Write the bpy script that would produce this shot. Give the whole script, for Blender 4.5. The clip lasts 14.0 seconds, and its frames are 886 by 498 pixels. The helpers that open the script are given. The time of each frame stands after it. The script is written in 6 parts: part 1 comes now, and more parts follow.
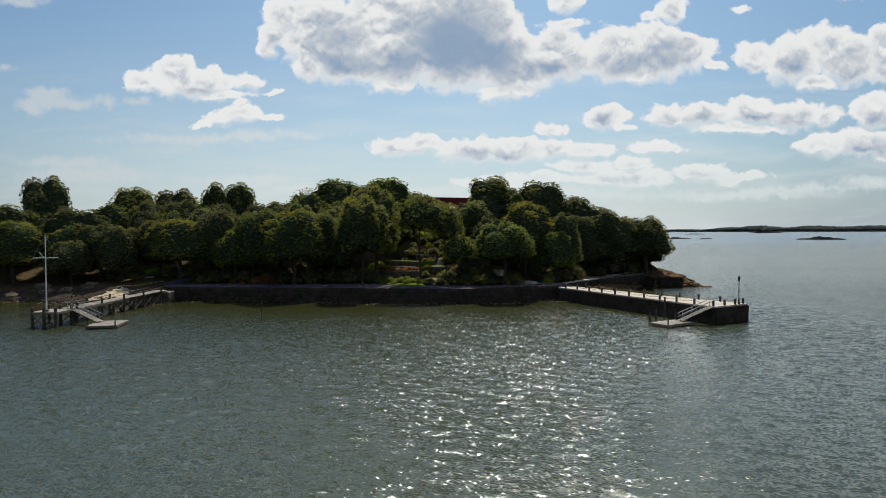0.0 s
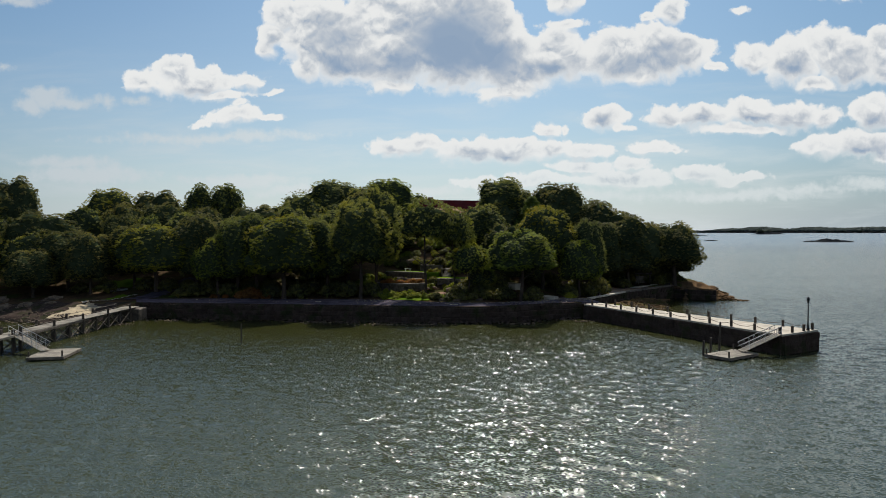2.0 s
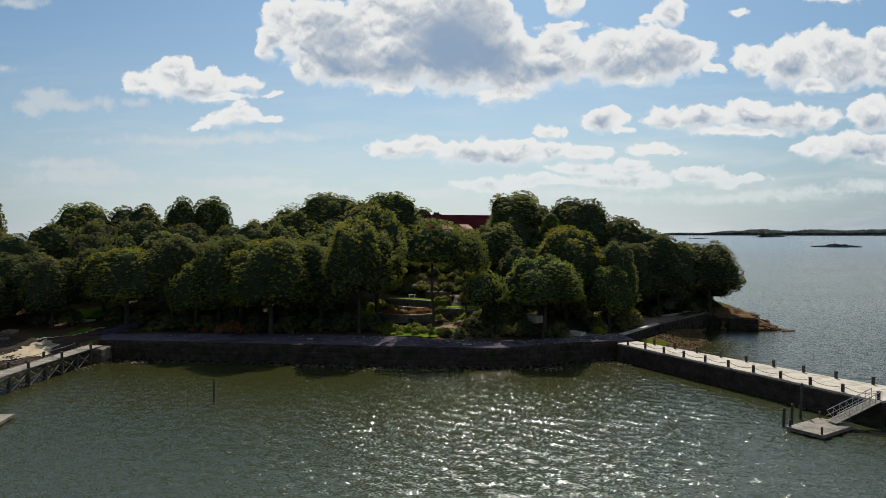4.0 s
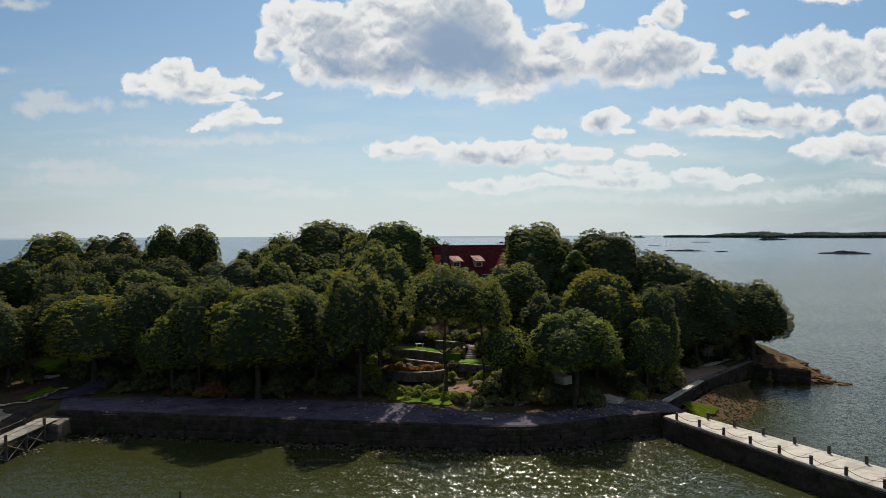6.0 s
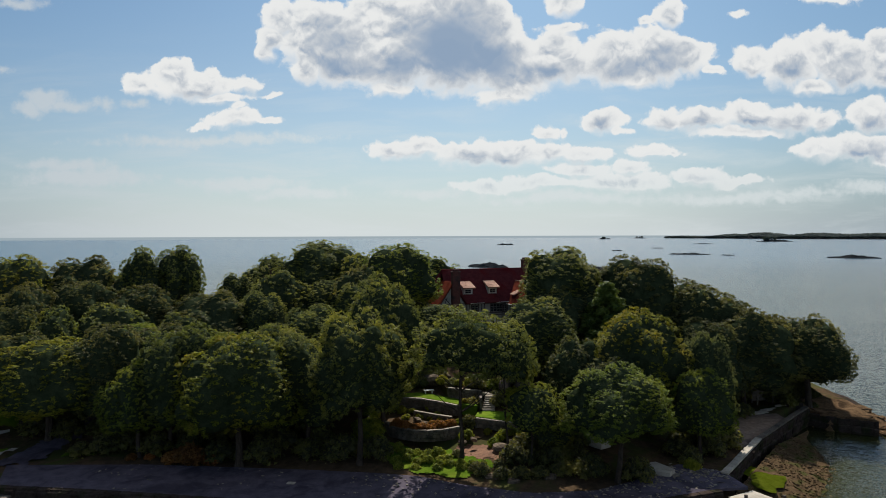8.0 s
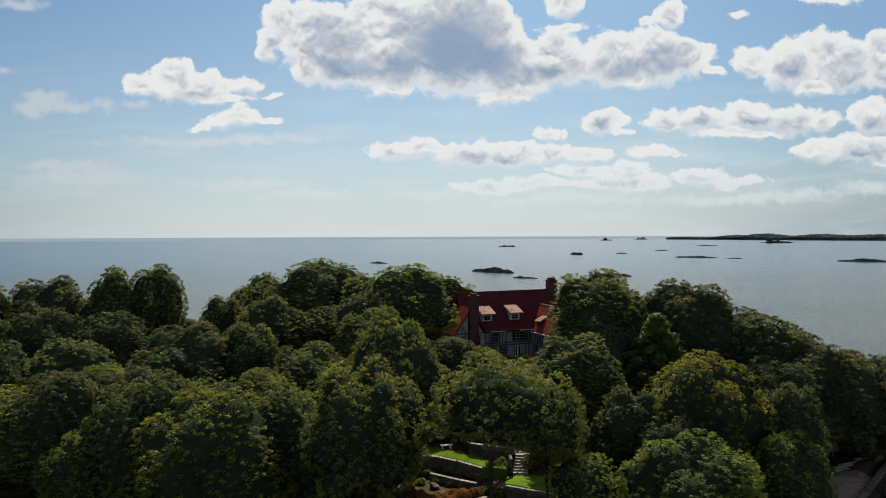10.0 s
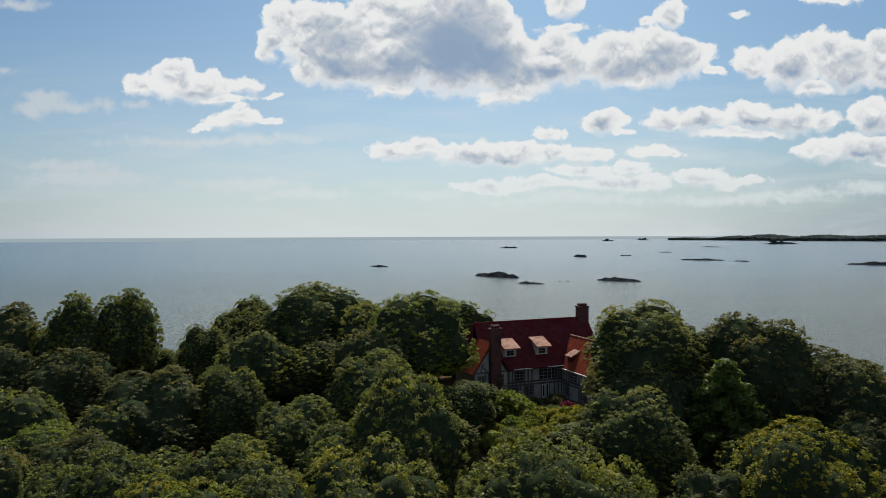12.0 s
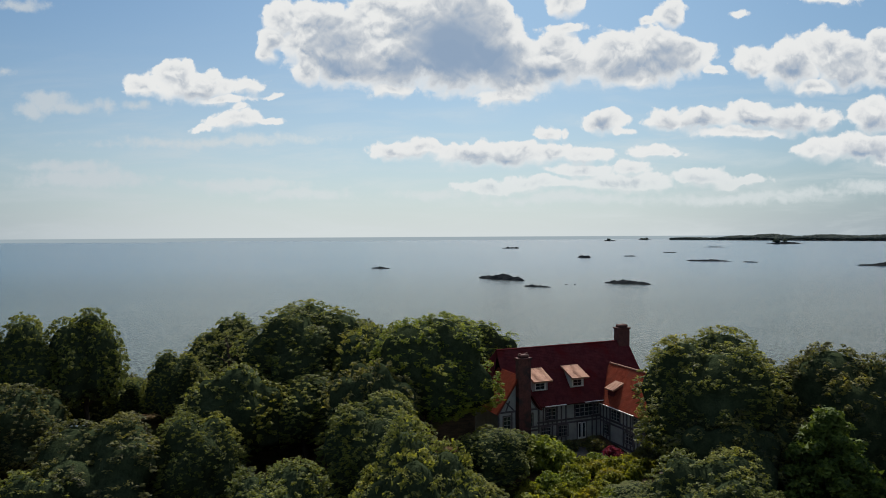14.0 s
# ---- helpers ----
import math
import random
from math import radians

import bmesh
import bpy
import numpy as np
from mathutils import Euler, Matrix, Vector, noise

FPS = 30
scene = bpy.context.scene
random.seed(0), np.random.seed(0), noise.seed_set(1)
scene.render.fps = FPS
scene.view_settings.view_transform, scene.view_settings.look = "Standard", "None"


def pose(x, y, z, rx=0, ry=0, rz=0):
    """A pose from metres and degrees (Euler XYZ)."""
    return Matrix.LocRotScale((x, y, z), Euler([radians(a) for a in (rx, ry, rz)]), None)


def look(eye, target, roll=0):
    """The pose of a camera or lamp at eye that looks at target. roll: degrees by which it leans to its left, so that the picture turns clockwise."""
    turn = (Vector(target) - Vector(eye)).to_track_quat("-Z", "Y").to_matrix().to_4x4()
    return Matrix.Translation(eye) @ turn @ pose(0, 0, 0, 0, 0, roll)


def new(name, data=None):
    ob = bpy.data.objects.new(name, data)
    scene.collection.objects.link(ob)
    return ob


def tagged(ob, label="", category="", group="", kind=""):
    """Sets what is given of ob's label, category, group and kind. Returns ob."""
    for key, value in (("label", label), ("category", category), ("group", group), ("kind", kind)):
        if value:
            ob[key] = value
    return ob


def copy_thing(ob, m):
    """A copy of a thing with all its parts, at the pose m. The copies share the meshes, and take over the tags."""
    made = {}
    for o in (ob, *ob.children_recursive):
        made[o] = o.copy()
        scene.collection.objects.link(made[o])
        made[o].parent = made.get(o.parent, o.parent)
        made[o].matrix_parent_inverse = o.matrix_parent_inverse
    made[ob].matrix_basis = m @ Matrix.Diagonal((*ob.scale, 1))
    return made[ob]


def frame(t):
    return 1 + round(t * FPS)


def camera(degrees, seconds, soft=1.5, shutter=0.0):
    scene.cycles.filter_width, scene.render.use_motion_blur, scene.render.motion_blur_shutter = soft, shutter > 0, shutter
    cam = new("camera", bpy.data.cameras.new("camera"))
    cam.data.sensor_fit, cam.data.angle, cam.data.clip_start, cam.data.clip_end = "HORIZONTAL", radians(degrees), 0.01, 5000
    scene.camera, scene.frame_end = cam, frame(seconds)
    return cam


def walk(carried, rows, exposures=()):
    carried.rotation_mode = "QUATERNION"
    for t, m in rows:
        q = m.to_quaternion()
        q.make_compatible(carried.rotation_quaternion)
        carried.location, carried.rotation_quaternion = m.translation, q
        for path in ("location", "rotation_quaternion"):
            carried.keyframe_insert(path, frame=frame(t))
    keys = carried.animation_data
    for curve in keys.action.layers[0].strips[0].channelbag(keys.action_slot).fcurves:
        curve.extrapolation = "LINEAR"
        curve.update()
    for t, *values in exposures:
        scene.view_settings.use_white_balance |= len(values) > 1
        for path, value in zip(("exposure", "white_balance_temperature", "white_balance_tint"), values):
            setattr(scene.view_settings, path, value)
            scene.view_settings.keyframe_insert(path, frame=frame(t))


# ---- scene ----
cam = camera(67, 14.0, soft=0.55)
# seconds, place in metres, then yaw, pitch and roll in degrees
PATH = [
    (0.0, 0.08, -105.00, 13.80, 0.094, -1.545, -0.310),
    (0.5, -0.38, -101.08, 13.98, 0.075, -1.568, -0.282),
    (1.0, -0.85, -97.04, 14.21, 0.049, -1.551, -0.255),
    (1.5, -1.25, -92.88, 14.66, 0.040, -1.529, -0.234),
    (2.0, -1.67, -88.71, 15.27, 0.026, -1.514, -0.222),
    (2.5, -2.10, -84.66, 15.98, 0.014, -1.483, -0.214),
    (3.0, -2.51, -80.59, 16.84, 0.011, -1.448, -0.205),
    (5.5, -5.01, -61.25, 24.07, -0.078, -1.260, -0.240),
    (6.0, -5.51, -57.58, 25.92, -0.076, -1.253, -0.242),
    (6.5, -5.95, -53.78, 27.36, -0.083, -1.259, -0.242),
    (7.0, -6.43, -49.96, 28.61, -0.081, -1.260, -0.231),
    (7.5, -6.90, -46.11, 29.57, -0.085, -1.267, -0.214),
    (8.0, -7.35, -42.29, 30.37, -0.082, -1.266, -0.204),
    (10.5, -10.38, -21.96, 34.04, -0.041, -1.204, -0.206),
    (11.0, -10.88, -18.00, 34.80, -0.038, -1.212, -0.206),
    (11.5, -11.45, -13.95, 35.54, -0.030, -1.206, -0.206),
    (12.0, -11.97, -10.04, 36.30, -0.016, -1.200, -0.209),
    (12.5, -12.45, -6.11, 37.00, 0.005, -1.198, -0.220),
    (13.0, -12.92, -2.24, 37.40, 0.009, -1.207, -0.244),
    (13.5, -13.43, 1.68, 37.48, 0.023, -1.207, -0.276),
    (14.0, -13.87, 5.62, 37.53, 0.036, -1.200, -0.305),
]
EXPOSURE = 0.0
walk(cam, [(t, pose(x, y, z, 90 + p, 0, w) @ pose(0, 0, 0, 0, 0, r)) for t, x, y, z, w, p, r in PATH], [(0.0, EXPOSURE), (14.0, EXPOSURE)])

# ---------------------------------------------------------------- sky and sun
SUN_ELEVATION, SUN_AZIMUTH = 47.0, 7.0          # azimuth from +y towards +x


class Graph:
    """Short hand for node trees."""

    def __init__(self, tree):
        self.t = tree
        tree.nodes.clear()

    def n(self, kind, **props):
        node = self.t.nodes.new(kind)
        for k, v in props.items():
            if k == "operation":
                node.operation = v
            elif k == "blend_type":
                node.blend_type = v
            elif k == "data_type":
                node.data_type = v
            elif k == "sky_type":
                node.sky_type = v
            elif k == "distance":
                node.distance = v
            elif k == "feature":
                node.feature = v
            elif k == "interpolation_type":
                node.interpolation_type = v
        return node

    def put(self, socket, value):
        if isinstance(value, bpy.types.NodeSocket):
            self.t.links.new(value, socket)
        elif value is not None:
            socket.default_value = value

    def math(self, op, a, b=None, c=None, clamp=False):
        node = self.n("ShaderNodeMath", operation=op)
        node.use_clamp = clamp
        for i, v in enumerate((a, b, c)):
            self.put(node.inputs[i], v)
        return node.outputs[0]

    def vmath(self, op, a, b=None):
        node = self.n("ShaderNodeVectorMath", operation=op)
        self.put(node.inputs[0], a)
        self.put(node.inputs[1], b)
        return node.outputs["Value" if op in ("LENGTH", "DOT_PRODUCT") else "Vector"]

    def mix(self, f, a, b, blend="MIX"):
        node = self.n("ShaderNodeMix", data_type="RGBA", blend_type=blend)
        self.put(node.inputs[0], f)
        for s, v in ((node.inputs[6], a), (node.inputs[7], b)):
            self.put(s, (*v, 1.0) if isinstance(v, tuple) and len(v) == 3 else v)
        return node.outputs[2]

    def mix_value(self, f, a, b):
        return self.math("ADD", self.math("MULTIPLY", self.math("SUBTRACT", 1.0, f), a), self.math("MULTIPLY", f, b))

    def ramp(self, x, lo, hi, a=0.0, b=1.0):
        node = self.n("ShaderNodeMapRange", interpolation_type="SMOOTHSTEP")
        for i, v in enumerate((x, lo, hi, a, b)):
            self.put(node.inputs[i], v)
        return node.outputs[0]

    def noise(self, vec, scale, detail=4.0, rough=0.55, distortion=0.0):
        node = self.n("ShaderNodeTexNoise")
        self.put(node.inputs["Vector"], vec)
        self.put(node.inputs["Scale"], scale)
        self.put(node.inputs["Detail"], detail)
        self.put(node.inputs["Roughness"], rough)
        self.put(node.inputs["Distortion"], distortion)
        return node.outputs[0]

    def vector_noise(self, vec, scale, detail):
        node = self.n("ShaderNodeTexNoise")
        self.put(node.inputs["Vector"], vec)
        node.inputs["Scale"].default_value, node.inputs["Detail"].default_value = scale, detail
        return node.outputs["Color"]

    def cells(self, vec, scale, detail):
        """The distance to the nearest of many scattered points, at several sizes."""
        node = self.n("ShaderNodeTexVoronoi")
        self.put(node.inputs["Vector"], vec)
        node.inputs["Scale"].default_value, node.inputs["Detail"].default_value = scale, detail
        return node.outputs["Distance"]

    def xyz(self, x, y, z):
        node = self.n("ShaderNodeCombineXYZ")
        for i, v in enumerate((x, y, z)):
            self.put(node.inputs[i], v)
        return node.outputs[0]

    def split(self, v):
        node = self.n("ShaderNodeSeparateXYZ")
        self.put(node.inputs[0], v)
        return node.outputs


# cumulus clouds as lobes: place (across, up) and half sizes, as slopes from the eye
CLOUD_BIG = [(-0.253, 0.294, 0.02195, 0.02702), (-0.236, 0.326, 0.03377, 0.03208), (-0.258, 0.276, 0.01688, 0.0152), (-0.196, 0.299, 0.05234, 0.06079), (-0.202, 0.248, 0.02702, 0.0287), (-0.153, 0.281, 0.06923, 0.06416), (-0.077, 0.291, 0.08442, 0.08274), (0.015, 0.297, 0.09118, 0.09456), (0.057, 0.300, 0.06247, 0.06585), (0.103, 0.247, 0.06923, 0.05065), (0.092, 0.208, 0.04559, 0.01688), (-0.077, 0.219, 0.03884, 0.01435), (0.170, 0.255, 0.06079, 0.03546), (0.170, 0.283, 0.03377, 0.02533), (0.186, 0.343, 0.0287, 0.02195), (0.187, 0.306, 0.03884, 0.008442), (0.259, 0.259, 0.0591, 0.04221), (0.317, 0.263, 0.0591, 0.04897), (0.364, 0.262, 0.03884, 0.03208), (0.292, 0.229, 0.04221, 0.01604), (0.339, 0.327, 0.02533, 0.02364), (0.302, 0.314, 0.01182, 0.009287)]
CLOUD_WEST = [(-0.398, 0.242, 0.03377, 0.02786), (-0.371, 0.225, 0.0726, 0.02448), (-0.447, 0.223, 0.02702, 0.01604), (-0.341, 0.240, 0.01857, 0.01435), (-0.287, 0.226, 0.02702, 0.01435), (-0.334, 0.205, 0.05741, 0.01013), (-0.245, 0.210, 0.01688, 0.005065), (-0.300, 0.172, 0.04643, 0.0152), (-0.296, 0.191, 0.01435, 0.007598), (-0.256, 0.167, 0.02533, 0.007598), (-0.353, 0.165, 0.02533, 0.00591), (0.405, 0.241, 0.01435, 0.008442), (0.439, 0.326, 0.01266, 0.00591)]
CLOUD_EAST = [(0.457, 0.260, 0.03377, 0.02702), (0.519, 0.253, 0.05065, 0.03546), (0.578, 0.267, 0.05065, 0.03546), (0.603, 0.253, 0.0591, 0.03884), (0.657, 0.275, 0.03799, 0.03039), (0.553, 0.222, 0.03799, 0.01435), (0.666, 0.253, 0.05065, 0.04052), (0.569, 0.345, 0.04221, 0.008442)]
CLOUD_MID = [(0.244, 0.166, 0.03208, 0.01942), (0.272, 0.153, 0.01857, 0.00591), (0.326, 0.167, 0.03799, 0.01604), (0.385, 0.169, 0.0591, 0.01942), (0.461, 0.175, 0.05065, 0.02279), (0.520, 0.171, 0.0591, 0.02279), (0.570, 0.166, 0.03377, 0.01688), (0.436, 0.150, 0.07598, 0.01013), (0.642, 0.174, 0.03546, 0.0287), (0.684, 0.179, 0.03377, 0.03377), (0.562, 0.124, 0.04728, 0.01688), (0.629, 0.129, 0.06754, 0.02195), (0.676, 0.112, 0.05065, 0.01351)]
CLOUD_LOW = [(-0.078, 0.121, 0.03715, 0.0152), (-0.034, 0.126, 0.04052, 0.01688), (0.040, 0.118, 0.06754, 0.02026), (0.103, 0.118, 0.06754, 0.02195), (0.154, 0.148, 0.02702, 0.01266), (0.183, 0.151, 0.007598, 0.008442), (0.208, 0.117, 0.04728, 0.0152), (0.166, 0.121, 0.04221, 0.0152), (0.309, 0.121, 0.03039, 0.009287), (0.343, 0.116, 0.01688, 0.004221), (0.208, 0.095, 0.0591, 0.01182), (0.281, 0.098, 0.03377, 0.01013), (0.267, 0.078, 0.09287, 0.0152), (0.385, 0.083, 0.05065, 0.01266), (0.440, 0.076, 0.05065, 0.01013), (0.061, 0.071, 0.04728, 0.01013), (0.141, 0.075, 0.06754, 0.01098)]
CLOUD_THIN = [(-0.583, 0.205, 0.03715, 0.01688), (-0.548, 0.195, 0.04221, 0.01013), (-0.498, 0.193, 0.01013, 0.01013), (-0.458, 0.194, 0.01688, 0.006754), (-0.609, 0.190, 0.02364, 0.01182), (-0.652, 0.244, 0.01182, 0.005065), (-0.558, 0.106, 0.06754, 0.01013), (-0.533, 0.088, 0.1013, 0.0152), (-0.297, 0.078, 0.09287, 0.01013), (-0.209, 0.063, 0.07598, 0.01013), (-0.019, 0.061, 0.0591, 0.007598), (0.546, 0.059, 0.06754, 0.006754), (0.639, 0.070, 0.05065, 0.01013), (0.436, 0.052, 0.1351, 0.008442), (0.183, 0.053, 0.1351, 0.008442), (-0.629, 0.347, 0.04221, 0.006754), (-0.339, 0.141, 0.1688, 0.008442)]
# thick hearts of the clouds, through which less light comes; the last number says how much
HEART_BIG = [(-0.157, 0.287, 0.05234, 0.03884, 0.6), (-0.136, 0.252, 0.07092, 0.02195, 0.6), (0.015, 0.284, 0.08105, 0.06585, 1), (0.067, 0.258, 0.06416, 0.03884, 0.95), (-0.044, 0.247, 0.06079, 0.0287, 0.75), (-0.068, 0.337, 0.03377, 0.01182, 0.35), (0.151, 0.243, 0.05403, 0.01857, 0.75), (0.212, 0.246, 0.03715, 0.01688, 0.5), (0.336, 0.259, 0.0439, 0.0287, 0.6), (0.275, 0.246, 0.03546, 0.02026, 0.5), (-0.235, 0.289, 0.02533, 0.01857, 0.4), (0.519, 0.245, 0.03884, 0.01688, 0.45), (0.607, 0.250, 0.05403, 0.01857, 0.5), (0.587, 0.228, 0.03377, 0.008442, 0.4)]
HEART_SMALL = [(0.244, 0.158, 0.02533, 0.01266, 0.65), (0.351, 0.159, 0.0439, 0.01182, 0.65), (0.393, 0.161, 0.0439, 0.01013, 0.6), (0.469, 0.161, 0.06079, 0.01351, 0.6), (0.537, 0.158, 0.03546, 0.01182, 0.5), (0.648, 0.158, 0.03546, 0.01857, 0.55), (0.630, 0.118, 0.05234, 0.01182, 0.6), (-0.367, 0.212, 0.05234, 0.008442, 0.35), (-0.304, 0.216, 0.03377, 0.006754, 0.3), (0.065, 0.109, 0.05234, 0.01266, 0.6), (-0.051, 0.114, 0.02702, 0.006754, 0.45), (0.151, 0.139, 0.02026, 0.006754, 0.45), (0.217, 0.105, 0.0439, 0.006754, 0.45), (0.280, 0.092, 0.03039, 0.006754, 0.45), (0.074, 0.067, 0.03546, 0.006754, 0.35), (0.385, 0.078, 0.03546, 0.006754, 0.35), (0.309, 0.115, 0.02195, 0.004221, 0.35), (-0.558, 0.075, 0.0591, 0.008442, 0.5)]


def build_world():
    w = bpy.data.worlds.new("sky")
    scene.world = w
    w.use_nodes = True
    g = Graph(w.node_tree)
    d = g.n("ShaderNodeTexCoord").outputs["Generated"]
    x, y, z = g.split(d)
    sky = g.n("ShaderNodeTexSky", sky_type="NISHITA")
    sky.sun_disc = False
    sky.sun_elevation, sky.sun_rotation = radians(SUN_ELEVATION), radians(SUN_AZIMUTH)
    sky.air_density, sky.dust_density, sky.ozone_density = 1.0, 1.2, 2.0
    blue = g.mix(1.0, sky.outputs[0], (0.050, 0.071, 0.082), "MULTIPLY")
    # haze thickens towards the horizon
    haze = g.math("POWER", g.math("SUBTRACT", 1.0, g.math("MAXIMUM", z, 0.0), clamp=True), 5.6)
    # it is brightest under the sun
    sunward = g.ramp(g.vmath("DOT_PRODUCT", d, (-0.06, 0.998, 0.0)), 0.78, 1.0)
    murk = g.mix(sunward, (0.37, 0.435, 0.485), (0.66, 0.715, 0.725))
    base = g.mix(g.math("MULTIPLY", haze, 0.93), blue, murk)
    # clouds on the far side of a plane ahead, so that they keep their shape
    ahead = g.math("MAXIMUM", y, 0.02)
    u, v = g.math("DIVIDE", x, ahead), g.math("DIVIDE", z, ahead)
    uv = g.xyz(u, v, 0.0)
    # edges billow at two sizes
    big = g.vector_noise(uv, 9.0, 2.0)
    small = g.vector_noise(g.vmath("ADD", uv, (3.3, 5.1, 0.0)), 34.0, 3.0)
    warped = g.vmath("ADD", uv, g.vmath("ADD", g.vmath("MULTIPLY", g.vmath("SUBTRACT", big, (0.5, 0.5, 0.5)), (0.045, 0.030, 0.0)), g.vmath("MULTIPLY", g.vmath("SUBTRACT", small, (0.5, 0.5, 0.5)), (0.022, 0.018, 0.0))))
    billow = g.cells(warped, 44.0, 2.0)
    fine = g.noise(uv, 60.0, 6.0, 0.62)
    rag = g.math("ADD", g.math("MULTIPLY", g.math("SUBTRACT", 0.42, billow), 0.8), g.math("MULTIPLY", g.math("SUBTRACT", fine, 0.5), 1.3))
    # the same kind of cloud goes on all round, above the view and behind it
    wide = g.noise(g.vmath("DIVIDE", g.xyz(x, y, 0.0), g.xyz(g.math("MAXIMUM", z, 0.12), g.math("MAXIMUM", z, 0.12), 1.0)), 1.1, 8.0, 0.6)
    outside = g.ramp(g.math("MAXIMUM", g.math("ABSOLUTE", u), g.math("ADD", v, 0.28)), 0.69, 0.9)
    round_about = g.math("MULTIPLY", g.math("SUBTRACT", wide, 0.555), 4.0)

    def lobe(row, at):
        """How deep a place lies within a lobe: 1 at its heart, 0 at its rim."""
        cu, cv, ru, rv = row[:4]
        node = g.n("ShaderNodeVectorMath", operation="MULTIPLY_ADD")
        g.put(node.inputs[0], at)
        node.inputs[1].default_value, node.inputs[2].default_value = (1 / ru, 1 / rv, 0), (-cu / ru, -cv / rv, 0)
        return g.vmath("LENGTH", node.outputs[0])

    def body(groups, join, at):
        total = None
        for rows in groups:
            for row in rows:
                k = (row[3] / 0.0101) ** 0.6
                depth = g.math("MULTIPLY_ADD", lobe(row, at), -k, k)
                total = depth if total is None else g.math("SMOOTH_MAX", total, depth, join)
        return g.math("MAXIMUM", total, -1.5)

    def hearts(rows):
        total = None
        for row in rows:
            depth = g.math("MULTIPLY", g.math("SUBTRACT", 1.35, lobe(row, warped), clamp=True), row[4] * (1.0 if row[3] > 0.017 else 1.25))
            total = depth if total is None else g.math("SMOOTH_MAX", total, depth, 0.15)
        return total

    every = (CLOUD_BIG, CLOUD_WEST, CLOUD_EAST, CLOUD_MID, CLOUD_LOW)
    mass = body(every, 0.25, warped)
    # under sides thin out into haze, tops are crisp
    under = g.math("MULTIPLY", g.ramp(g.math("SUBTRACT", body(every, 0.25, g.vmath("ADD", warped, (0.0, 0.010, 0.0))), mass), 0.05, 0.55), g.math("SUBTRACT", 1.0, outside))
    mass = g.math("ADD", g.math("MULTIPLY", g.math("SUBTRACT", 1.0, outside), mass), g.math("MULTIPLY", outside, round_about))
    thick = g.math("ADD", g.math("ADD", mass, 0.30), g.math("MULTIPLY", rag, 0.72))
    cover = g.mix_value(under, g.ramp(thick, -0.16, 0.24), g.ramp(thick, -0.30, 0.95))
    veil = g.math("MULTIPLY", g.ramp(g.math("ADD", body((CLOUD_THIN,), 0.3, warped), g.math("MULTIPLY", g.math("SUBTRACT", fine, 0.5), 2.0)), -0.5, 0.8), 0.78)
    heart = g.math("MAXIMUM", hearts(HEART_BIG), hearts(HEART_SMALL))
    heart = g.math("MAXIMUM", g.math("MULTIPLY", heart, g.math("SUBTRACT", 1.0, outside)), g.math("MULTIPLY", outside, g.ramp(round_about, 0.1, 1.0, 0.0, 0.8)))
    # folds: the upper side of each billow is lit, its foot lies in the shade of the next
    higher = g.cells(g.vmath("ADD", warped, (0.0, 0.007, 0.0)), 44.0, 2.0)
    soft = g.noise(warped, 24.0, 4.0, 0.55)
    soft_up = g.noise(g.vmath("ADD", warped, (0.0, 0.012, 0.0)), 24.0, 4.0, 0.55)
    fold = g.math("ADD", g.math("MULTIPLY", g.math("SUBTRACT", higher, billow), 0.45), g.math("MULTIPLY", g.math("SUBTRACT", soft, soft_up), 1.8))
    inner = g.ramp(thick, 0.15, 1.3)
    shade = g.math("ADD", g.math("MULTIPLY", heart, 0.92), g.math("MULTIPLY", inner, g.math("MULTIPLY", g.math("SUBTRACT", 1.0, heart), g.math("SUBTRACT", 0.20, g.math("MULTIPLY", fold, 1.1)))), clamp=True)
    shade = g.math("ADD", g.math("MULTIPLY", shade, g.ramp(thick, 0.1, 1.3)), g.math("MULTIPLY", under, 0.16), clamp=True)
    grey = g.mix(g.ramp(shade, 0.45, 1.0), (0.50, 0.545, 0.60), (0.27, 0.365, 0.50))
    white = g.mix(g.ramp(shade, 0.0, 0.62), (0.81, 0.82, 0.815), grey)
    low = g.ramp(v, 0.03, 0.14, 0.55, 1.0)
    # thin sheets of cirrus low over the sea
    thin = g.math("MULTIPLY", g.ramp(g.noise(g.vmath("MULTIPLY", uv, (2.2, 13.0, 1.0)), 2.0, 6.0, 0.6, 0.4), 0.42, 0.75), g.ramp(v, 0.33, 0.08, 0.0, 0.5))
    base = g.mix(g.math("MAXIMUM", thin, veil), base, g.mix(g.ramp(u, -0.6, -0.1), (0.56, 0.61, 0.645), (0.68, 0.73, 0.74)))
    seen = g.mix(g.math("MULTIPLY", cover, low), base, white)
    # the far sea beyond the built sheet, under the true horizon
    seen = g.mix(g.ramp(z, -0.0022, -0.0034), seen, (0.33, 0.40, 0.44))
    bg = g.n("ShaderNodeBackground")
    g.put(bg.inputs[0], seen)
    bg.inputs[1].default_value = 1.0
    out = g.n("ShaderNodeOutputWorld")
    g.put(out.inputs[0], bg.outputs[0])


build_world()
sun_data = bpy.data.lights.new("sun", "SUN")
sun_data.energy, sun_data.angle, sun_data.color = 5.8, radians(0.53), (1.0, 0.93, 0.82)
sun = new("sun", sun_data)
_e, _a = radians(SUN_ELEVATION), radians(SUN_AZIMUTH)
sun.matrix_world = look((0, 0, 0), (-math.sin(_a) * math.cos(_e), -math.cos(_a) * math.cos(_e), -math.sin(_e)))
sun.location = (0, 0, 120)

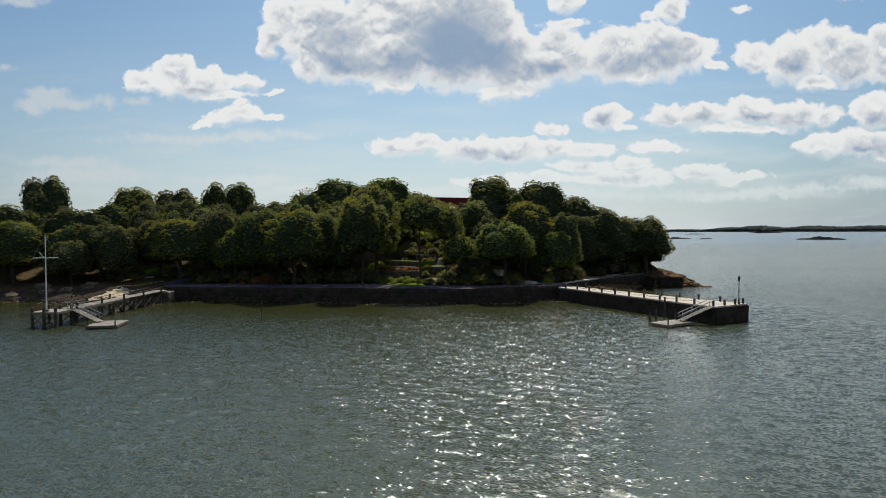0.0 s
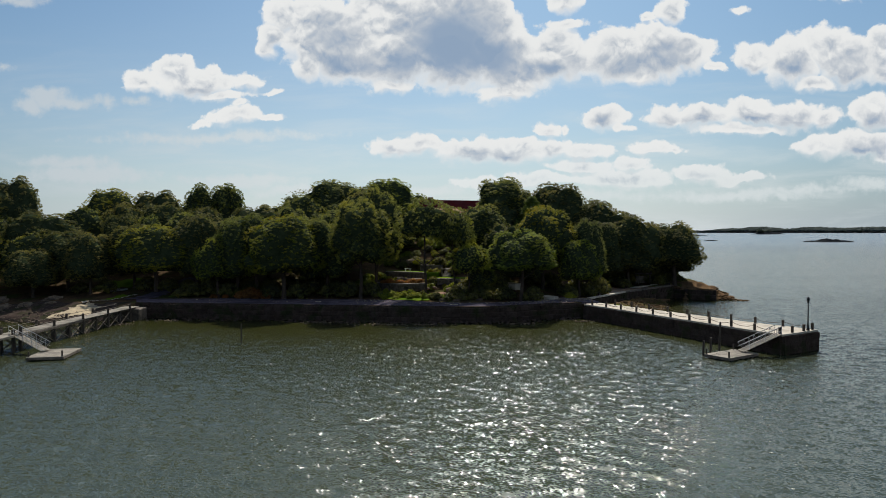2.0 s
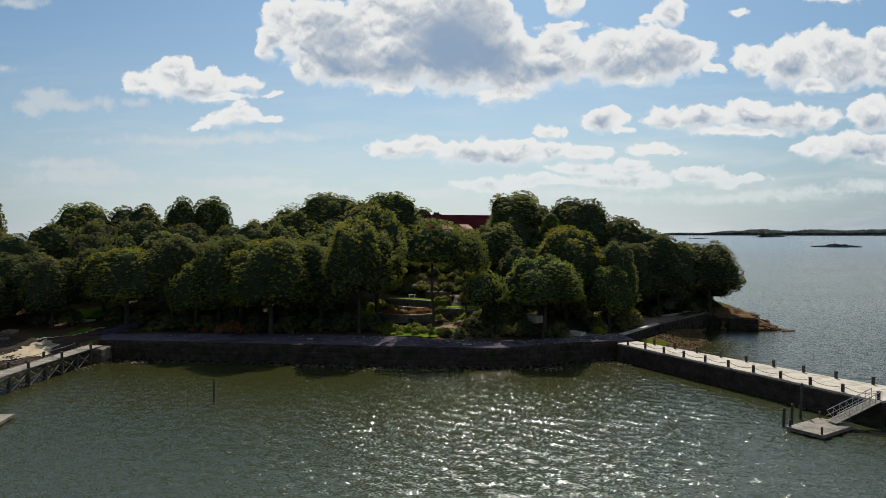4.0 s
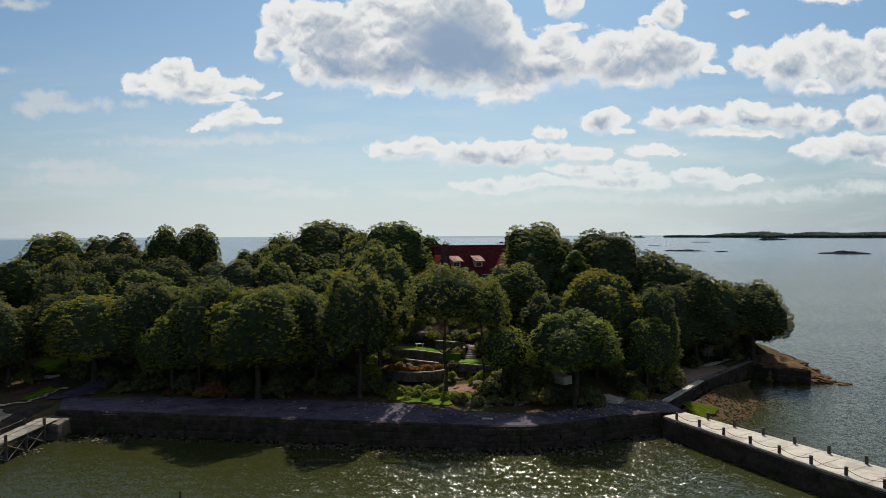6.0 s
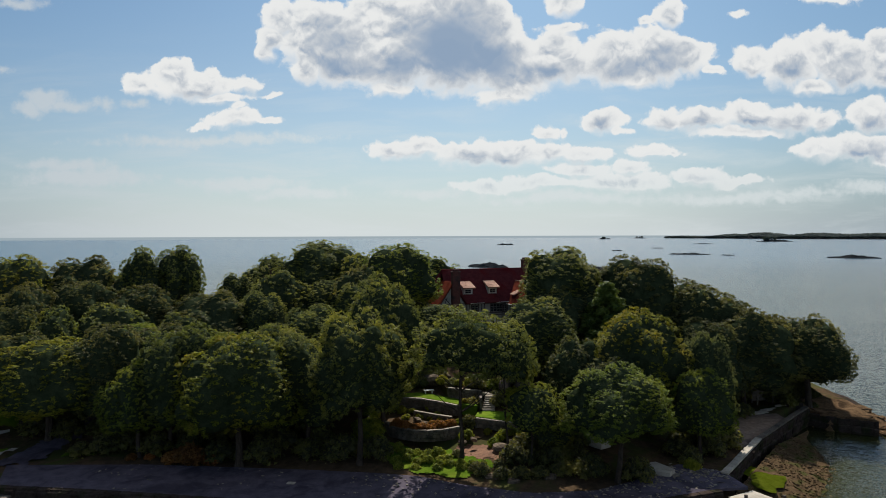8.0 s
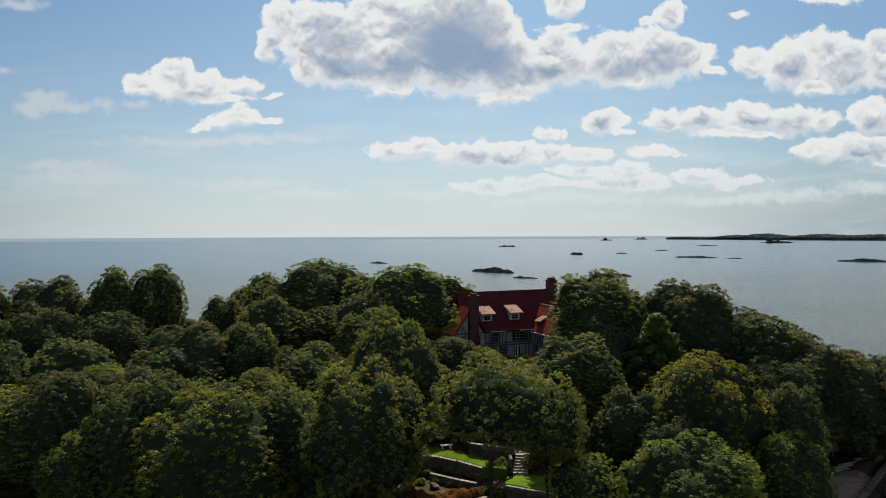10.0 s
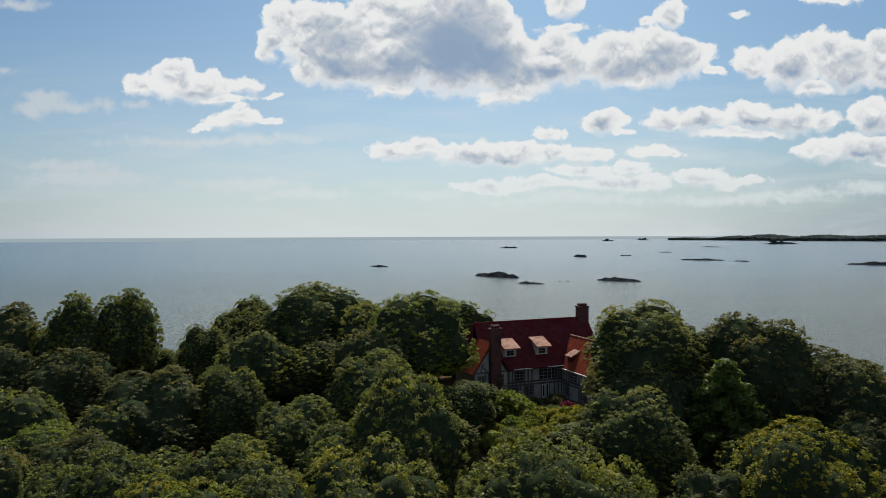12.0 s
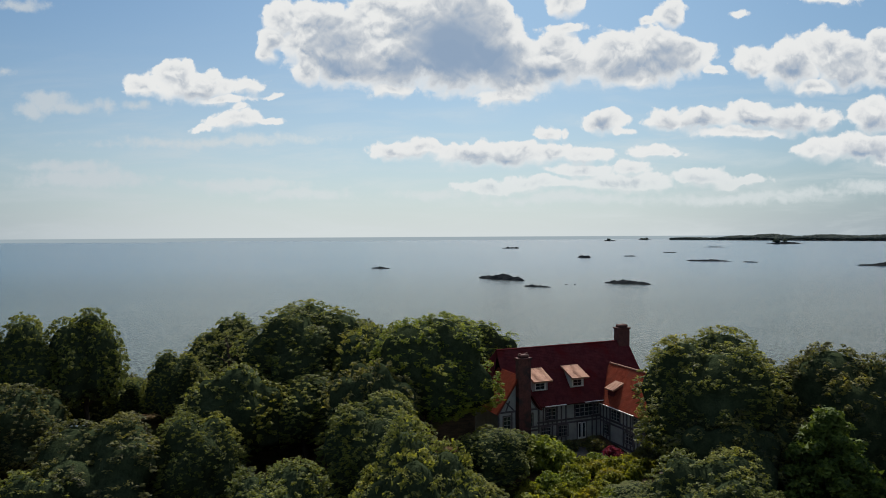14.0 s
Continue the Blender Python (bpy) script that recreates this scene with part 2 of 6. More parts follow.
# ---------------------------------------------------------------- materials
def surface(name, dark, light, scale=3.0, rough=0.8, bump=0.3, fine=25.0, stain=None, stain_scale=0.35, metal=0.0, vary=0.25, stretch=(1, 1, 1), depth=0.03):
    """A matt surface with grain, larger stains, relief and a shade that varies from piece to piece."""
    m = bpy.data.materials.new(name)
    m.use_nodes = True
    g = Graph(m.node_tree)
    where = g.vmath("MULTIPLY", g.n("ShaderNodeNewGeometry").outputs["Position"], tuple(stretch))
    grain = g.noise(where, fine, 5.0, 0.65)
    mid = g.noise(where, scale, 5.0, 0.6, 0.3)
    col = g.mix(g.ramp(g.math("ADD", g.math("MULTIPLY", grain, 0.45), g.math("MULTIPLY", mid, 0.55)), 0.32, 0.68), dark, light)
    if stain:
        col = g.mix(g.ramp(g.noise(where, stain_scale, 4.0, 0.6, 0.6), 0.48, 0.68), col, stain)
    rnd = g.n("ShaderNodeObjectInfo").outputs["Random"]
    col = g.mix(vary, col, g.mix(rnd, (0.35, 0.33, 0.31), (1.5, 1.5, 1.5)), "MULTIPLY") if vary else col
    p = g.n("ShaderNodeBsdfPrincipled")
    g.put(p.inputs["Base Color"], col)
    g.put(p.inputs["Roughness"], g.math("ADD", rough - 0.1, g.math("MULTIPLY", grain, 0.2), clamp=True))
    p.inputs["Metallic"].default_value = metal
    p.inputs["Specular IOR Level"].default_value = 0.3
    b = g.n("ShaderNodeBump")
    b.inputs["Strength"].default_value = bump
    b.inputs["Distance"].default_value = depth
    g.put(b.inputs["Height"], g.math("ADD", grain, mid))
    g.put(p.inputs["Normal"], b.outputs[0])
    g.put(g.n("ShaderNodeOutputMaterial").inputs[0], p.outputs[0])
    return m


def foliage(name, dark, light, tip, glow=0.48):
    """Leaves: the shade varies from leaf to leaf, from branch to branch and from tree to tree; light comes through them."""
    m = bpy.data.materials.new(name)
    m.use_nodes = True
    g = Graph(m.node_tree)
    geo = g.n("ShaderNodeNewGeometry")
    leaf = geo.outputs["Random Per Island"]
    bough = g.noise(geo.outputs["Position"], 0.45, 3.0, 0.6)
    col = g.mix(g.ramp(g.math("ADD", g.math("MULTIPLY", leaf, 0.55), g.math("MULTIPLY", bough, 0.45)), 0.25, 0.75), dark, light)
    col = g.mix(g.math("MULTIPLY", g.ramp(g.noise(geo.outputs["Position"], 0.22, 2.0, 0.5), 0.5, 0.7), 0.55), col, tip)
    tree = g.n("ShaderNodeObjectInfo").outputs["Random"]
    col = g.mix(0.5, col, g.mix(tree, (0.6, 0.7, 0.6), (1.3, 1.15, 0.9)), "MULTIPLY")
    d = g.n("ShaderNodeBsdfPrincipled")
    g.put(d.inputs["Base Color"], col)
    d.inputs["Roughness"].default_value = 0.55
    d.inputs["Specular IOR Level"].default_value = 0.08
    tr = g.n("ShaderNodeBsdfTranslucent")
    g.put(tr.inputs[0], g.mix(1.0, col, (1.38, 1.32, 0.55), "MULTIPLY"))
    mx = g.n("ShaderNodeMixShader")
    mx.inputs[0].default_value = glow
    g.put(mx.inputs[1], d.outputs[0])
    g.put(mx.inputs[2], tr.outputs[0])
    g.put(g.n("ShaderNodeOutputMaterial").inputs[0], mx.outputs[0])
    return m


def sea_water():
    m = bpy.data.materials.new("sea_water")
    m.use_nodes = True
    g = Graph(m.node_tree)
    pos = g.n("ShaderNodeNewGeometry").outputs["Position"]
    turned = g.n("ShaderNodeVectorRotate")
    g.put(turned.inputs["Vector"], pos)
    turned.inputs["Angle"].default_value = radians(28)
    w = turned.outputs[0]
    _, py, _ = g.split(pos)
    # gusts: calm and ruffled lanes
    gust = g.noise(g.vmath("MULTIPLY", pos, (0.004, 0.022, 1.0)), 1.0, 6.0, 0.65, 0.6)
    lane = g.ramp(gust, 0.34, 0.66, 0.8, 1.15)

    def slopes(scale, detail, rms):
        """Slopes of the water's surface from ripples of one size."""
        node = g.n("ShaderNodeTexNoise")
        g.put(node.inputs["Vector"], g.vmath("MULTIPLY", w, (0.62, 1.0, 1.0)))
        node.inputs["Scale"].default_value, node.inputs["Detail"].default_value = scale, detail
        node.inputs["Distortion"].default_value = 0.5
        return g.vmath("MULTIPLY", g.vmath("SUBTRACT", node.outputs["Color"], (0.5, 0.5, 0.5)), g.xyz(rms, rms, 0.0))

    # the sheet itself carries the waves near the island; further out the ripples do
    chop = slopes(1.6, 2.0, g.math("MULTIPLY", g.ramp(py, -10.0, 120.0, CHOP, CHOP * 0.65), lane))
    ripple = slopes(7.0, 1.5, g.math("MULTIPLY", g.ramp(py, -10.0, 110.0, RIPPLE, RIPPLE * 0.5), lane))
    normal = g.vmath("NORMALIZE", g.vmath("ADD", g.n("ShaderNodeNewGeometry").outputs["Normal"], g.vmath("ADD", chop, ripple)))
    # silt and weed over the shallow bottom near the walls, a bluer tone far out
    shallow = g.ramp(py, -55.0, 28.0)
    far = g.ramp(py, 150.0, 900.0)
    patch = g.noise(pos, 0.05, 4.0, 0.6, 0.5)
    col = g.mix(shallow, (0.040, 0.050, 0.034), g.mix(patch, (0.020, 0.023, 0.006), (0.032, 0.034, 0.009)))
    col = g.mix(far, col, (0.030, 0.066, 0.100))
    p = g.n("ShaderNodeBsdfPrincipled")
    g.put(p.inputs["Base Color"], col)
    g.put(p.inputs["Roughness"], g.ramp(py, 0.0, 500.0, 0.08, 0.20))
    p.inputs["IOR"].default_value = 1.333
    g.put(p.inputs["Normal"], normal)
    g.put(g.n("ShaderNodeOutputMaterial").inputs[0], p.outputs[0])
    return m


CHOP, RIPPLE = 0.60, 1.35
WATER = sea_water()
STONE = surface("granite_wall", (0.062, 0.050, 0.040), (0.150, 0.128, 0.106), 1.2, 0.85, 0.6, 9.0, (0.034, 0.032, 0.028), 0.5, depth=0.08)
WETSTONE = surface("tidal_stone", (0.025, 0.018, 0.016), (0.069, 0.054, 0.047), 1.0, 0.7, 0.8, 7.0, (0.029, 0.033, 0.017), 0.4, depth=0.1)
ROCK = surface("shore_rock", (0.064, 0.051, 0.040), (0.204, 0.162, 0.123), 0.8, 0.85, 0.8, 5.0, (0.060, 0.051, 0.043), 0.5, depth=0.15)
ASPHALT = surface("worn_asphalt", (0.069, 0.060, 0.081), (0.136, 0.120, 0.152), 0.8, 0.9, 0.2, 12.0, (0.057, 0.051, 0.067), 0.25)
CONCRETE = surface("pale_concrete", (0.32, 0.29, 0.24), (0.46, 0.415, 0.345), 0.7, 0.85, 0.25, 10.0, vary=0.06, stain=(0.27, 0.24, 0.195), stain_scale=0.4)
GRAVEL = surface("gravel", (0.15, 0.112, 0.088), (0.29, 0.215, 0.165), 1.5, 0.95, 0.5, 14.0, (0.115, 0.088, 0.078), 0.2)
SAND = surface("sand", (0.315, 0.255, 0.165), (0.465, 0.383, 0.255), 0.8, 0.95, 0.4, 9.0, (0.203, 0.173, 0.128), 0.3)
SOIL = surface("garden_soil", (0.040, 0.030, 0.020), (0.100, 0.066, 0.040), 1.0, 0.95, 0.6, 8.0, (0.05, 0.06, 0.02), 0.15)
MULCH = surface("bark_mulch", (0.10, 0.050, 0.030), (0.24, 0.120, 0.070), 2.5, 0.95, 0.7, 14.0)
FORESHORE = surface("weedy_foreshore", (0.034, 0.024, 0.014), (0.135, 0.090, 0.052), 1.6, 0.85, 0.7, 9.0, (0.05, 0.055, 0.018), 0.5, depth=0.08)
ISLET_ROCK = surface("dark_sea_rock", (0.012, 0.015, 0.018), (0.034, 0.038, 0.042), 0.2, 0.85, 0.5, 1.5)
FLAG = surface("worn_flagstone", (0.17, 0.145, 0.115), (0.33, 0.285, 0.23), 1.2, 0.85, 0.4, 10.0, (0.12, 0.105, 0.085), 0.5)
# lit copy of TILE: sunlight on the west slopes is put into its colour
TILE_SUN = surface("sunlit_clay_tile", (0.128, 0.027, 0.017), (0.221, 0.054, 0.032), 1.8, 0.8, 0.3, 9.0, (0.145, 0.041, 0.027), 0.5, vary=0.3)
CHIMNEY_BRICK = surface("sooty_brick", (0.055, 0.020, 0.018), (0.115, 0.042, 0.036), 3.0, 0.85, 0.4, 10.0, (0.03, 0.02, 0.02), 0.6)
GRASS = surface("lawn", (0.045, 0.090, 0.008), (0.105, 0.170, 0.017), 1.0, 0.9, 0.6, 18.0, (0.122, 0.170, 0.020), 0.25)
ALGAE = surface("green_algae", (0.033, 0.046, 0.003), (0.066, 0.081, 0.008), 1.2, 0.9, 0.4, 8.0)
POINT_ROCK = surface("brown_ledge_rock", (0.066, 0.042, 0.024), (0.185, 0.120, 0.070), 0.8, 0.9, 0.8, 5.0, (0.050, 0.034, 0.022), 0.5, depth=0.15)
TIMBER = surface("weathered_timber", (0.068, 0.056, 0.045), (0.188, 0.158, 0.128), 2.0, 0.85, 0.5, 16.0, (0.045, 0.038, 0.030), 0.6)
DARKWOOD = surface("tarred_piles", (0.025, 0.02, 0.018), (0.08, 0.065, 0.05), 1.5, 0.8, 0.5, 10.0)
DECKING = surface("dock_decking", (0.143, 0.127, 0.105), (0.253, 0.231, 0.193), 1.5, 0.85, 0.4, 12.0, (0.099, 0.088, 0.072), 0.4)
STEEL = surface("galvanised_steel", (0.25, 0.26, 0.27), (0.45, 0.46, 0.47), 4.0, 0.45, 0.1, 20.0, metal=0.7)
IRON = surface("black_iron", (0.012, 0.013, 0.014), (0.035, 0.036, 0.038), 5.0, 0.5, 0.1, 20.0, metal=0.3)
WHITEPAINT = surface("white_paint", (0.66, 0.66, 0.63), (0.80, 0.80, 0.77), 2.0, 0.5, 0.1, 12.0)
PLASTER = surface("cream_plaster", (0.30, 0.30, 0.285), (0.40, 0.40, 0.38), 1.2, 0.85, 0.3, 10.0, (0.25, 0.245, 0.23), 0.5)
BEAM = surface("stained_oak", (0.05, 0.04, 0.045), (0.13, 0.105, 0.11), 2.0, 0.75, 0.4, 14.0)
BRICK = surface("red_brick", (0.10, 0.035, 0.030), (0.22, 0.075, 0.055), 3.0, 0.85, 0.4, 10.0, (0.08, 0.04, 0.035), 0.6)
# roof tile darkened for the slopes in shade; TILE_SUN is its lit copy
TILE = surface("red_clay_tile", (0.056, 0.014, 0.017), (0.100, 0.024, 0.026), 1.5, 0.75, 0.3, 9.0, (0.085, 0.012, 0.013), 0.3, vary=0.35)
TILE_PALE = surface("tan_clay_tile", (0.26, 0.125, 0.082), (0.38, 0.20, 0.135), 2.0, 0.8, 0.3, 9.0, (0.255, 0.128, 0.085), 0.6, vary=0.3)
BARK = surface("bark", (0.030, 0.024, 0.020), (0.085, 0.068, 0.056), 2.5, 0.9, 0.8, 9.0, stretch=(1, 1, 0.25), depth=0.08)
# core of the crowns: the shade among twigs and leaves is in this colour
CROWN_CORE = surface("shaded_crown_core", (0.018, 0.026, 0.014), (0.042, 0.056, 0.029), 1.5, 0.95, 0.8, 6.0, vary=0.0, depth=0.15)
LEAF = foliage("broad_leaves", (0.066, 0.082, 0.046), (0.186, 0.211, 0.059), (0.286, 0.287, 0.062))
LEAF_DARK = foliage("dark_olive_leaves", (0.056, 0.062, 0.045), (0.146, 0.151, 0.059), (0.230, 0.214, 0.066), 0.46)
LEAF_GOLD = foliage("turning_leaves", (0.082, 0.094, 0.024), (0.234, 0.251, 0.033), (0.289, 0.230, 0.033))
LEAF_PALE = foliage("pale_leaves", (0.072, 0.085, 0.049), (0.171, 0.191, 0.088), (0.200, 0.205, 0.096))
LEAF_FRESH = foliage("fresh_leaves", (0.082, 0.110, 0.031), (0.211, 0.255, 0.044), (0.278, 0.288, 0.042))
NEEDLE = foliage("pine_needles", (0.040, 0.066, 0.022), (0.100, 0.145, 0.036), (0.13, 0.17, 0.035), 0.35)
# the blue-grey haze of distance is mixed into this leaf colour
LEAF_FAR = foliage("far_leaves_hazed", (0.060, 0.080, 0.090), (0.095, 0.115, 0.120), (0.095, 0.115, 0.115), 0.35)
LEAF_RED = foliage("crimson_leaves", (0.080, 0.010, 0.045), (0.176, 0.026, 0.083), (0.160, 0.040, 0.080))
LEAF_RUST = foliage("rusty_blooms", (0.15, 0.068, 0.030), (0.34, 0.165, 0.070), (0.32, 0.20, 0.09))

for _node in (*ALGAE.node_tree.nodes, *FORESHORE.node_tree.nodes, *POINT_ROCK.node_tree.nodes, *ROCK.node_tree.nodes, *GRAVEL.node_tree.nodes, *WETSTONE.node_tree.nodes, *ASPHALT.node_tree.nodes, *BARK.node_tree.nodes, *CROWN_CORE.node_tree.nodes, *ISLET_ROCK.node_tree.nodes, *LEAF_FAR.node_tree.nodes, *GRASS.node_tree.nodes, *TILE.node_tree.nodes, *TILE_SUN.node_tree.nodes, *SOIL.node_tree.nodes):
    if _node.type == "BSDF_PRINCIPLED":
        _node.inputs["Specular IOR Level"].default_value = 0.0


def glass():
    m = bpy.data.materials.new("window_glass")
    m.use_nodes = True
    g = Graph(m.node_tree)
    p = g.n("ShaderNodeBsdfPrincipled")
    p.inputs["Base Color"].default_value = (0.02, 0.025, 0.03, 1)
    p.inputs["Roughness"].default_value = 0.05
    g.put(g.n("ShaderNodeOutputMaterial").inputs[0], p.outputs[0])
    return m


GLASS = glass()

# ---------------------------------------------------------------- mesh helpers
def mesh_of(name, verts, faces, materials, index=None, smooth=False):
    me = bpy.data.meshes.new(name)
    me.from_pydata([tuple(v) for v in verts], [], [tuple(f) for f in faces])
    for m in materials if isinstance(materials, (list, tuple)) else [materials]:
        me.materials.append(m)
    if index is not None:
        me.polygons.foreach_set("material_index", np.asarray(index, dtype=np.int32))
    if smooth:
        me.polygons.foreach_set("use_smooth", np.ones(len(me.polygons), dtype=bool))
    me.update()
    return me


def part(name, data, parent, label="", m=None, material=None):
    """Links a mesh, or a bmesh with its material, as one object under a thing or a part."""
    if isinstance(data, bmesh.types.BMesh):
        me = bpy.data.meshes.new(name)
        data.to_mesh(me)
        data.free()
        me.materials.append(material)
        data = me
    ob = new(name, data)
    if parent is not None:
        ob.parent = parent
    if m is not None:
        ob.matrix_basis = m
    return tagged(ob, label)


def thing(name, label, category, m=None, group="", kind="", data=None):
    ob = new(name, data)
    if m is not None:
        ob.matrix_basis = m
    return tagged(ob, label, category, group, kind)


def box_bm(sx, sy, sz, x=0, y=0, z=0, bevel=0.0, m=None):
    """A box of that size, standing on z, centred on x and y."""
    bm = bmesh.new()
    bmesh.ops.create_cube(bm, size=1.0, matrix=Matrix.Translation((x, y, z + sz / 2)) @ Matrix.Diagonal((sx, sy, sz, 1)))
    if bevel:
        bmesh.ops.bevel(bm, geom=bm.edges[:], offset=bevel, segments=1, affect="EDGES")
    if m is not None:
        bmesh.ops.transform(bm, matrix=m, verts=bm.verts[:])
    return bm


def rod_bm(a, b, r0, r1=None, sides=8, cap=True):
    """A tapered rod from a to b."""
    a, b = Vector(a), Vector(b)
    bm = bmesh.new()
    m = Matrix.Translation((a + b) / 2) @ (b - a).to_track_quat("Z", "Y").to_matrix().to_4x4()
    bmesh.ops.create_cone(bm, cap_ends=cap, segments=sides, radius1=r0, radius2=r0 if r1 is None else r1, depth=(b - a).length, matrix=m)
    return bm


def merge(*bms):
    """Several pieces of one and the same part."""
    out = bms[0]
    for other in bms[1:]:
        me = bpy.data.meshes.new("piece")
        other.to_mesh(me)
        other.free()
        out.from_mesh(me)
        bpy.data.meshes.remove(me)
    return out


def along(points, s):
    """The point at the distance s along a polyline, and the direction there."""
    for (x0, y0), (x1, y1) in zip(points, points[1:]):
        n = math.hypot(x1 - x0, y1 - y0)
        if s <= n:
            break
        s -= n
    d = ((x1 - x0) / n, (y1 - y0) / n)
    return (x0 + d[0] * s, y0 + d[1] * s), d


def length_of(points):
    return sum(math.hypot(b[0] - a[0], b[1] - a[1]) for a, b in zip(points, points[1:]))


def smooth_step(a, b, x):
    t = min(max((x - a) / (b - a), 0.0), 1.0)
    return t * t * (3 - 2 * t)


def interp(points, x):
    return float(np.interp(x, [p[0] for p in points], [p[1] for p in points]))


def hash_noise(x, y, s=1.0, seed=0.0):
    return noise.noise(Vector((x * s, y * s, seed)))


# ---------------------------------------------------------------- the lie of the land
SEAWALL = [(-57, 31.0), (-45, 29.5), (-32, 27.3), (-20, 25.6), (-10, 24.2), (0, 22.7), (4, 22.5), (9, 23.4), (16, 26.6), (22.8, 29.0)]
ROAD_BACK = [(-60, 38.0), (-43, 38.0), (-25, 36.2), (-15, 34.8), (-10, 33.7), (-5, 31.0), (2, 28.6), (9, 29.2), (14, 32.0), (18, 35.5), (24, 42.0), (29, 50.0)]
QUAY = [(25.2, 33.6), (35.3, 46.7), (47.0, 59.3), (50.4, 62.8)]
SHORE = [(-140, 33), (-110, 30), (-90, 31), (-78, 27), (-67, 21.5), (-61, 24.5), (-57, 32), (-45, 30.5), (-32, 28.3), (-20, 26.6), (-10, 25.2), (0, 23.7), (4, 23.5), (9, 24.4), (16, 27.6), (25.0, 30.6), (24.8, 34.4),
         (34.6, 47.4), (46.3, 60.0), (50.0, 63.6), (52.0, 60.2), (56.0, 57.8), (60.6, 57.0), (62.6, 59.6), (64.5, 66), (67, 78), (64, 92), (54, 108), (30, 122), (-20, 132), (-80, 134), (-140, 128)]
SOFT = [(-140, 33), (-110, 30), (-90, 31), (-78, 27), (-67, 21.5), (-61, 24.5)]


def inside(x, y):
    hit = False
    for (x0, y0), (x1, y1) in zip(SHORE, SHORE[1:] + SHORE[:1]):
        if (y0 > y) != (y1 > y) and x < x0 + (y - y0) * (x1 - x0) / (y1 - y0):
            hit = not hit
    return hit


def off_line(x, y, line):
    best = 1e9
    for (x0, y0), (x1, y1) in zip(line, line[1:]):
        dx, dy = x1 - x0, y1 - y0
        t = min(max(((x - x0) * dx + (y - y0) * dy) / (dx * dx + dy * dy), 0), 1)
        best = min(best, math.hypot(x - x0 - t * dx, y - y0 - t * dy))
    return best


NATURAL = [SHORE[21:] + [SHORE[0]], SOFT]


def ground(x, y):
    """The height of the island's ground."""
    if not inside(x, y):
        return -2.0
    front = interp(ROAD_BACK, x) if x < 29 else 50.0
    rise = smooth_step(0, 46, y - front)
    side = smooth_step(46, 16, x) * (1 - 0.45 * smooth_step(-45, -80, x))
    h = 2.45 + 10.2 * rise * side + 0.9 * smooth_step(40, 52, x) * smooth_step(52, 62, y)
    h -= 1.2 * smooth_step(1.0, 0.55, math.hypot((x + 5.5) / 13.0, (y - 50.0) / 12.5))       # the garden is cut into the slope
    h += 0.5 * rise * hash_noise(x, y, 0.08) * 2
    if x > 50 and y < 66:
        h = min(h, 2.3)
    shore = min(off_line(x, y, line) for line in NATURAL)
    h = min(h, 0.1 + shore * ((0.50 if y < 68 and x > 45 else 0.45) if x > -60 else 0.22) + 0.35 * hash_noise(x, y, 0.3, 3.0))
    return h


def build_ground():
    step = 1.2
    nx, ny = int(218 / step), int(120 / step)
    verts, idx = [], []
    for j in range(ny):
        for i in range(nx):
            x, y = -142 + i * step, 18 + j * step
            verts.append((x, y, ground(x, y) + 0.06 * hash_noise(x, y, 0.7)))
    faces = []
    for j in range(ny - 1):
        for i in range(nx - 1):
            f = (j * nx + i, j * nx + i + 1, (j + 1) * nx + i + 1, (j + 1) * nx + i)
            if max(verts[k][2] for k in f) > -1.5:
                faces.append(f)
                cx, cy = verts[f[0]][0], verts[f[0]][1]
                z = verts[f[0]][2]
                idx.append(1 if cx > 49 and cy < 68 and z < 3.2 else 2 if z < 2.2 and cx > 40 else 2 if cx < -60 and cy < 36.5 and z < 2.3 else 3 if (28 < cx < 43 and 44 < cy < 60) else 0)
    me = mesh_of("ground", verts, faces, [SOIL, POINT_ROCK, WETSTONE, GRAVEL], idx, smooth=True)
    return thing("ground", "wooded island ground of soil, sand and rock", "ground", kind="structure", data=me)


def strip(name, left, right, z0, z1, material, label, category, steps=60, under=0.3, parent=None):
    """A paved strip between two lines, with thickness."""
    verts, faces = [], []
    la, lb = length_of(left), length_of(right)
    for k in range(steps + 1):
        (ax, ay), _ = along(left, la * k / steps * 0.99999)
        (bx, by), _ = along(right, lb * k / steps * 0.99999)
        verts += [(ax, ay, z0), (bx, by, z1), (bx, by, z1 - under), (ax, ay, z0 - under)]
    for k in range(steps):
        a, b = 4 * k, 4 * k + 4
        for e in range(4):
            f = (e + 1) % 4
            faces.append((a + e, b + e, b + f, a + f))
    faces += [(0, 1, 2, 3), (4 * steps + 3, 4 * steps + 2, 4 * steps + 1, 4 * steps)]
    me = mesh_of(name, verts, faces, material)
    ob = new(name, me)
    if parent:
        ob.parent = parent
        return tagged(ob, label)
    return tagged(ob, label, category, kind="structure")


# the sea: one sheet to the horizon, with real waves in the bay
def spread(lo, hi, step, reach):
    """Even steps from lo to hi, then ever longer ones out to reach on both sides."""
    mid = np.arange(lo, hi + step / 2, step)
    out, d = [], step
    while sum(out) + d < reach:
        d *= 1.16
        out.append(d)
    tail = np.cumsum(out)
    return np.concatenate([lo - tail[::-1], mid, hi + tail])


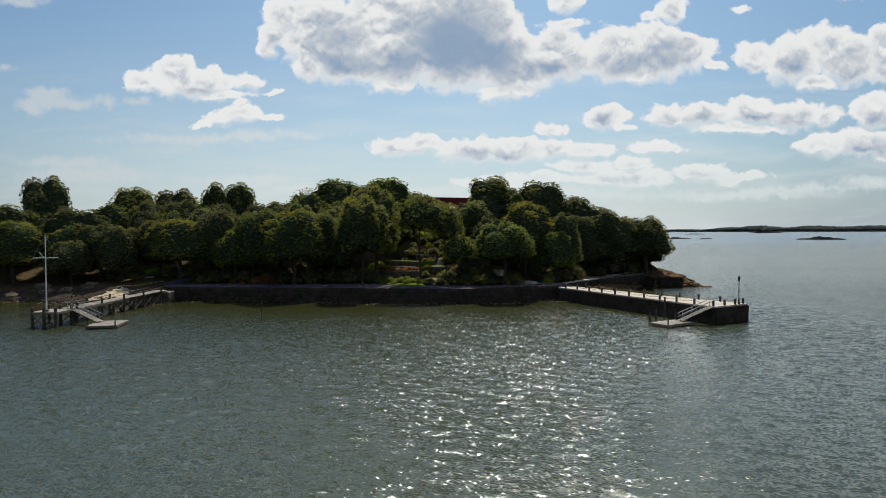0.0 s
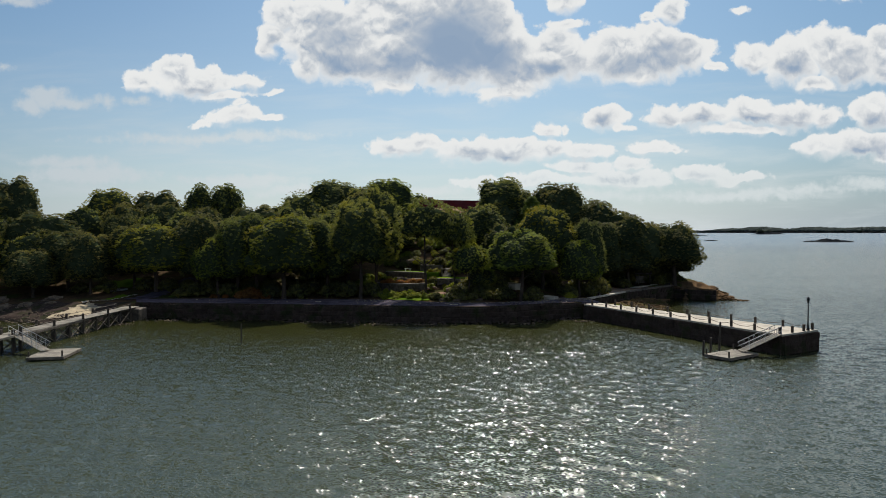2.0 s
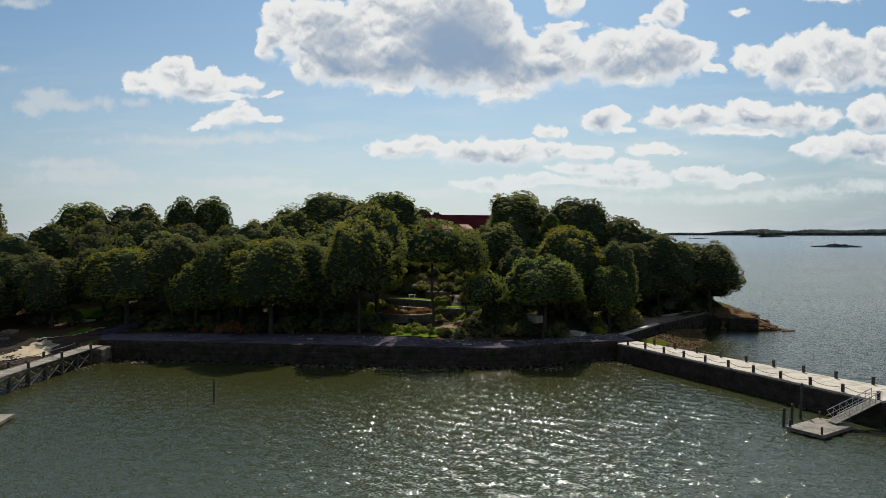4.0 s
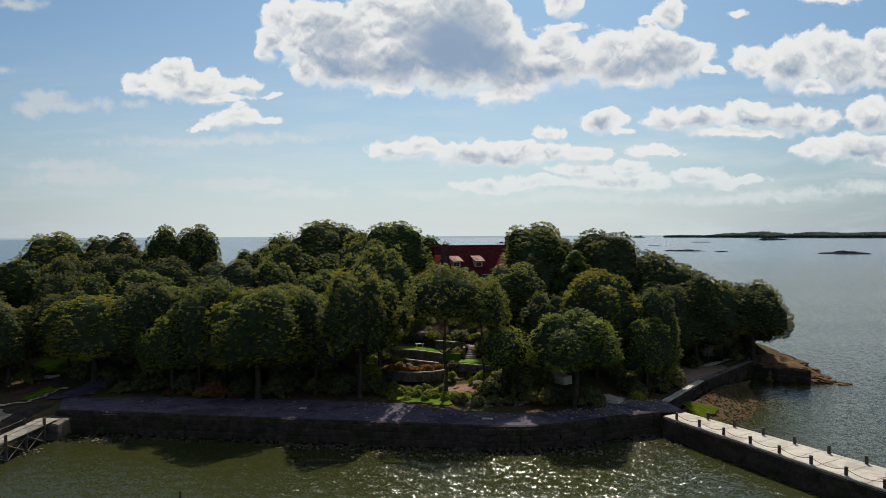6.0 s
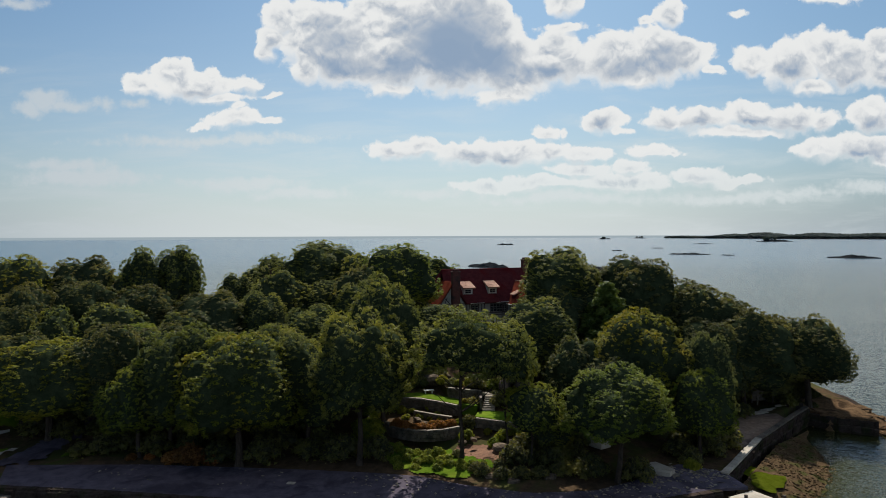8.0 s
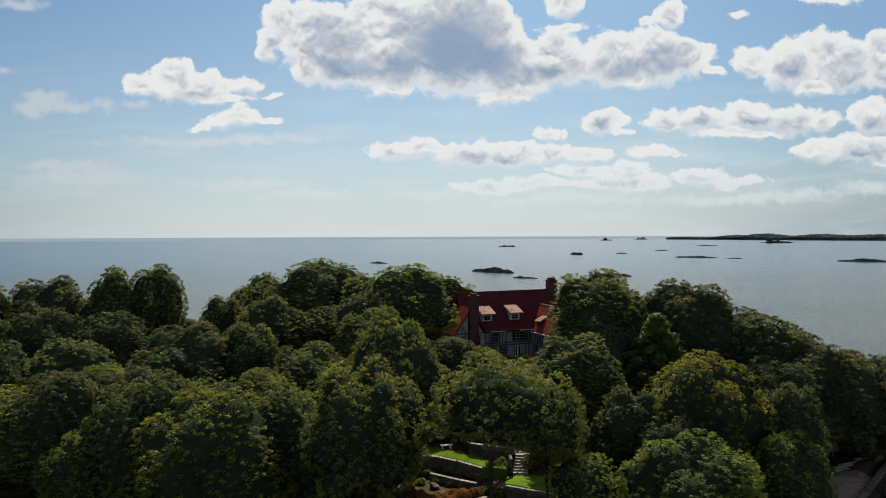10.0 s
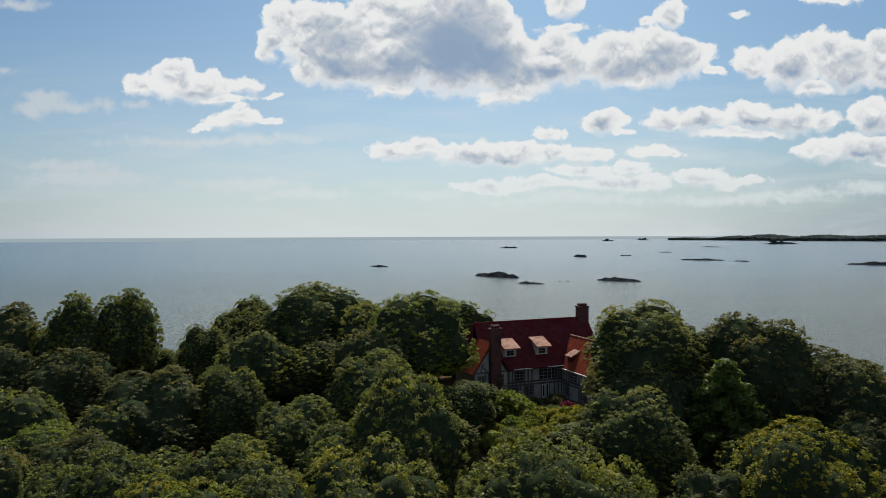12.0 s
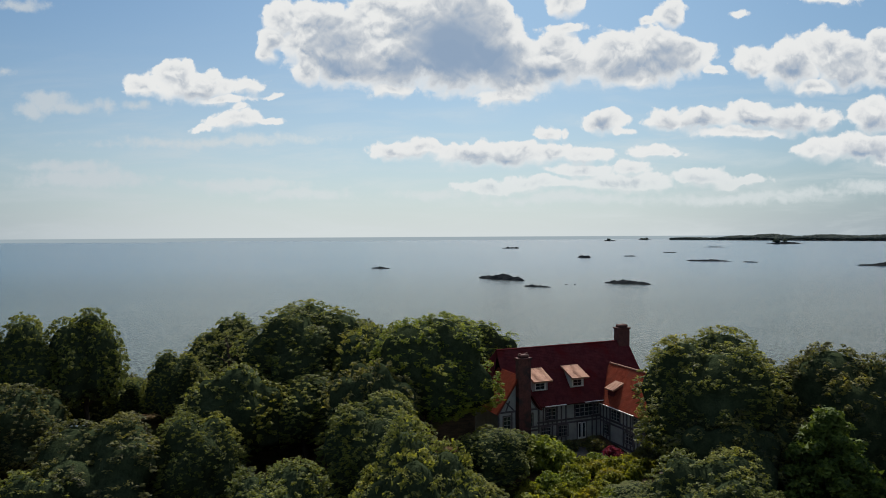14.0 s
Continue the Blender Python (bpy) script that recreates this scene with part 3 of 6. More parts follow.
def build_sea():
    xs, ys = spread(-68, 68, 0.40, 4750), spread(-78, 30, 0.34, 4750)
    X, Y = np.meshgrid(xs, ys)
    Z = np.zeros_like(X)
    rng = np.random.default_rng(7)
    for k in range(46):
        wl = 1.0 * (2.4 / 1.0) ** rng.random()
        a = radians(60) + rng.normal() * 0.6
        amp = 0.0048 * wl ** 0.9
        ph = rng.random() * 6.283
        kx, ky = math.cos(a) * 6.283 / wl, math.sin(a) * 6.283 / wl
        bend = 0.6 * np.sin(X * 0.11 * math.cos(a + 1.3) + Y * 0.11 * math.sin(a + 1.3) + ph * 2)
        group = 0.65 + 0.5 * np.sin(X * 0.07 * math.cos(ph) + Y * 0.09 * math.sin(ph) + k)
        wave = np.sin(kx * X + ky * Y + ph + bend)
        Z += amp * group * (wave + 0.28 * np.cos(2 * (kx * X + ky * Y + ph + bend)))
    fade = np.clip((68 - np.abs(X)) / 12, 0, 1) * np.clip((Y + 78) / 6, 0, 1) * np.clip((30 - Y) / 8, 0, 1)
    Z *= fade * (1 - 0.5 * np.clip((Y - 5) / 20, 0, 1))
    n, m = len(xs), len(ys)
    v = np.stack([X, Y, Z], -1).reshape(-1, 3)
    i, j = np.meshgrid(np.arange(n - 1), np.arange(m - 1))
    a = (j * n + i).ravel()
    quads = np.stack([a, a + 1, a + n + 1, a + n], 1)
    c = v[quads].mean(1)
    quads = quads[np.hypot(c[:, 0], c[:, 1]) < 4850]
    me = bpy.data.meshes.new("water")
    me.vertices.add(len(v))
    me.vertices.foreach_set("co", v.astype(np.float32).ravel())
    me.loops.add(quads.size)
    me.loops.foreach_set("vertex_index", quads.astype(np.int32).ravel())
    me.polygons.add(len(quads))
    me.polygons.foreach_set("loop_start", (np.arange(len(quads)) * 4).astype(np.int32))
    me.polygons.foreach_set("use_smooth", np.ones(len(quads), dtype=bool))
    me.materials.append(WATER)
    me.update(calc_edges=True)
    me.validate()
    return thing("water", "choppy grey-green sea glittering under the sun", "sea", kind="structure", data=me)


build_ground()
build_sea()
strip("road", [(x, y + 0.7) for x, y in SEAWALL], ROAD_BACK[:-2], 2.62, 2.70, ASPHALT, "worn grey asphalt drive along the sea wall", "road")


def wall_along(name, line, base, top, width, lean, label, cap_h=0.22, parent=None):
    """A retaining wall of coursed stones, with a cap, along a line; the stones are built apart below."""
    n = max(2, int(length_of(line) / 1.2))
    total = length_of(line)
    verts, faces = [], []
    for k in range(n + 1):
        (x, y), (dx, dy) = along(line, total * k / n * 0.99999)
        nx, ny = dy, -dx            # towards the sea
        j = 0.12 * hash_noise(x, y, 0.9, 5.0)
        verts += [(x + nx * (lean + j), y + ny * (lean + j), base), (x + nx * 0.02, y + ny * 0.02, top), (x - nx * width, y - ny * width, top), (x - nx * width, y - ny * width, base)]
    for k in range(n):
        a, b = 4 * k, 4 * k + 4
        for e in range(4):
            f = (e + 1) % 4
            faces.append((a + e, a + f, b + f, b + e))
    faces += [(3, 2, 1, 0), (4 * n, 4 * n + 1, 4 * n + 2, 4 * n + 3)]
    ob = new(name, mesh_of(name, verts, faces, WETSTONE))
    return tagged(ob, label, "wall", kind="structure")


sea_wall = wall_along("sea_wall", SEAWALL, -1.0, 2.5, 0.8, 0.55, "dark battered sea wall of rough granite blocks")
POINT_FACE = [(50.2, 62.9), (53.2, 59.2), (57.8, 57.0)]
point_wall = wall_along("point_wall", POINT_FACE, -1.0, 2.15, 1.2, 0.45, "dark rough stone face below the point")
strip("road", [(13.0, 26.4), (22.6, 29.7), (26.0, 30.2)], [(15.5, 33.4), (21.0, 37.4), (25.2, 34.6)], 2.66, 2.74, ASPHALT, "worn asphalt where the drive meets the pier", "road", steps=24)
quay_wall = wall_along("quay_wall", QUAY, -1.0, 2.75, 0.8, 0.25, "dark stone quay wall above a pebble beach")

# ---------------------------------------------------------------- trees and shrubs
def leaf_cloud(rng, lobes, count, size, up=0.35, spread=1.0):
    """Leaves as small blades over the skins of many lobes: arrays of corners and faces."""
    area = np.array([l[3] ** 2 for l in lobes])
    which = rng.choice(len(lobes), size=count, p=area / area.sum())
    L = np.array(lobes)[which]
    d = rng.normal(size=(count, 3))
    d[:, 2] = d[:, 2] * 0.9 + up
    d /= np.linalg.norm(d, axis=1)[:, None]
    r = L[:, 3] * (0.78 + 0.30 * rng.random(count) + 0.35 * (rng.random(count) > 0.93)) * (1 + 0.12 * np.sin(9 * d[:, 0] + L[:, 0] * 3) * np.sin(8 * d[:, 1] + L[:, 1] * 3)) * spread
    c = L[:, :3] + d * r[:, None] * np.array([1, 1, 0.85])
    nrm = d + rng.normal(size=(count, 3)) * 0.55
    nrm[:, 2] += 0.35
    nrm /= np.linalg.norm(nrm, axis=1)[:, None]
    a = np.cross(nrm, rng.normal(size=(count, 3)))
    a /= np.linalg.norm(a, axis=1)[:, None] + 1e-9
    b = np.cross(nrm, a)
    s = size * (0.6 + 0.8 * rng.random(count))[:, None]
    v = np.stack([c - a * s - b * s * 0.45, c - a * s * 0.6 + b * s * 0.6, c + a * s - nrm * s * 0.35], 1).reshape(-1, 3)
    f = np.arange(count * 3).reshape(-1, 3)
    return v, f


def ico(sub):
    bm = bmesh.new()
    bmesh.ops.create_icosphere(bm, subdivisions=sub, radius=1.0)
    bm.verts.ensure_lookup_table()
    v = np.array([x.co[:] for x in bm.verts])
    f = np.array([[w.index for w in p.verts] for p in bm.faces])
    bm.free()
    return v, f


ICO1, ICO2, ICO3 = ico(1), ico(2), ico(4)


def fast_mesh(name, v, quads, tris, material):
    me = bpy.data.meshes.new(name)
    loops = np.concatenate([quads.ravel(), tris.ravel()]).astype(np.int32)
    starts = np.concatenate([np.arange(len(quads)) * 4, len(quads) * 4 + np.arange(len(tris)) * 3]).astype(np.int32)
    me.vertices.add(len(v))
    me.vertices.foreach_set("co", v.astype(np.float32).ravel())
    me.loops.add(len(loops))
    me.loops.foreach_set("vertex_index", loops)
    me.polygons.add(len(starts))
    me.polygons.foreach_set("loop_start", starts)
    me.materials.append(material)
    me.update(calc_edges=True)
    me.validate()
    return me


def crown_mesh(seed, lobes, count, size, material, core=0.72):
    """A crown: leaves over many lobes round dim inner boughs."""
    rng = np.random.default_rng(seed)
    v, q = leaf_cloud(rng, lobes, count, size)
    vs, ts, n = [v], [q], len(v)
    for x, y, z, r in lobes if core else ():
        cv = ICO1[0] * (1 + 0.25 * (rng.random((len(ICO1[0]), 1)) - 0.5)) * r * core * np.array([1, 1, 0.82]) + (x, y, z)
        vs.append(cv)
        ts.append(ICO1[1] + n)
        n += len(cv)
    return fast_mesh("crown", np.concatenate(vs), np.zeros((0, 4), int), np.concatenate(ts), material)


def blades(rng, c, nrm, size):
    """A small bent leaf at each place c, facing nrm: arrays of corners and faces."""
    n = len(c)
    nrm = nrm / (np.linalg.norm(nrm, axis=1)[:, None] + 1e-9)
    a = np.cross(nrm, rng.normal(size=(n, 3)))
    a /= np.linalg.norm(a, axis=1)[:, None] + 1e-9
    b = np.cross(nrm, a)
    s = size * (0.6 + 0.8 * rng.random(n))[:, None]
    v = np.stack([c - a * s - b * s * 0.45, c - a * s * 0.6 + b * s * 0.6, c + a * s - nrm * s * 0.35], 1).reshape(-1, 3)
    return v, np.arange(n * 3).reshape(-1, 3)


def dome_crown(seed, R, z0, z1, material, clumps=1600, leaves=17, size=0.13, boughs=20, crease=0.32, inset=0.75, deep=0.45, bare=0.28, low=0.34, full=2.4, clump=(0.20, 0.40)):
    """A crown: a full dome swelling into boughs with creases between them, set with tufts of leaves, round an opaque
    core coloured for shade.
    """
    rng = np.random.default_rng(seed)
    k = np.arange(boughs) + 0.5
    bz = 1 - 1.55 * k / boughs
    ba = k * 2.39996 + rng.normal(size=boughs) * 0.25
    bd = np.stack([np.sqrt(np.maximum(0, 1 - bz ** 2)) * np.cos(ba), np.sqrt(np.maximum(0, 1 - bz ** 2)) * np.sin(ba), bz], 1)
    bw = 0.62 + 0.38 * rng.random(boughs)
    bw[:3] = (1.0, 0.97, 0.93)
    reach = 1 - np.cos((1.7 + 1.2 * rng.random(boughs)) / math.sqrt(boughs))
    zc = z0 + low * (z1 - z0)
    lean = rng.random(3) * 6.283

    def swell(d):
        """How far a direction stands out on a bough: 1 at its tip, 0 in the creases."""
        return (np.clip(1 - (1 - d @ bd.T) / reach, 0, 1) ** 0.8 * bw).max(1)

    def skin(d):
        """The place on the dome's skin in the direction d."""
        rad = 1 - crease + crease * swell(d)
        a = np.arctan2(d[:, 1], d[:, 0])
        h, w = np.hypot(d[:, 0], d[:, 1]), np.abs(d[:, 2])
        s = (h ** full + w ** full) ** (-1 / full) * rad
        wide = R * (1 + h * (0.08 * np.sin(2 * a + lean[0]) + 0.07 * np.sin(3 * a + lean[1]) + 0.05 * np.sin(5 * a + lean[2])))
        return d * s[:, None] * np.stack([wide, wide, np.where(d[:, 2] > 0, z1 - zc, zc - z0)], 1)

    i = np.arange(clumps) + 0.5
    z = np.clip(1 - 1.72 * (i + rng.normal(size=clumps) * 6) / clumps, -0.8, 1)
    ang = i * 2.39996 + rng.normal(size=clumps) * 0.5
    d = np.stack([np.sqrt(1 - z ** 2) * np.cos(ang), np.sqrt(1 - z ** 2) * np.sin(ang), z], 1)
    tip = swell(d)
    d = d[rng.random(clumps) < (bare + 0.80 * tip ** 1.2) * np.where(z < -0.15, 0.7, 1.0)]      # bare creases
    clumps = len(d)
    out = d / np.array([R, R, (z1 - z0) * 0.55])
    out /= np.linalg.norm(out, axis=1)[:, None]
    rc = clump[0] + (clump[1] - clump[0]) * rng.random(clumps) ** 1.4
    sunk = np.where(rng.random(clumps) < 0.45, 0.15 + deep * rng.random(clumps), 0.14 * rng.random(clumps))
    at = skin(d) - out * (rc * 0.6 + sunk)[:, None]
    face = out * 0.6 + np.array([0, 0, 0.65])
    face /= np.linalg.norm(face, axis=1)[:, None]
    which = np.repeat(np.arange(clumps), leaves)
    e = rng.normal(size=(len(which), 3)) + face[which] * 0.9
    e /= np.linalg.norm(e, axis=1)[:, None]
    c = at[which] + e * (rc[which] * (0.45 + 0.6 * rng.random(len(which))))[:, None] * np.array([1, 1, 0.75]) + (0, 0, zc)
    v, t = blades(rng, c, e * 0.55 + np.array([0, 0, 0.5]) + rng.normal(size=e.shape) * 0.34, size)
    if not inset:
        return fast_mesh("crown", v, np.zeros((0, 4), int), t, material)
    # an opaque core for twigs and inner leaves, coloured as dark as their shade
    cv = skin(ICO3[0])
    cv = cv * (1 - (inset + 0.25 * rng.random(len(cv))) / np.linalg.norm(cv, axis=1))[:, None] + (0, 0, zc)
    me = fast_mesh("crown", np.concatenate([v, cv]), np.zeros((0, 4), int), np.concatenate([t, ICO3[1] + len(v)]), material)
    me.materials.append(CROWN_CORE)
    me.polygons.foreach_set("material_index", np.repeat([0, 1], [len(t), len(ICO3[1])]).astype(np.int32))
    return me


def trunk_bm(height, r, limbs, seed, reach):
    """A tapered trunk with a flared foot and limbs into the crown."""
    rng = np.random.default_rng(seed)
    pieces = [rod_bm((0, 0, -0.6), (0, 0, 0.5), r * 1.6, r * 1.05, 9)]
    x = y = 0.0
    z = 0.45
    while z < height * 0.72:
        nz = z + height * 0.14
        nx, ny = x + rng.normal() * 0.14, y + rng.normal() * 0.14
        t0, t1 = 1 - z / height, 1 - nz / height
        pieces.append(rod_bm((x, y, z), (nx, ny, nz + 0.05), r * (0.25 + 0.75 * t0), r * (0.25 + 0.75 * t1), 8))
        x, y, z = nx, ny, nz
        for _ in range(limbs):
            if z > height * 0.22:
                a = rng.random() * 6.283
                L = reach * (0.45 + 0.4 * rng.random()) * (1.1 - z / height)
                mid = (x + math.cos(a) * L * 0.55, y + math.sin(a) * L * 0.55, z + L * 0.35)
                end = (x + math.cos(a) * L, y + math.sin(a) * L, z + L * 0.85)
                pieces.append(rod_bm((x, y, z - 0.1), mid, r * 0.38, r * 0.2, 6))
                pieces.append(rod_bm(mid, end, r * 0.2, r * 0.07, 5))
    return merge(*pieces)


def tree_model(kind, seed, material, label, H=16.0, R=6.0, clear=2.0, limbs=2, trunk=0.34, **crown):
    t = thing(kind, label, "tree", pose(0, 0, -300))
    part("trunk", trunk_bm(H, trunk, limbs, seed, R), t, material=BARK)
    part("crown", dome_crown(seed, R, clear, H, material, **crown), t)
    return t


def pine_model(seed):
    H, R = 15.0, 4.6
    rng = np.random.default_rng(seed)
    t = thing("pine_tree", "dark green pine with layered boughs", "tree", pose(0, 0, -300))
    part("trunk", trunk_bm(H, 0.30, 1, seed, R * 0.6), t, material=BARK)
    lobes = []
    for k in range(16):
        h = k / 15
        rad = R * (1 - h) ** 0.8 + 0.4
        for a in range(max(3, int(7 * (1 - h) + 3))):
            ang = a * 2.4 + k
            for s in (0.45, 0.8, 1.0):
                lobes.append((rad * s * math.cos(ang), rad * s * math.sin(ang), 3.0 + h * (H - 3.4) - s * 0.25, 0.75 - 0.25 * s))
    part("crown", crown_mesh(seed, lobes, 20000, 0.22, NEEDLE, 0.5), t)
    return t


LABELS = {"leaf": "dark green broadleaf tree with a dense rounded crown", "gold": "broadleaf tree with yellowing olive-green leaves",
          "fresh": "bright green broadleaf tree with a rounded crown", "pale": "grey-green tree with soft feathery leaves", "sparse": "thin-leaved tree with branches showing through"}
MODELS = {
    "leaf": [tree_model("broadleaf_tree", 11 + k, LEAF, LABELS["leaf"], clear=1.6, boughs=13 + 2 * k) for k in range(4)],
    "dark": [tree_model("broadleaf_tree", 15 + k, LEAF_DARK, "dark olive-green broadleaf tree with a dense crown", clear=1.4, boughs=14 + 3 * k) for k in range(3)],
    "near": [tree_model("broadleaf_tree", 21 + k, LEAF, LABELS["leaf"], clear=1.6, clumps=2000, leaves=17, size=0.114, boughs=15 + 3 * k) for k in range(3)],
    "gold": [tree_model("broadleaf_tree", 31 + k, LEAF_GOLD, LABELS["gold"], clear=3.2, low=0.28, clumps=1700, leaves=17, size=0.114, boughs=18, crease=0.30) for k in range(2)],
    "fresh": [tree_model("broadleaf_tree", 41 + k, LEAF_FRESH, LABELS["fresh"], clear=3.0, low=0.30, clumps=1700, leaves=17, size=0.114, boughs=16) for k in range(2)],
    "pale": [tree_model("willow_tree", 51, LEAF_PALE, LABELS["pale"], clear=1.4, clumps=2000, leaves=13, size=0.11, boughs=18, crease=0.38)],
    "sparse": [tree_model("thin_tree", 61, LEAF_PALE, LABELS["sparse"], limbs=4, clear=3.0, clumps=700, leaves=12, size=0.12, boughs=18, crease=0.40, inset=0, deep=1.6)],
    "ragged": [tree_model("broadleaf_tree", 65 + k, LEAF, "tall dark tree with a ragged, broken crown", limbs=4, clear=1.6, clumps=2200, leaves=14, size=0.14, boughs=12, crease=0.52, inset=0.9, deep=0.7, bare=0.15, full=2.0, low=0.42) for k in range(2)],
    "low": [tree_model("broadleaf_tree", 91 + k, m, "lower dark green broadleaf tree within the wood", clear=1.2, limbs=1, clumps=760, leaves=13, size=0.19, boughs=22, clump=(0.26, 0.5)) for k, m in enumerate((LEAF, LEAF_DARK, LEAF))],
    "high": [tree_model("broadleaf_tree", 81, LEAF, "tall broadleaf tree with a crown on a bare trunk", clear=3.6, clumps=2000, leaves=17, size=0.114, boughs=19, crease=0.36)],
    "thin": [tree_model("slender_tree", 84, LEAF, "slender tree with a high thin crown on a bare trunk", clear=7.6, clumps=1300, leaves=14, size=0.125, boughs=16, crease=0.42, inset=1.5, bare=0.22, limbs=3, trunk=0.22)],
    "copse": [tree_model("young_tree", 86, LEAF_FRESH, "young bright green tree on bare stems", clear=5.6, clumps=1000, leaves=14, size=0.14, boughs=16, crease=0.3, inset=1.1, trunk=0.22)],
    "front": [tree_model("broadleaf_tree", 44, LEAF_FRESH, "bright green domed tree with dark shade under its crown", clear=5.6, low=0.24, clumps=1900, leaves=17, size=0.114, boughs=15, crease=0.38, trunk=0.30)],
    "point": [tree_model("broadleaf_tree", 88, LEAF_DARK, "spreading dark tree on the rocky point", clear=3.6, clumps=1900, leaves=17, size=0.114, boughs=24, crease=0.26, low=0.30, full=2.1, trunk=0.45)],
    "pine": [pine_model(71)],
}
SIZES = {"pine": (15.0, 4.6)}
TREES_FRONT = [
    (-59.6, 46.0, 16.3, 7.6, "gold"), (-45.4, 41.0, 14.6, 4.1, "fresh"), (-31.9, 37.8, 18.2, 6.9, "gold"), (-17.4, 38.0, 21.2, 5.5, "high"),
    (3.1, 35.5, 12.6, 3.4, "copse"), (12.3, 32.2, 15.2, 5.8, "front"), (18.4, 46.0, 20.0, 6.0, "gold"), (26.8, 44.0, 17.3, 3.7, "pale"),
    (24.6, 40.0, 13.1, 3.6, "fresh"), (40.1, 62.5, 18.4, 6.8, "dark"), (51.2, 64.0, 16.9, 6.2, "point"), (50.4, 71.5, 14.0, 4.6, "dark"), (53.5, 69.5, 12.0, 4.0, "dark"), (33.0, 59.0, 17.0, 5.5, "dark"), (46.5, 71.5, 16.0, 5.6, "dark"), (46.6, 67.0, 16.8, 5.0, "dark"), (-66.0, 50.5, 16.5, 5.2, "dark"), (-72.6, 45.5, 15.0, 4.8, "dark"),
    (-24.8, 42.0, 17.5, 5.2, "leaf"), (-28.2, 45.0, 17.5, 5.0, "leaf"), (-42.2, 42.4, 18.0, 5.0, "leaf"), (-38.6, 43.6, 18.6, 5.0, "leaf"), (-51.5, 46.0, 18.4, 5.4, "dark"), (5.6, 38.0, 9.2, 2.5, "leaf"), (-31.0, 49.0, 18.0, 5.4, "leaf"), (-21.5, 50.5, 18.5, 5.0, "leaf"), (-46.0, 52.0, 17.5, 5.4, "dark")]
TREES_MIDDLE = [
    (-26.7, 57.0, 19.5, 4.8, "near"), (-15.6, 49.6, 24.7, 5.0, "near"), (-5.0, 38.6, 21.3, 6.2, "thin"), (0.6, 38.2, 19.4, 3.6, "thin"), (6.6, 56.0, 20.6, 5.2, "near"),
    (18.2, 61.0, 22.1, 4.8, "pine"), (-44.5, 65.0, 21.0, 6.1, "dark"), (-37.4, 68.0, 20.7, 4.2, "near"), (-52.8, 57.0, 16.8, 5.3, "fresh"),
    (-76.8, 70.0, 22.1, 4.7, "dark"), (-74.1, 62.0, 19.1, 4.1, "dark"), (-12.5, 64.5, 15.8, 3.8, "near"), (-19.9, 66.0, 22.6, 5.1, "near")]
TREES_BACK = [
    (12.3, 71.0, 27.8, 6.7, "near"), (25.4, 70.0, 26.4, 6.9, "dark"), (19.0, 73.5, 24.8, 5.2, "dark"), (42.6, 73.0, 19.6, 6.0, "dark"), (34.2, 68.0, 22.3, 7.2, "dark"), (-31.1, 90.0, 28.8, 7.8, "near"), (-38.0, 83.5, 20.5, 5.0, "leaf"), (-29.5, 80.5, 21.5, 5.0, "leaf"),
    (-15.4, 80.0, 28.3, 6.3, "fresh"), (-9.0, 71.5, 17.8, 3.6, "near"), (3.6, 66.0, 13.8, 3.0, "near"), (-10.0, 99.0, 25.7, 6.2, "fresh"), (-41.4, 92.0, 26.3, 4.8, "sparse"), (-49.1, 93.0, 22.2, 3.7, "near"),
    (-56.5, 98.0, 17.4, 3.0, "leaf"), (-51.0, 100.0, 19.5, 3.4, "leaf"), (-66.0, 88.0, 28.0, 5.0, "ragged"), (-59.2, 90.0, 28.2, 4.9, "ragged"), (-76.9, 88.0, 26.2, 6.8, "dark"), (-87.4, 84.0, 26.4, 6.5, "gold"),
    (-70.6, 76.0, 22.1, 5.5, "dark"), (-61.7, 78.0, 21.1, 5.3, "dark")]
TREES_WEST = [
    (-106.9, 75.0, 29.1, 6.4, "dark"), (-108.6, 60.0, 20.5, 6.3, "dark"), (-87.8, 55.0, 19.5, 7.4, "dark"), (-96.6, 45.0, 16.1, 6.7, "gold"),
    (-79.0, 49.0, 15.4, 5.4, "dark"), (-127.0, 70.0, 23.2, 6.7, "dark"), (-130.2, 60.0, 19.9, 7.0, "dark"), (-82.0, 42.0, 11.6, 4.4, "dark")]


PLANTED = []


def clear_of(x, y):
    """No trees on the road, the court, the garden clearing, the lawn by the house or in the house."""
    if y < (interp(ROAD_BACK, x) if x < 29 else 60) + 2.0:
        return False
    if -16 < x < 7 and y < 70:
        return False
    if (-12 < x < 8 and 66 < y < 106) or (8 <= x < 20 and 74 < y < 108):
        return False
    if x > 26 and y < 64 and x - 26 > (y - 64) * 0.8 - 8 and y < 58:
        return False
    if -77 < x < -60 and 36 < y < 60:
        return False
    if x < -52 and y < 44:
        return False
    return inside(x, y) and ground(x, y) > 1.8


def plant(model, x, y, top, R, kind, turn):
    H0, R0 = SIZES.get(kind, (16.0, 6.0))
    z = ground(x, y)
    PLANTED.append((x, y, R))
    copy_thing(model, pose(x, y, z, 0, 0, turn) @ Matrix.Diagonal((R / R0, R / R0, (top + 0.8 - z) / H0, 1)))


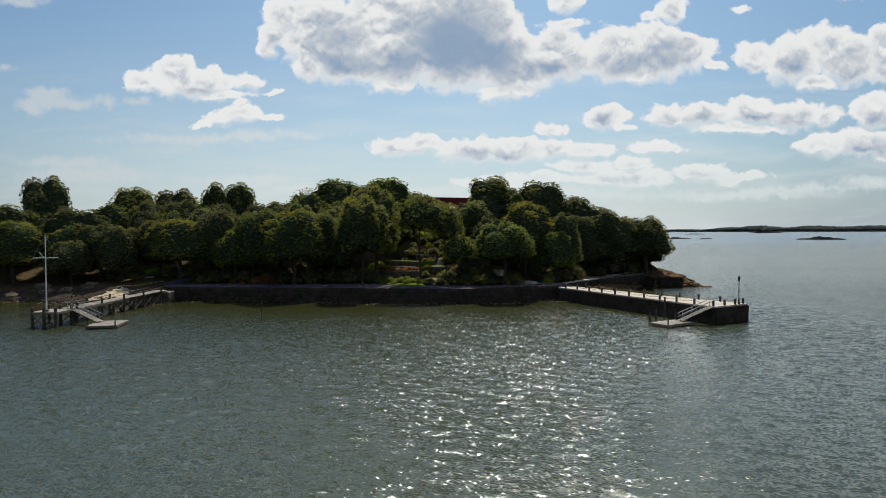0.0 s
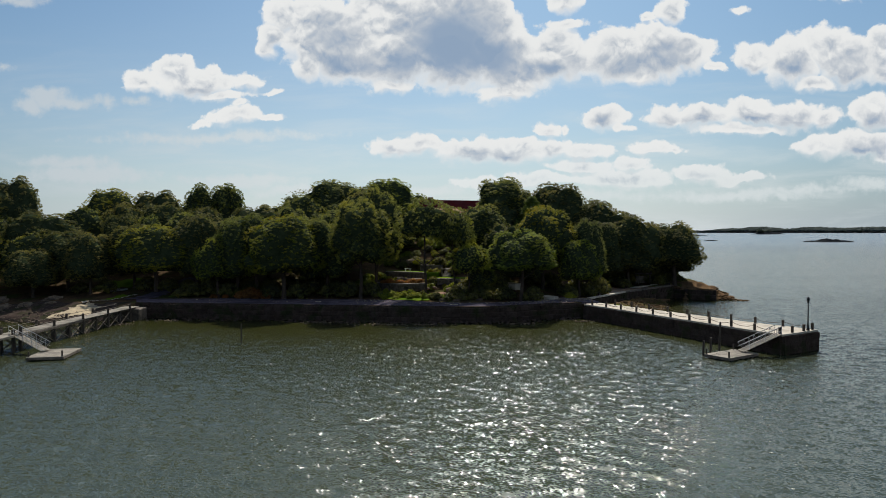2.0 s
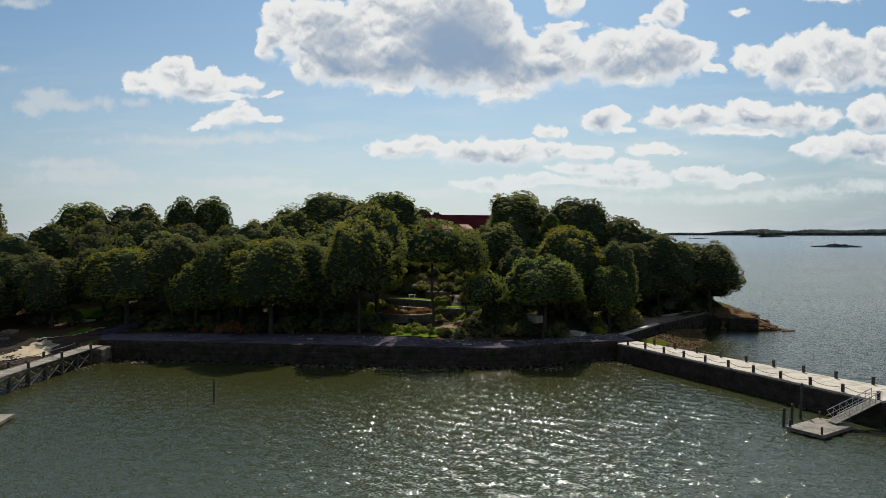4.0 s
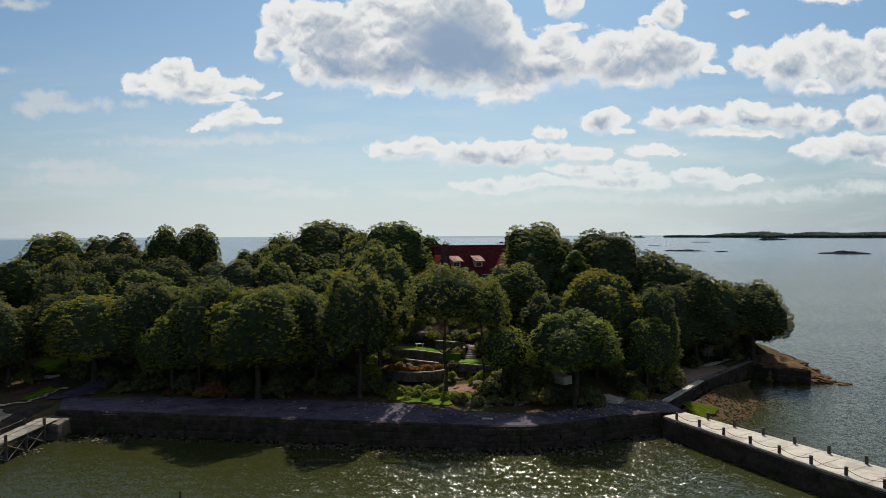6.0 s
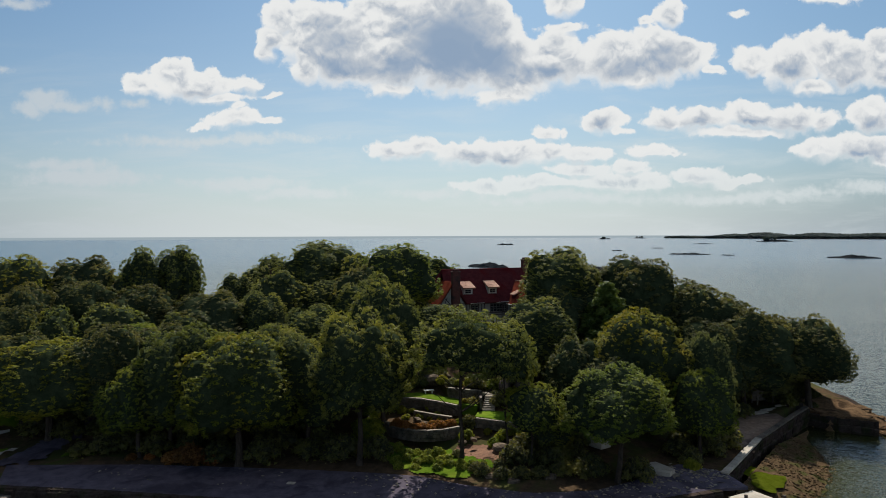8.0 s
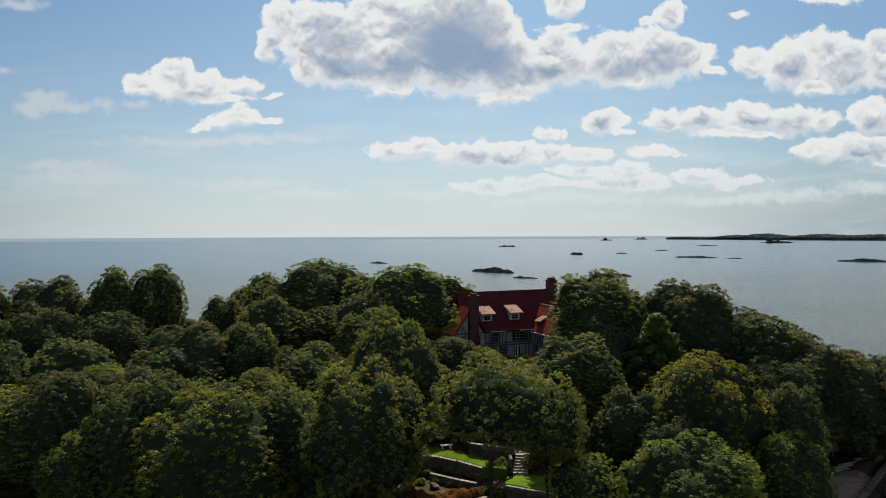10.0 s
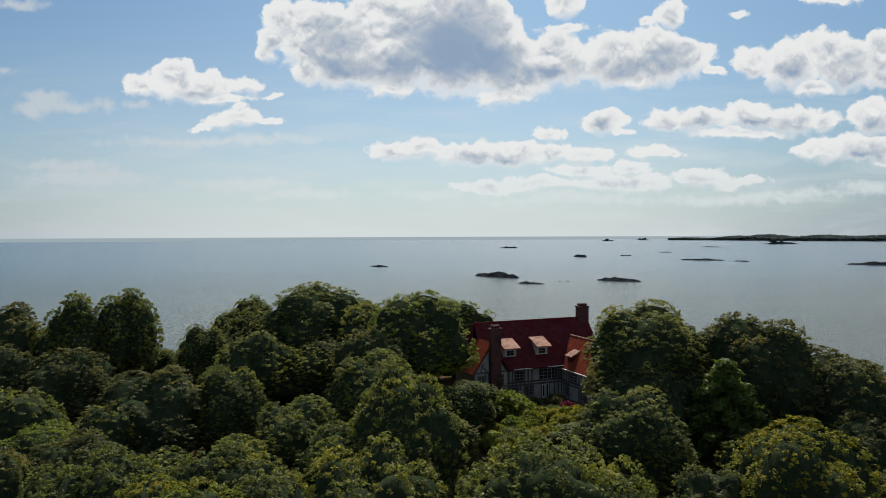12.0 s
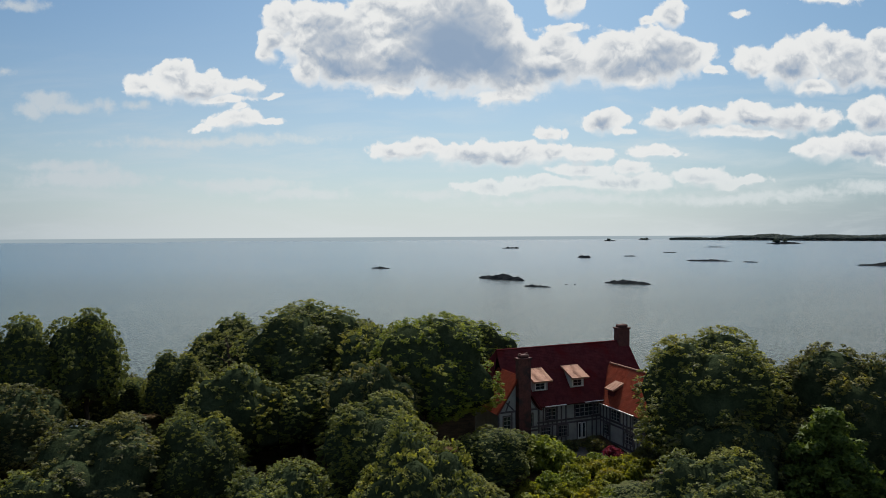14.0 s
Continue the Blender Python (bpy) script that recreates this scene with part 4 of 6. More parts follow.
def plant_trees():
    rng = random.Random(5)
    for rows in (TREES_FRONT, TREES_MIDDLE, TREES_BACK, TREES_WEST):
        for k, (x, y, top, R, kind) in enumerate(rows):
            wide = 1.2 if rows is TREES_FRONT or kind in ("pine", "high", "thin", "copse", "sparse") else 1.3
            plant(MODELS[kind][k % len(MODELS[kind])], x, y, top, R * wide, kind, rng.uniform(0, 360))
    # lower trees close the wood between the tall ones
    k = 0
    for _ in range(4000):
        x, y = rng.uniform(-135, 48), rng.uniform(36, 118)
        if clear_of(x, y) and all(math.hypot(x - a, y - b) > 3.4 + 0.3 * r for a, b, r in PLANTED):
            deep = y > 47 and x < -14
            R = rng.uniform(5.0, 6.6) if deep else rng.uniform(4.4, 6.0)
            kind = "low"
            plant(MODELS[kind][k % len(MODELS[kind])], x, y, ground(x, y) + (rng.uniform(10.5, 14.0) if deep else rng.uniform(8.5, 11.5)), R, kind, rng.uniform(0, 360))
            k += 1
            if k >= 62:
                break
    for models in MODELS.values():
        for model in models:
            for ob in (*model.children_recursive, model):
                bpy.data.objects.remove(ob)


plant_trees()

# ---------------------------------------------------------------- the house
HOUSE = pose(-7.3, 87.0, 12.4, 0, 0, 22.5)


def tiled_slope(corners, material, course=0.21, lift=0.035):
    """A roof plane from eave (first two corners) to ridge (last two), laid in overlapping courses of tiles with thickness."""
    a, b, c, d = [Vector(p) for p in corners]
    up = ((d - a) + (c - b)) / 2
    n = max(2, int(up.length / course))
    nrm = (b - a).cross(up).normalized()
    verts, faces = [], []
    for k in range(n):
        t0, t1 = k / n, min((k + 1.15) / n, 1.0)
        l0, r0, l1, r1 = a.lerp(d, t0), b.lerp(c, t0), a.lerp(d, t1), b.lerp(c, t1)
        w = (r0 - l0).length
        m = max(1, int(w / 0.9))
        for q in range(m):                               # runs of tiles, each a little uneven
            u0, u1 = q / m, (q + 0.985) / m
            j = 0.012 * math.sin(k * 12.9 + q * 78.2)
            base = len(verts)
            for p, h in ((l0.lerp(r0, u0), lift + j), (l0.lerp(r0, u1), lift + j), (l1.lerp(r1, u1), 0.004), (l1.lerp(r1, u0), 0.004)):
                verts += [p + nrm * (h + 0.02), p + nrm * (h - 0.02) - nrm * 0.0]
            f = [base + i for i in range(8)]
            faces += [(f[0], f[2], f[4], f[6]), (f[1], f[7], f[5], f[3]), (f[0], f[1], f[3], f[2]), (f[2], f[3], f[5], f[4]), (f[6], f[7], f[1], f[0])]
    verts_under = [a - nrm * 0.02, b - nrm * 0.02, c - nrm * 0.02, d - nrm * 0.02, a - nrm * 0.16, b - nrm * 0.16, c - nrm * 0.16, d - nrm * 0.16]
    base = len(verts)
    verts += verts_under
    faces += [tuple(base + i for i in f) for f in ((0, 1, 2, 3), (7, 6, 5, 4), (4, 5, 1, 0), (5, 6, 2, 1), (6, 7, 3, 2), (7, 4, 0, 3))]
    return mesh_of("roof", verts, faces, material)


def prism(name, verts, faces, material):
    return mesh_of(name, verts, faces, material)


def window(parent, m, w, h, cols, rows, frame=BEAM, name="window", sash=PLASTER):
    """A window standing out of a wall in the plane of m: x across, z up, -y out."""
    win = part(name, merge(box_bm(w + 0.24, 0.10, 0.12, 0, -0.03, h), box_bm(w + 0.30, 0.16, 0.08, 0, -0.05, -0.08), box_bm(0.12, 0.10, h, -w / 2 - 0.06, -0.03, 0), box_bm(0.12, 0.10, h, w / 2 + 0.06, -0.03, 0)), parent, m=m, material=frame)
    part("pane", box_bm(w, 0.02, h, 0, 0.0, 0), win, "dark reflecting glass", material=GLASS)
    bars = [box_bm(0.05, 0.05, h, -w / 2 + w * k / cols, -0.03, 0) for k in range(cols + 1)] + [box_bm(w, 0.05, 0.05, 0, -0.03, h * k / rows - (0.05 if k == rows else 0)) for k in range(rows + 1)]
    part("sash", merge(*bars), win, "white glazing bars", material=sash)
    return win


def timber_face(wall, m, w, z0, z1, posts, rails, skip=(), braces=()):
    """Oak posts, rails and braces standing proud of a plastered wall face; x runs from 0 to w."""
    for k in range(posts + 1):
        x = w * k / posts
        if any(a < x < b for a, b in skip):
            continue
        part("post", box_bm(0.16, 0.07, z1 - z0, x, -0.035, z0), wall, m=m, material=BEAM)
    for z in rails:
        part("rail", box_bm(w + 0.1, 0.09, 0.2, w / 2, -0.045, z), wall, m=m, material=BEAM)
    for x0, za, x1, zb in braces:
        L = math.hypot(x1 - x0, zb - za)
        bm = box_bm(L, 0.06, 0.15, 0, -0.03, -0.075, m=Matrix.Translation(((x0 + x1) / 2, 0, (za + zb) / 2)) @ Matrix.Rotation(-math.atan2(zb - za, x1 - x0), 4, "Y"))
        part("brace", bm, wall, m=m, material=BEAM)


def gable_wall(x0, x1, z0, ze, zr, y, thick=0.3):
    xm = (x0 + x1) / 2
    p = [(x0, z0), (x1, z0), (x1, ze), (xm, zr), (x0, ze)]
    v = [(x, y, z) for x, z in p] + [(x, y + thick, z) for x, z in p]
    return mesh_of("wall", v, [(0, 1, 2, 3, 4), (9, 8, 7, 6, 5)] + [(i, i + 5, (i + 1) % 5 + 5, (i + 1) % 5) for i in range(5)], PLASTER)


def dormer(house, x0, x1):
    """A shed dormer with pale tan tiles over a small window."""
    top_y, top_z, front_y = -1.85, 8.75, -3.62
    slope = 0.42
    fz = top_z - (top_y - front_y) * slope
    d = part("dormer", prism("dormer", [(x0 + 0.25, front_y, 6.3), (x1 - 0.25, front_y, 6.3), (x1 - 0.25, front_y, fz), (x0 + 0.25, front_y, fz), (x0 + 0.25, top_y - 0.15, top_z - 0.3), (x1 - 0.25, top_y - 0.15, top_z - 0.3)],
                             [(0, 1, 2, 3), (0, 3, 4), (1, 5, 2), (3, 2, 5, 4), (0, 4, 5, 1)], PLASTER), house, "small roof dormer")
    out = 0.85
    part("dormer_roof", tiled_slope([(x0, front_y - out, fz - out * slope + 0.12), (x1, front_y - out, fz - out * slope + 0.12), (x1, top_y + 0.05, top_z + 0.1), (x0, top_y + 0.05, top_z + 0.1)], TILE_PALE), d, "pale tan tiles")
    window(d, Matrix.Translation(((x0 + x1) / 2, front_y - 0.02, 6.65)), 1.2, 0.75, 2, 2, frame=WHITEPAINT)


def chimney(house, x, y, z0, z1, w, d, pots, label):
    c = part("chimney", merge(box_bm(w, d, z1 - z0 - 0.5, x, y, z0, bevel=0.03), box_bm(w + 0.22, d + 0.22, 0.2, x, y, z1 - 0.5, bevel=0.03), box_bm(w * 0.8, d * 0.9, 0.4, x, y, z1 - 0.3, bevel=0.12)), house, label, material=CHIMNEY_BRICK)
    for px in pots:
        part("chimney_pot", rod_bm((x + px, y, z1 - 0.1), (x + px, y, z1 + 0.22), 0.16, 0.13, 9), c, material=BRICK)
    return c


def build_house():
    house = thing("house", "half-timbered house with a steep dark red tile roof", "house", HOUSE)
    E, RZ = 4.85, 11.0
    # main body
    main = part("wall", box_bm(18.6, 8.4, 5.2, 9.3, 0, -0.3), house, "cream plaster between dark timbers", material=PLASTER)
    part("roof", tiled_slope([(-1.0, -4.85, E), (19.2, -4.85, E), (19.2, 0, RZ), (-0.2, 0, RZ)], TILE), house, "dark red clay tiles")
    part("roof", tiled_slope([(19.2, 4.85, E), (-2.8, 4.85, E), (-0.2, 0, RZ), (19.2, 0, RZ)], TILE), house, "dark red clay tiles")
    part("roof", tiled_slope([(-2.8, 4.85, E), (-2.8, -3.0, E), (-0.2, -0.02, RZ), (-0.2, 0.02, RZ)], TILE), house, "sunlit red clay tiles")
    part("ridge", merge(*[rod_bm((-0.2 + k * 0.485, 0, RZ + 0.04), (-0.2 + k * 0.485 + 0.47, 0, RZ + 0.04), 0.12, 0.12, 7) for k in range(40)]), house, "ridge tiles", material=TILE)
    part("gable_end", mesh_of("gable_end", [(18.6, -4.2, 4.5), (18.6, 4.2, 4.5), (18.6, 0, 10.7), (18.9, -4.2, 4.5), (18.9, 4.2, 4.5), (18.9, 0, 10.7)], [(0, 2, 1), (3, 4, 5), (0, 3, 5, 2), (1, 2, 5, 4), (0, 1, 4, 3)], PLASTER), house)
    front = Matrix.Translation((2.6, -4.2, 0))
    timber_face(main, front, 9.4, 0.0, 4.8, 15, (0.05, 2.35, 2.75, 4.6), skip=((5.0, 7.9),), braces=())
    for x, z, w, h, c, r in ((2.3, 3.05, 1.3, 1.35, 2, 3), (7.0, 3.0, 2.6, 1.5, 4, 3), (8.7, 3.05, 0.7, 1.3, 2, 3), (1.6, 0.9, 1.2, 1.3, 2, 3), (4.0, 0.9, 1.2, 1.3, 2, 3)):
        window(house, front @ Matrix.Translation((x, -0.02, z)), w, h, c, r)
    # french doors
    fd = part("door", merge(box_bm(0.12, 0.1, 2.2, -0.62, -0.03, 0), box_bm(0.12, 0.1, 2.2, 0.62, -0.03, 0), box_bm(1.36, 0.1, 0.12, 0, -0.03, 2.2)), house, "white glazed garden doors", m=front @ Matrix.Translation((6.6, -0.03, 0.12)), material=BEAM)
    for s in (-1, 1):
        part("door_leaf", merge(box_bm(0.1, 0.06, 2.15, s * 0.1, -0.05, 0.02), box_bm(0.1, 0.06, 2.15, s * 0.5, -0.05, 0.02), box_bm(0.5, 0.06, 0.35, s * 0.3, -0.05, 0.02), box_bm(0.5, 0.06, 0.1, s * 0.3, -0.05, 2.07)), fd, "white door leaf", material=WHITEPAINT)
        part("pane", box_bm(0.4, 0.02, 1.8, s * 0.3, -0.03, 0.35), fd, material=GLASS)
    # gutters catch the light
    for x0, x1 in ((3.7, 6.6), (9.2, 12.0)):
        part("gutter", box_bm(x1 - x0, 0.14, 0.09, (x0 + x1) / 2, -4.98, E - 0.02, bevel=0.01), house, "white gutter", material=WHITEPAINT)
    # the front gable on the left of the doors
    g0, g1, gy, gz = -3.1, 2.6, -5.5, 9.0
    gw = part("wall", gable_wall(g0 + 0.35, g1 - 0.35, -0.3, 5.0, gz - 0.35, gy), house, "half-timbered gable wall")
    part("wall", box_bm(g1 - g0 - 0.7, 6.0, 5.2, (g0 + g1) / 2, -2.2, -0.3), house, material=PLASTER)
    xm = (g0 + g1) / 2
    # this slope takes the lit tile copy, the next one the dark tile
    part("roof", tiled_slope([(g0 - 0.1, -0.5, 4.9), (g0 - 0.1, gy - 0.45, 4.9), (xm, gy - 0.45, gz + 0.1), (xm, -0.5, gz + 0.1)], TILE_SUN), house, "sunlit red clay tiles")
    part("roof", tiled_slope([(g1 + 0.1, gy - 0.45, 4.9), (g1 + 0.1, -1.0, 4.9), (xm, -1.0, gz + 0.1), (xm, gy - 0.45, gz + 0.1)], TILE), house, "dark red clay tiles")
    gm = Matrix.Translation((g0 + 0.35, gy, 0))
    W = g1 - g0 - 0.7
    timber_face(gw, gm, W, 0.0, 4.9, 9, (0.05, 2.4, 2.8, 4.85), skip=((0.5, 1.6), (4.1, 5.2)),
                braces=((0.1, 5.0, W / 2, 8.5), (W - 0.1, 5.0, W / 2, 8.5), (0.9, 5.0, 1.4, 6.2), (W - 0.9, 5.0, W - 1.4, 6.2), (1.0, 6.0, 2.0, 5.0), (W - 1.0, 6.0, W - 2.0, 5.0)))
    for x in (1.05, W - 1.05):
        window(house, gm @ Matrix.Translation((x, -0.02, 2.95)), 0.85, 1.5, 2, 3)
    chimney(house, 0.2, gy - 0.42, -0.3, 11.4, 1.55, 0.85, (-0.45, 0.45), "tall dark brick chimney on the gable")
    # the wing towards the water
    w0, w1, wy, wz = 12.0, 17.8, -13.2, 8.7
    wm = (w0 + w1) / 2
    wing = part("wall", box_bm(w1 - w0, 9.0, 5.0, wm, -8.7, -0.3), house, "half-timbered wing wall", material=PLASTER)
    part("wall", gable_wall(w0, w1, -0.3, 4.6, wz - 0.3, wy - 0.02), house, material=PLASTER)
    part("roof", tiled_slope([(w0 - 0.45, -2.2, 4.45), (w0 - 0.45, wy - 0.5, 4.45), (wm, wy - 0.5, wz), (wm, -2.2, wz)], TILE_SUN), house, "clay tiles with the sunlight in their orange-red colour")
    part("roof", tiled_slope([(w1 + 0.45, wy - 0.5, 4.45), (w1 + 0.45, -2.2, 4.45), (wm, -2.2, wz), (wm, wy - 0.5, wz)], TILE), house, "dark red clay tiles")
    part("ridge", merge(*[rod_bm((wm, -2.2 - k * 0.48, wz + 0.04), (wm, -2.66 - k * 0.48, wz + 0.04), 0.12, 0.12, 7) for k in range(24)]), house, "ridge tiles", material=TILE_PALE)
    part("gutter", box_bm(0.14, 6.5, 0.09, w0 - 0.52, -7.9, 4.42, bevel=0.01), house, "white gutter", material=WHITEPAINT)
    side = Matrix.Translation((w0, -4.2, 0)) @ Matrix.Rotation(radians(-90), 4, "Z")
    timber_face(wing, side, 9.0, 0.0, 4.5, 14, (0.05, 2.2, 2.6, 4.35), skip=((2.0, 3.9),))
    for x, z, w, h in ((3.0, 2.9, 1.6, 1.2), (6.8, 2.9, 1.1, 1.2), (1.2, 0.8, 0.8, 1.2), (5.5, 0.8, 1.2, 1.2)):
        window(house, side @ Matrix.Translation((x, -0.02, z)), w, h, 2 if w < 1.4 else 3, 3)
    # hooded dormer in the wing's roof
    hd = part("dormer", mesh_of("dormer", [(12.35, -6.4, 5.2), (12.35, -5.2, 5.2), (12.35, -5.2, 6.3), (12.35, -6.4, 6.3), (13.9, -6.4, 7.2), (13.9, -5.2, 7.2)], [(0, 3, 2, 1), (0, 4, 3), (1, 2, 5), (2, 3, 4, 5), (0, 1, 5, 4)], TILE), house, "hooded dormer in the wing roof")
    part("dormer_roof", tiled_slope([(12.0, -5.0, 6.35), (12.0, -6.7, 6.35), (14.2, -6.7, 7.35), (14.2, -5.0, 7.35)], TILE_PALE), hd, "pale tan tiles")
    dormer(house, 2.45, 5.05)
    dormer(house, 7.75, 10.2)
    chimney(house, 18.4, 0.0, 4.0, 13.1, 1.7, 1.1, (), "brick chimney at the end of the ridge")
    return house


build_house()

for ob in bpy.data.objects:
    if ob.name.split(".")[0] in ("roof", "dormer_roof"):
        ob["kind"] = "stuff"

# ---------------------------------------------------------------- stones and rocks
def rock_mesh(name, seed, material, sub=2, squash=0.6, rough=0.35):
    rng = np.random.default_rng(seed)
    v, f = (ICO2 if sub == 2 else ICO1)
    off = rng.random(3) * 50
    out = []
    for p in v:
        n = noise.noise(Vector(p * 1.1 + off)) * rough * 1.6 + noise.noise(Vector(p * 2.7 + off)) * rough * 0.7
        q = p * (1 + n)
        q = np.sign(q) * np.minimum(np.abs(q), 0.82 + 0.1 * rng.random())      # cleft faces
        out.append((q[0], q[1], q[2] * squash))
    return mesh_of(name, out, f, material)


ROCKS = [rock_mesh("boulder", 100 + k, ROCK) for k in range(5)]
LEDGES = [rock_mesh("boulder", 160 + k, POINT_ROCK, squash=0.34) for k in range(5)]


def boulders(rows, meshes, label, group):
    rng = random.Random(len(rows) * 7 + 1)
    for k, (x, y, z, s) in enumerate(rows):
        m = pose(x, y, z, rng.uniform(-15, 15), rng.uniform(-15, 15), rng.uniform(0, 360)) @ Matrix.Diagonal((s * rng.uniform(0.8, 1.4), s * rng.uniform(0.7, 1.1), s * rng.uniform(0.7, 1.1), 1))
        thing("boulder", label, "rock", m, group, data=meshes[k % len(meshes)])


def scatter_stones(name, label, spots, meshes, material):
    """Many small stones in one mesh."""
    vs, fs, n = [], [], 0
    rng = random.Random(len(spots))
    base = [(np.array([v.co[:] for v in me.vertices]), np.array([p.vertices[:] for p in me.polygons])) for me in meshes]
    for x, y, z, s in spots:
        v, f = base[rng.randrange(len(base))]
        R = np.array(Euler((rng.uniform(-0.4, 0.4), rng.uniform(-0.4, 0.4), rng.uniform(0, 6.3))).to_matrix())
        vs.append((v * s * np.array([rng.uniform(0.7, 1.3), rng.uniform(0.7, 1.2), rng.uniform(0.6, 1.0)])) @ R.T + (x, y, z))
        fs.append(f + n)
        n += len(v)
    me = fast_mesh(name, np.concatenate(vs), np.zeros((0, 4), int), np.concatenate(fs), material)
    return thing(name, label, "stones", kind="stuff", data=me)


PEBBLES = [rock_mesh("pebble", 140 + k, ROCK, sub=1) for k in range(4)]


def build_beaches():
    rng = random.Random(8)
    # the stony foreshore between pier and quay
    n = 36
    verts, faces = [], []
    A = [(25.2, 31.5), (30.4, 38.4), (38.0, 48.0), (48.5, 59.5)]
    B = [(26.5, 27.0), (38.0, 33.2), (45.0, 44.0), (52.0, 57.0)]
    la, lb = length_of(A), length_of(B)
    for k in range(n + 1):
        (ax, ay), _ = along(A, la * k / n * 0.9999)
        (bx, by), _ = along(B, lb * k / n * 0.9999)
        for j in range(13):
            t = j / 12
            x, y = ax + (bx - ax) * t, ay + (by - ay) * t
            z = 1.5 * (1 - t) ** 1.1 - 0.25 * t - 0.05 + 0.12 * hash_noise(x, y, 0.6) - 1.3 * smooth_step(0.55, 1.0, k / n)
            verts.append((x, y, z))
    for k in range(n):
        for j in range(12):
            a = k * 13 + j
            faces.append((a, a + 13, a + 14, a + 1))
    thing("beach", "stony foreshore with brown weed below the quay", "beach", kind="structure", data=mesh_of("beach", verts, faces, FORESHORE, smooth=True))
    spots = []
    while len(spots) < 1900:
        k, t = rng.random() * 0.8, rng.random()
        (ax, ay), _ = along(A, la * k)
        (bx, by), _ = along(B, lb * k)
        x, y = ax + (bx - ax) * t, ay + (by - ay) * t
        if (x - 31.4) ** 2 / 7 + (y - 37.4) ** 2 / 14 < 1 and rng.random() < 0.9:
            continue
        spots.append((x, y, 1.5 * (1 - t) ** 1.1 - 0.25 * t - 1.3 * smooth_step(0.55, 1.0, k), rng.uniform(0.06, 0.2) * rng.uniform(0.4, 1.4)))
    scatter_stones("foreshore_stones", "brown and grey stones strewn over the foreshore", spots, PEBBLES, FORESHORE)
    # a bright mat of algae
    v, f = [(31.0, 37.2, 1.42)], []
    for k in range(28):
        a = 6.2832 * k / 28
        r = 1 + 0.18 * math.sin(3 * a + 1) + 0.1 * math.sin(7 * a)
        v.append((31.0 + 2.4 * r * math.cos(a) + 0.9 * math.sin(a), 37.0 + 4.0 * r * math.sin(a), 1.10 - 0.30 * math.cos(a) + 0.12 * hash_noise(k, 2, 0.6)))
    for k in range(28):
        f.append((0, 1 + k, 1 + (k + 1) % 28))
    thing("algae_mat", "bright green algae on the foreshore", "algae", kind="structure", data=mesh_of("algae_mat", v, f, ALGAE, smooth=True))
    # rocks at the foot of the sea wall
    spots = []
    L = length_of(SEAWALL)
    for _ in range(520):
        s = rng.random() ** 0.9 * L * 0.999
        (x, y), (dx, dy) = along(SEAWALL, s)
        d = 0.5 + abs(rng.gauss(0, 1.1)) * (1.0 + 0.9 * max(0, math.sin(s * 0.21)))
        spots.append((x + dy * d, y - dx * d, 0.25 - 0.16 * d, rng.uniform(0.15, 0.5)))
    scatter_stones("wall_foot_stones", "dark weedy stones along the foot of the sea wall", spots, PEBBLES, WETSTONE)
    # shoals just breaking the surface
    spots = []
    for cx, cy, w in ((-22.0, 23.5, 4.0), (-12.5, 20.8, 5.0), (-4.0, 20.3, 4.0), (12.0, 21.0, 3.0), (22.0, 24.0, 2.5), (-50.0, 27.0, 5.0), (-55.5, 22.0, 3.0)):
        for _ in range(34):
            spots.append((cx + rng.gauss(0, w * 0.5), cy + rng.gauss(0, 0.7), rng.uniform(-0.05, 0.06), rng.uniform(0.12, 0.34)))
    scatter_stones("shoal_stones", "stones breaking the surface off the wall", spots, PEBBLES, ROCK)
    # the western shore
    spots = []
    for _ in range(520):
        s = rng.random() * length_of(SOFT) * 0.999
        (x, y), (dx, dy) = along(SOFT, s)
        d = rng.uniform(-2.5, 8)
        spots.append((x - dy * d, y + dx * d, max(-0.1, 0.12 + d * 0.2), rng.uniform(0.15, 0.5)))
    scatter_stones("western_shore_stones", "grey boulders and stones on the western shore", spots, PEBBLES, ROCK)
    boulders([(-75, 36.0, 1.6, 1.5), (-77, 39, 1.8, 1.9), (-80, 36, 1.4, 1.7), (-84, 35.5, 0.9, 2.4), (-90, 34, 0.6, 2.0), (-96, 34.5, 0.9, 2.6), (-102, 33, 0.7, 2.0), (-77, 41, 2.2, 1.6), (-87, 40, 2.0, 2.0)], ROCKS,
             "large grey boulder on the western shore", "shore boulders")
    # ledges of the point
    rows = []
    for k in range(64):
        t = rng.random() ** 0.8
        x, y = 52.0 + 9.5 * t, 61.2 - 4.0 * math.sin(1.7 * t) + abs(rng.gauss(0, 1.3))
        if k % 3 == 0:
            x, y = 60.5 + rng.uniform(-1.5, 2.5), 58.0 + rng.uniform(-1, 9)
        rows.append((x, y, max(0.05, ground(x, y) - 0.15), rng.uniform(0.45, 1.25)))
    rows += [(61.8 + rng.uniform(-1, 2.6), 56.8 + rng.uniform(-1, 2), -0.05, rng.uniform(0.3, 0.7)) for k in range(14)]
    boulders(rows, LEDGES, "brown weathered ledge of the rocky point", "point boulders")


build_beaches()


# ---------------------------------------------------------------- the stone pier
PIER_NEAR = [(22.8, 27.8), (39.6, -7.4)]
PIER_FAR = [(26.2, 29.6), (36.6, 11.6), (41.6, 3.0), (46.2, -3.5)]


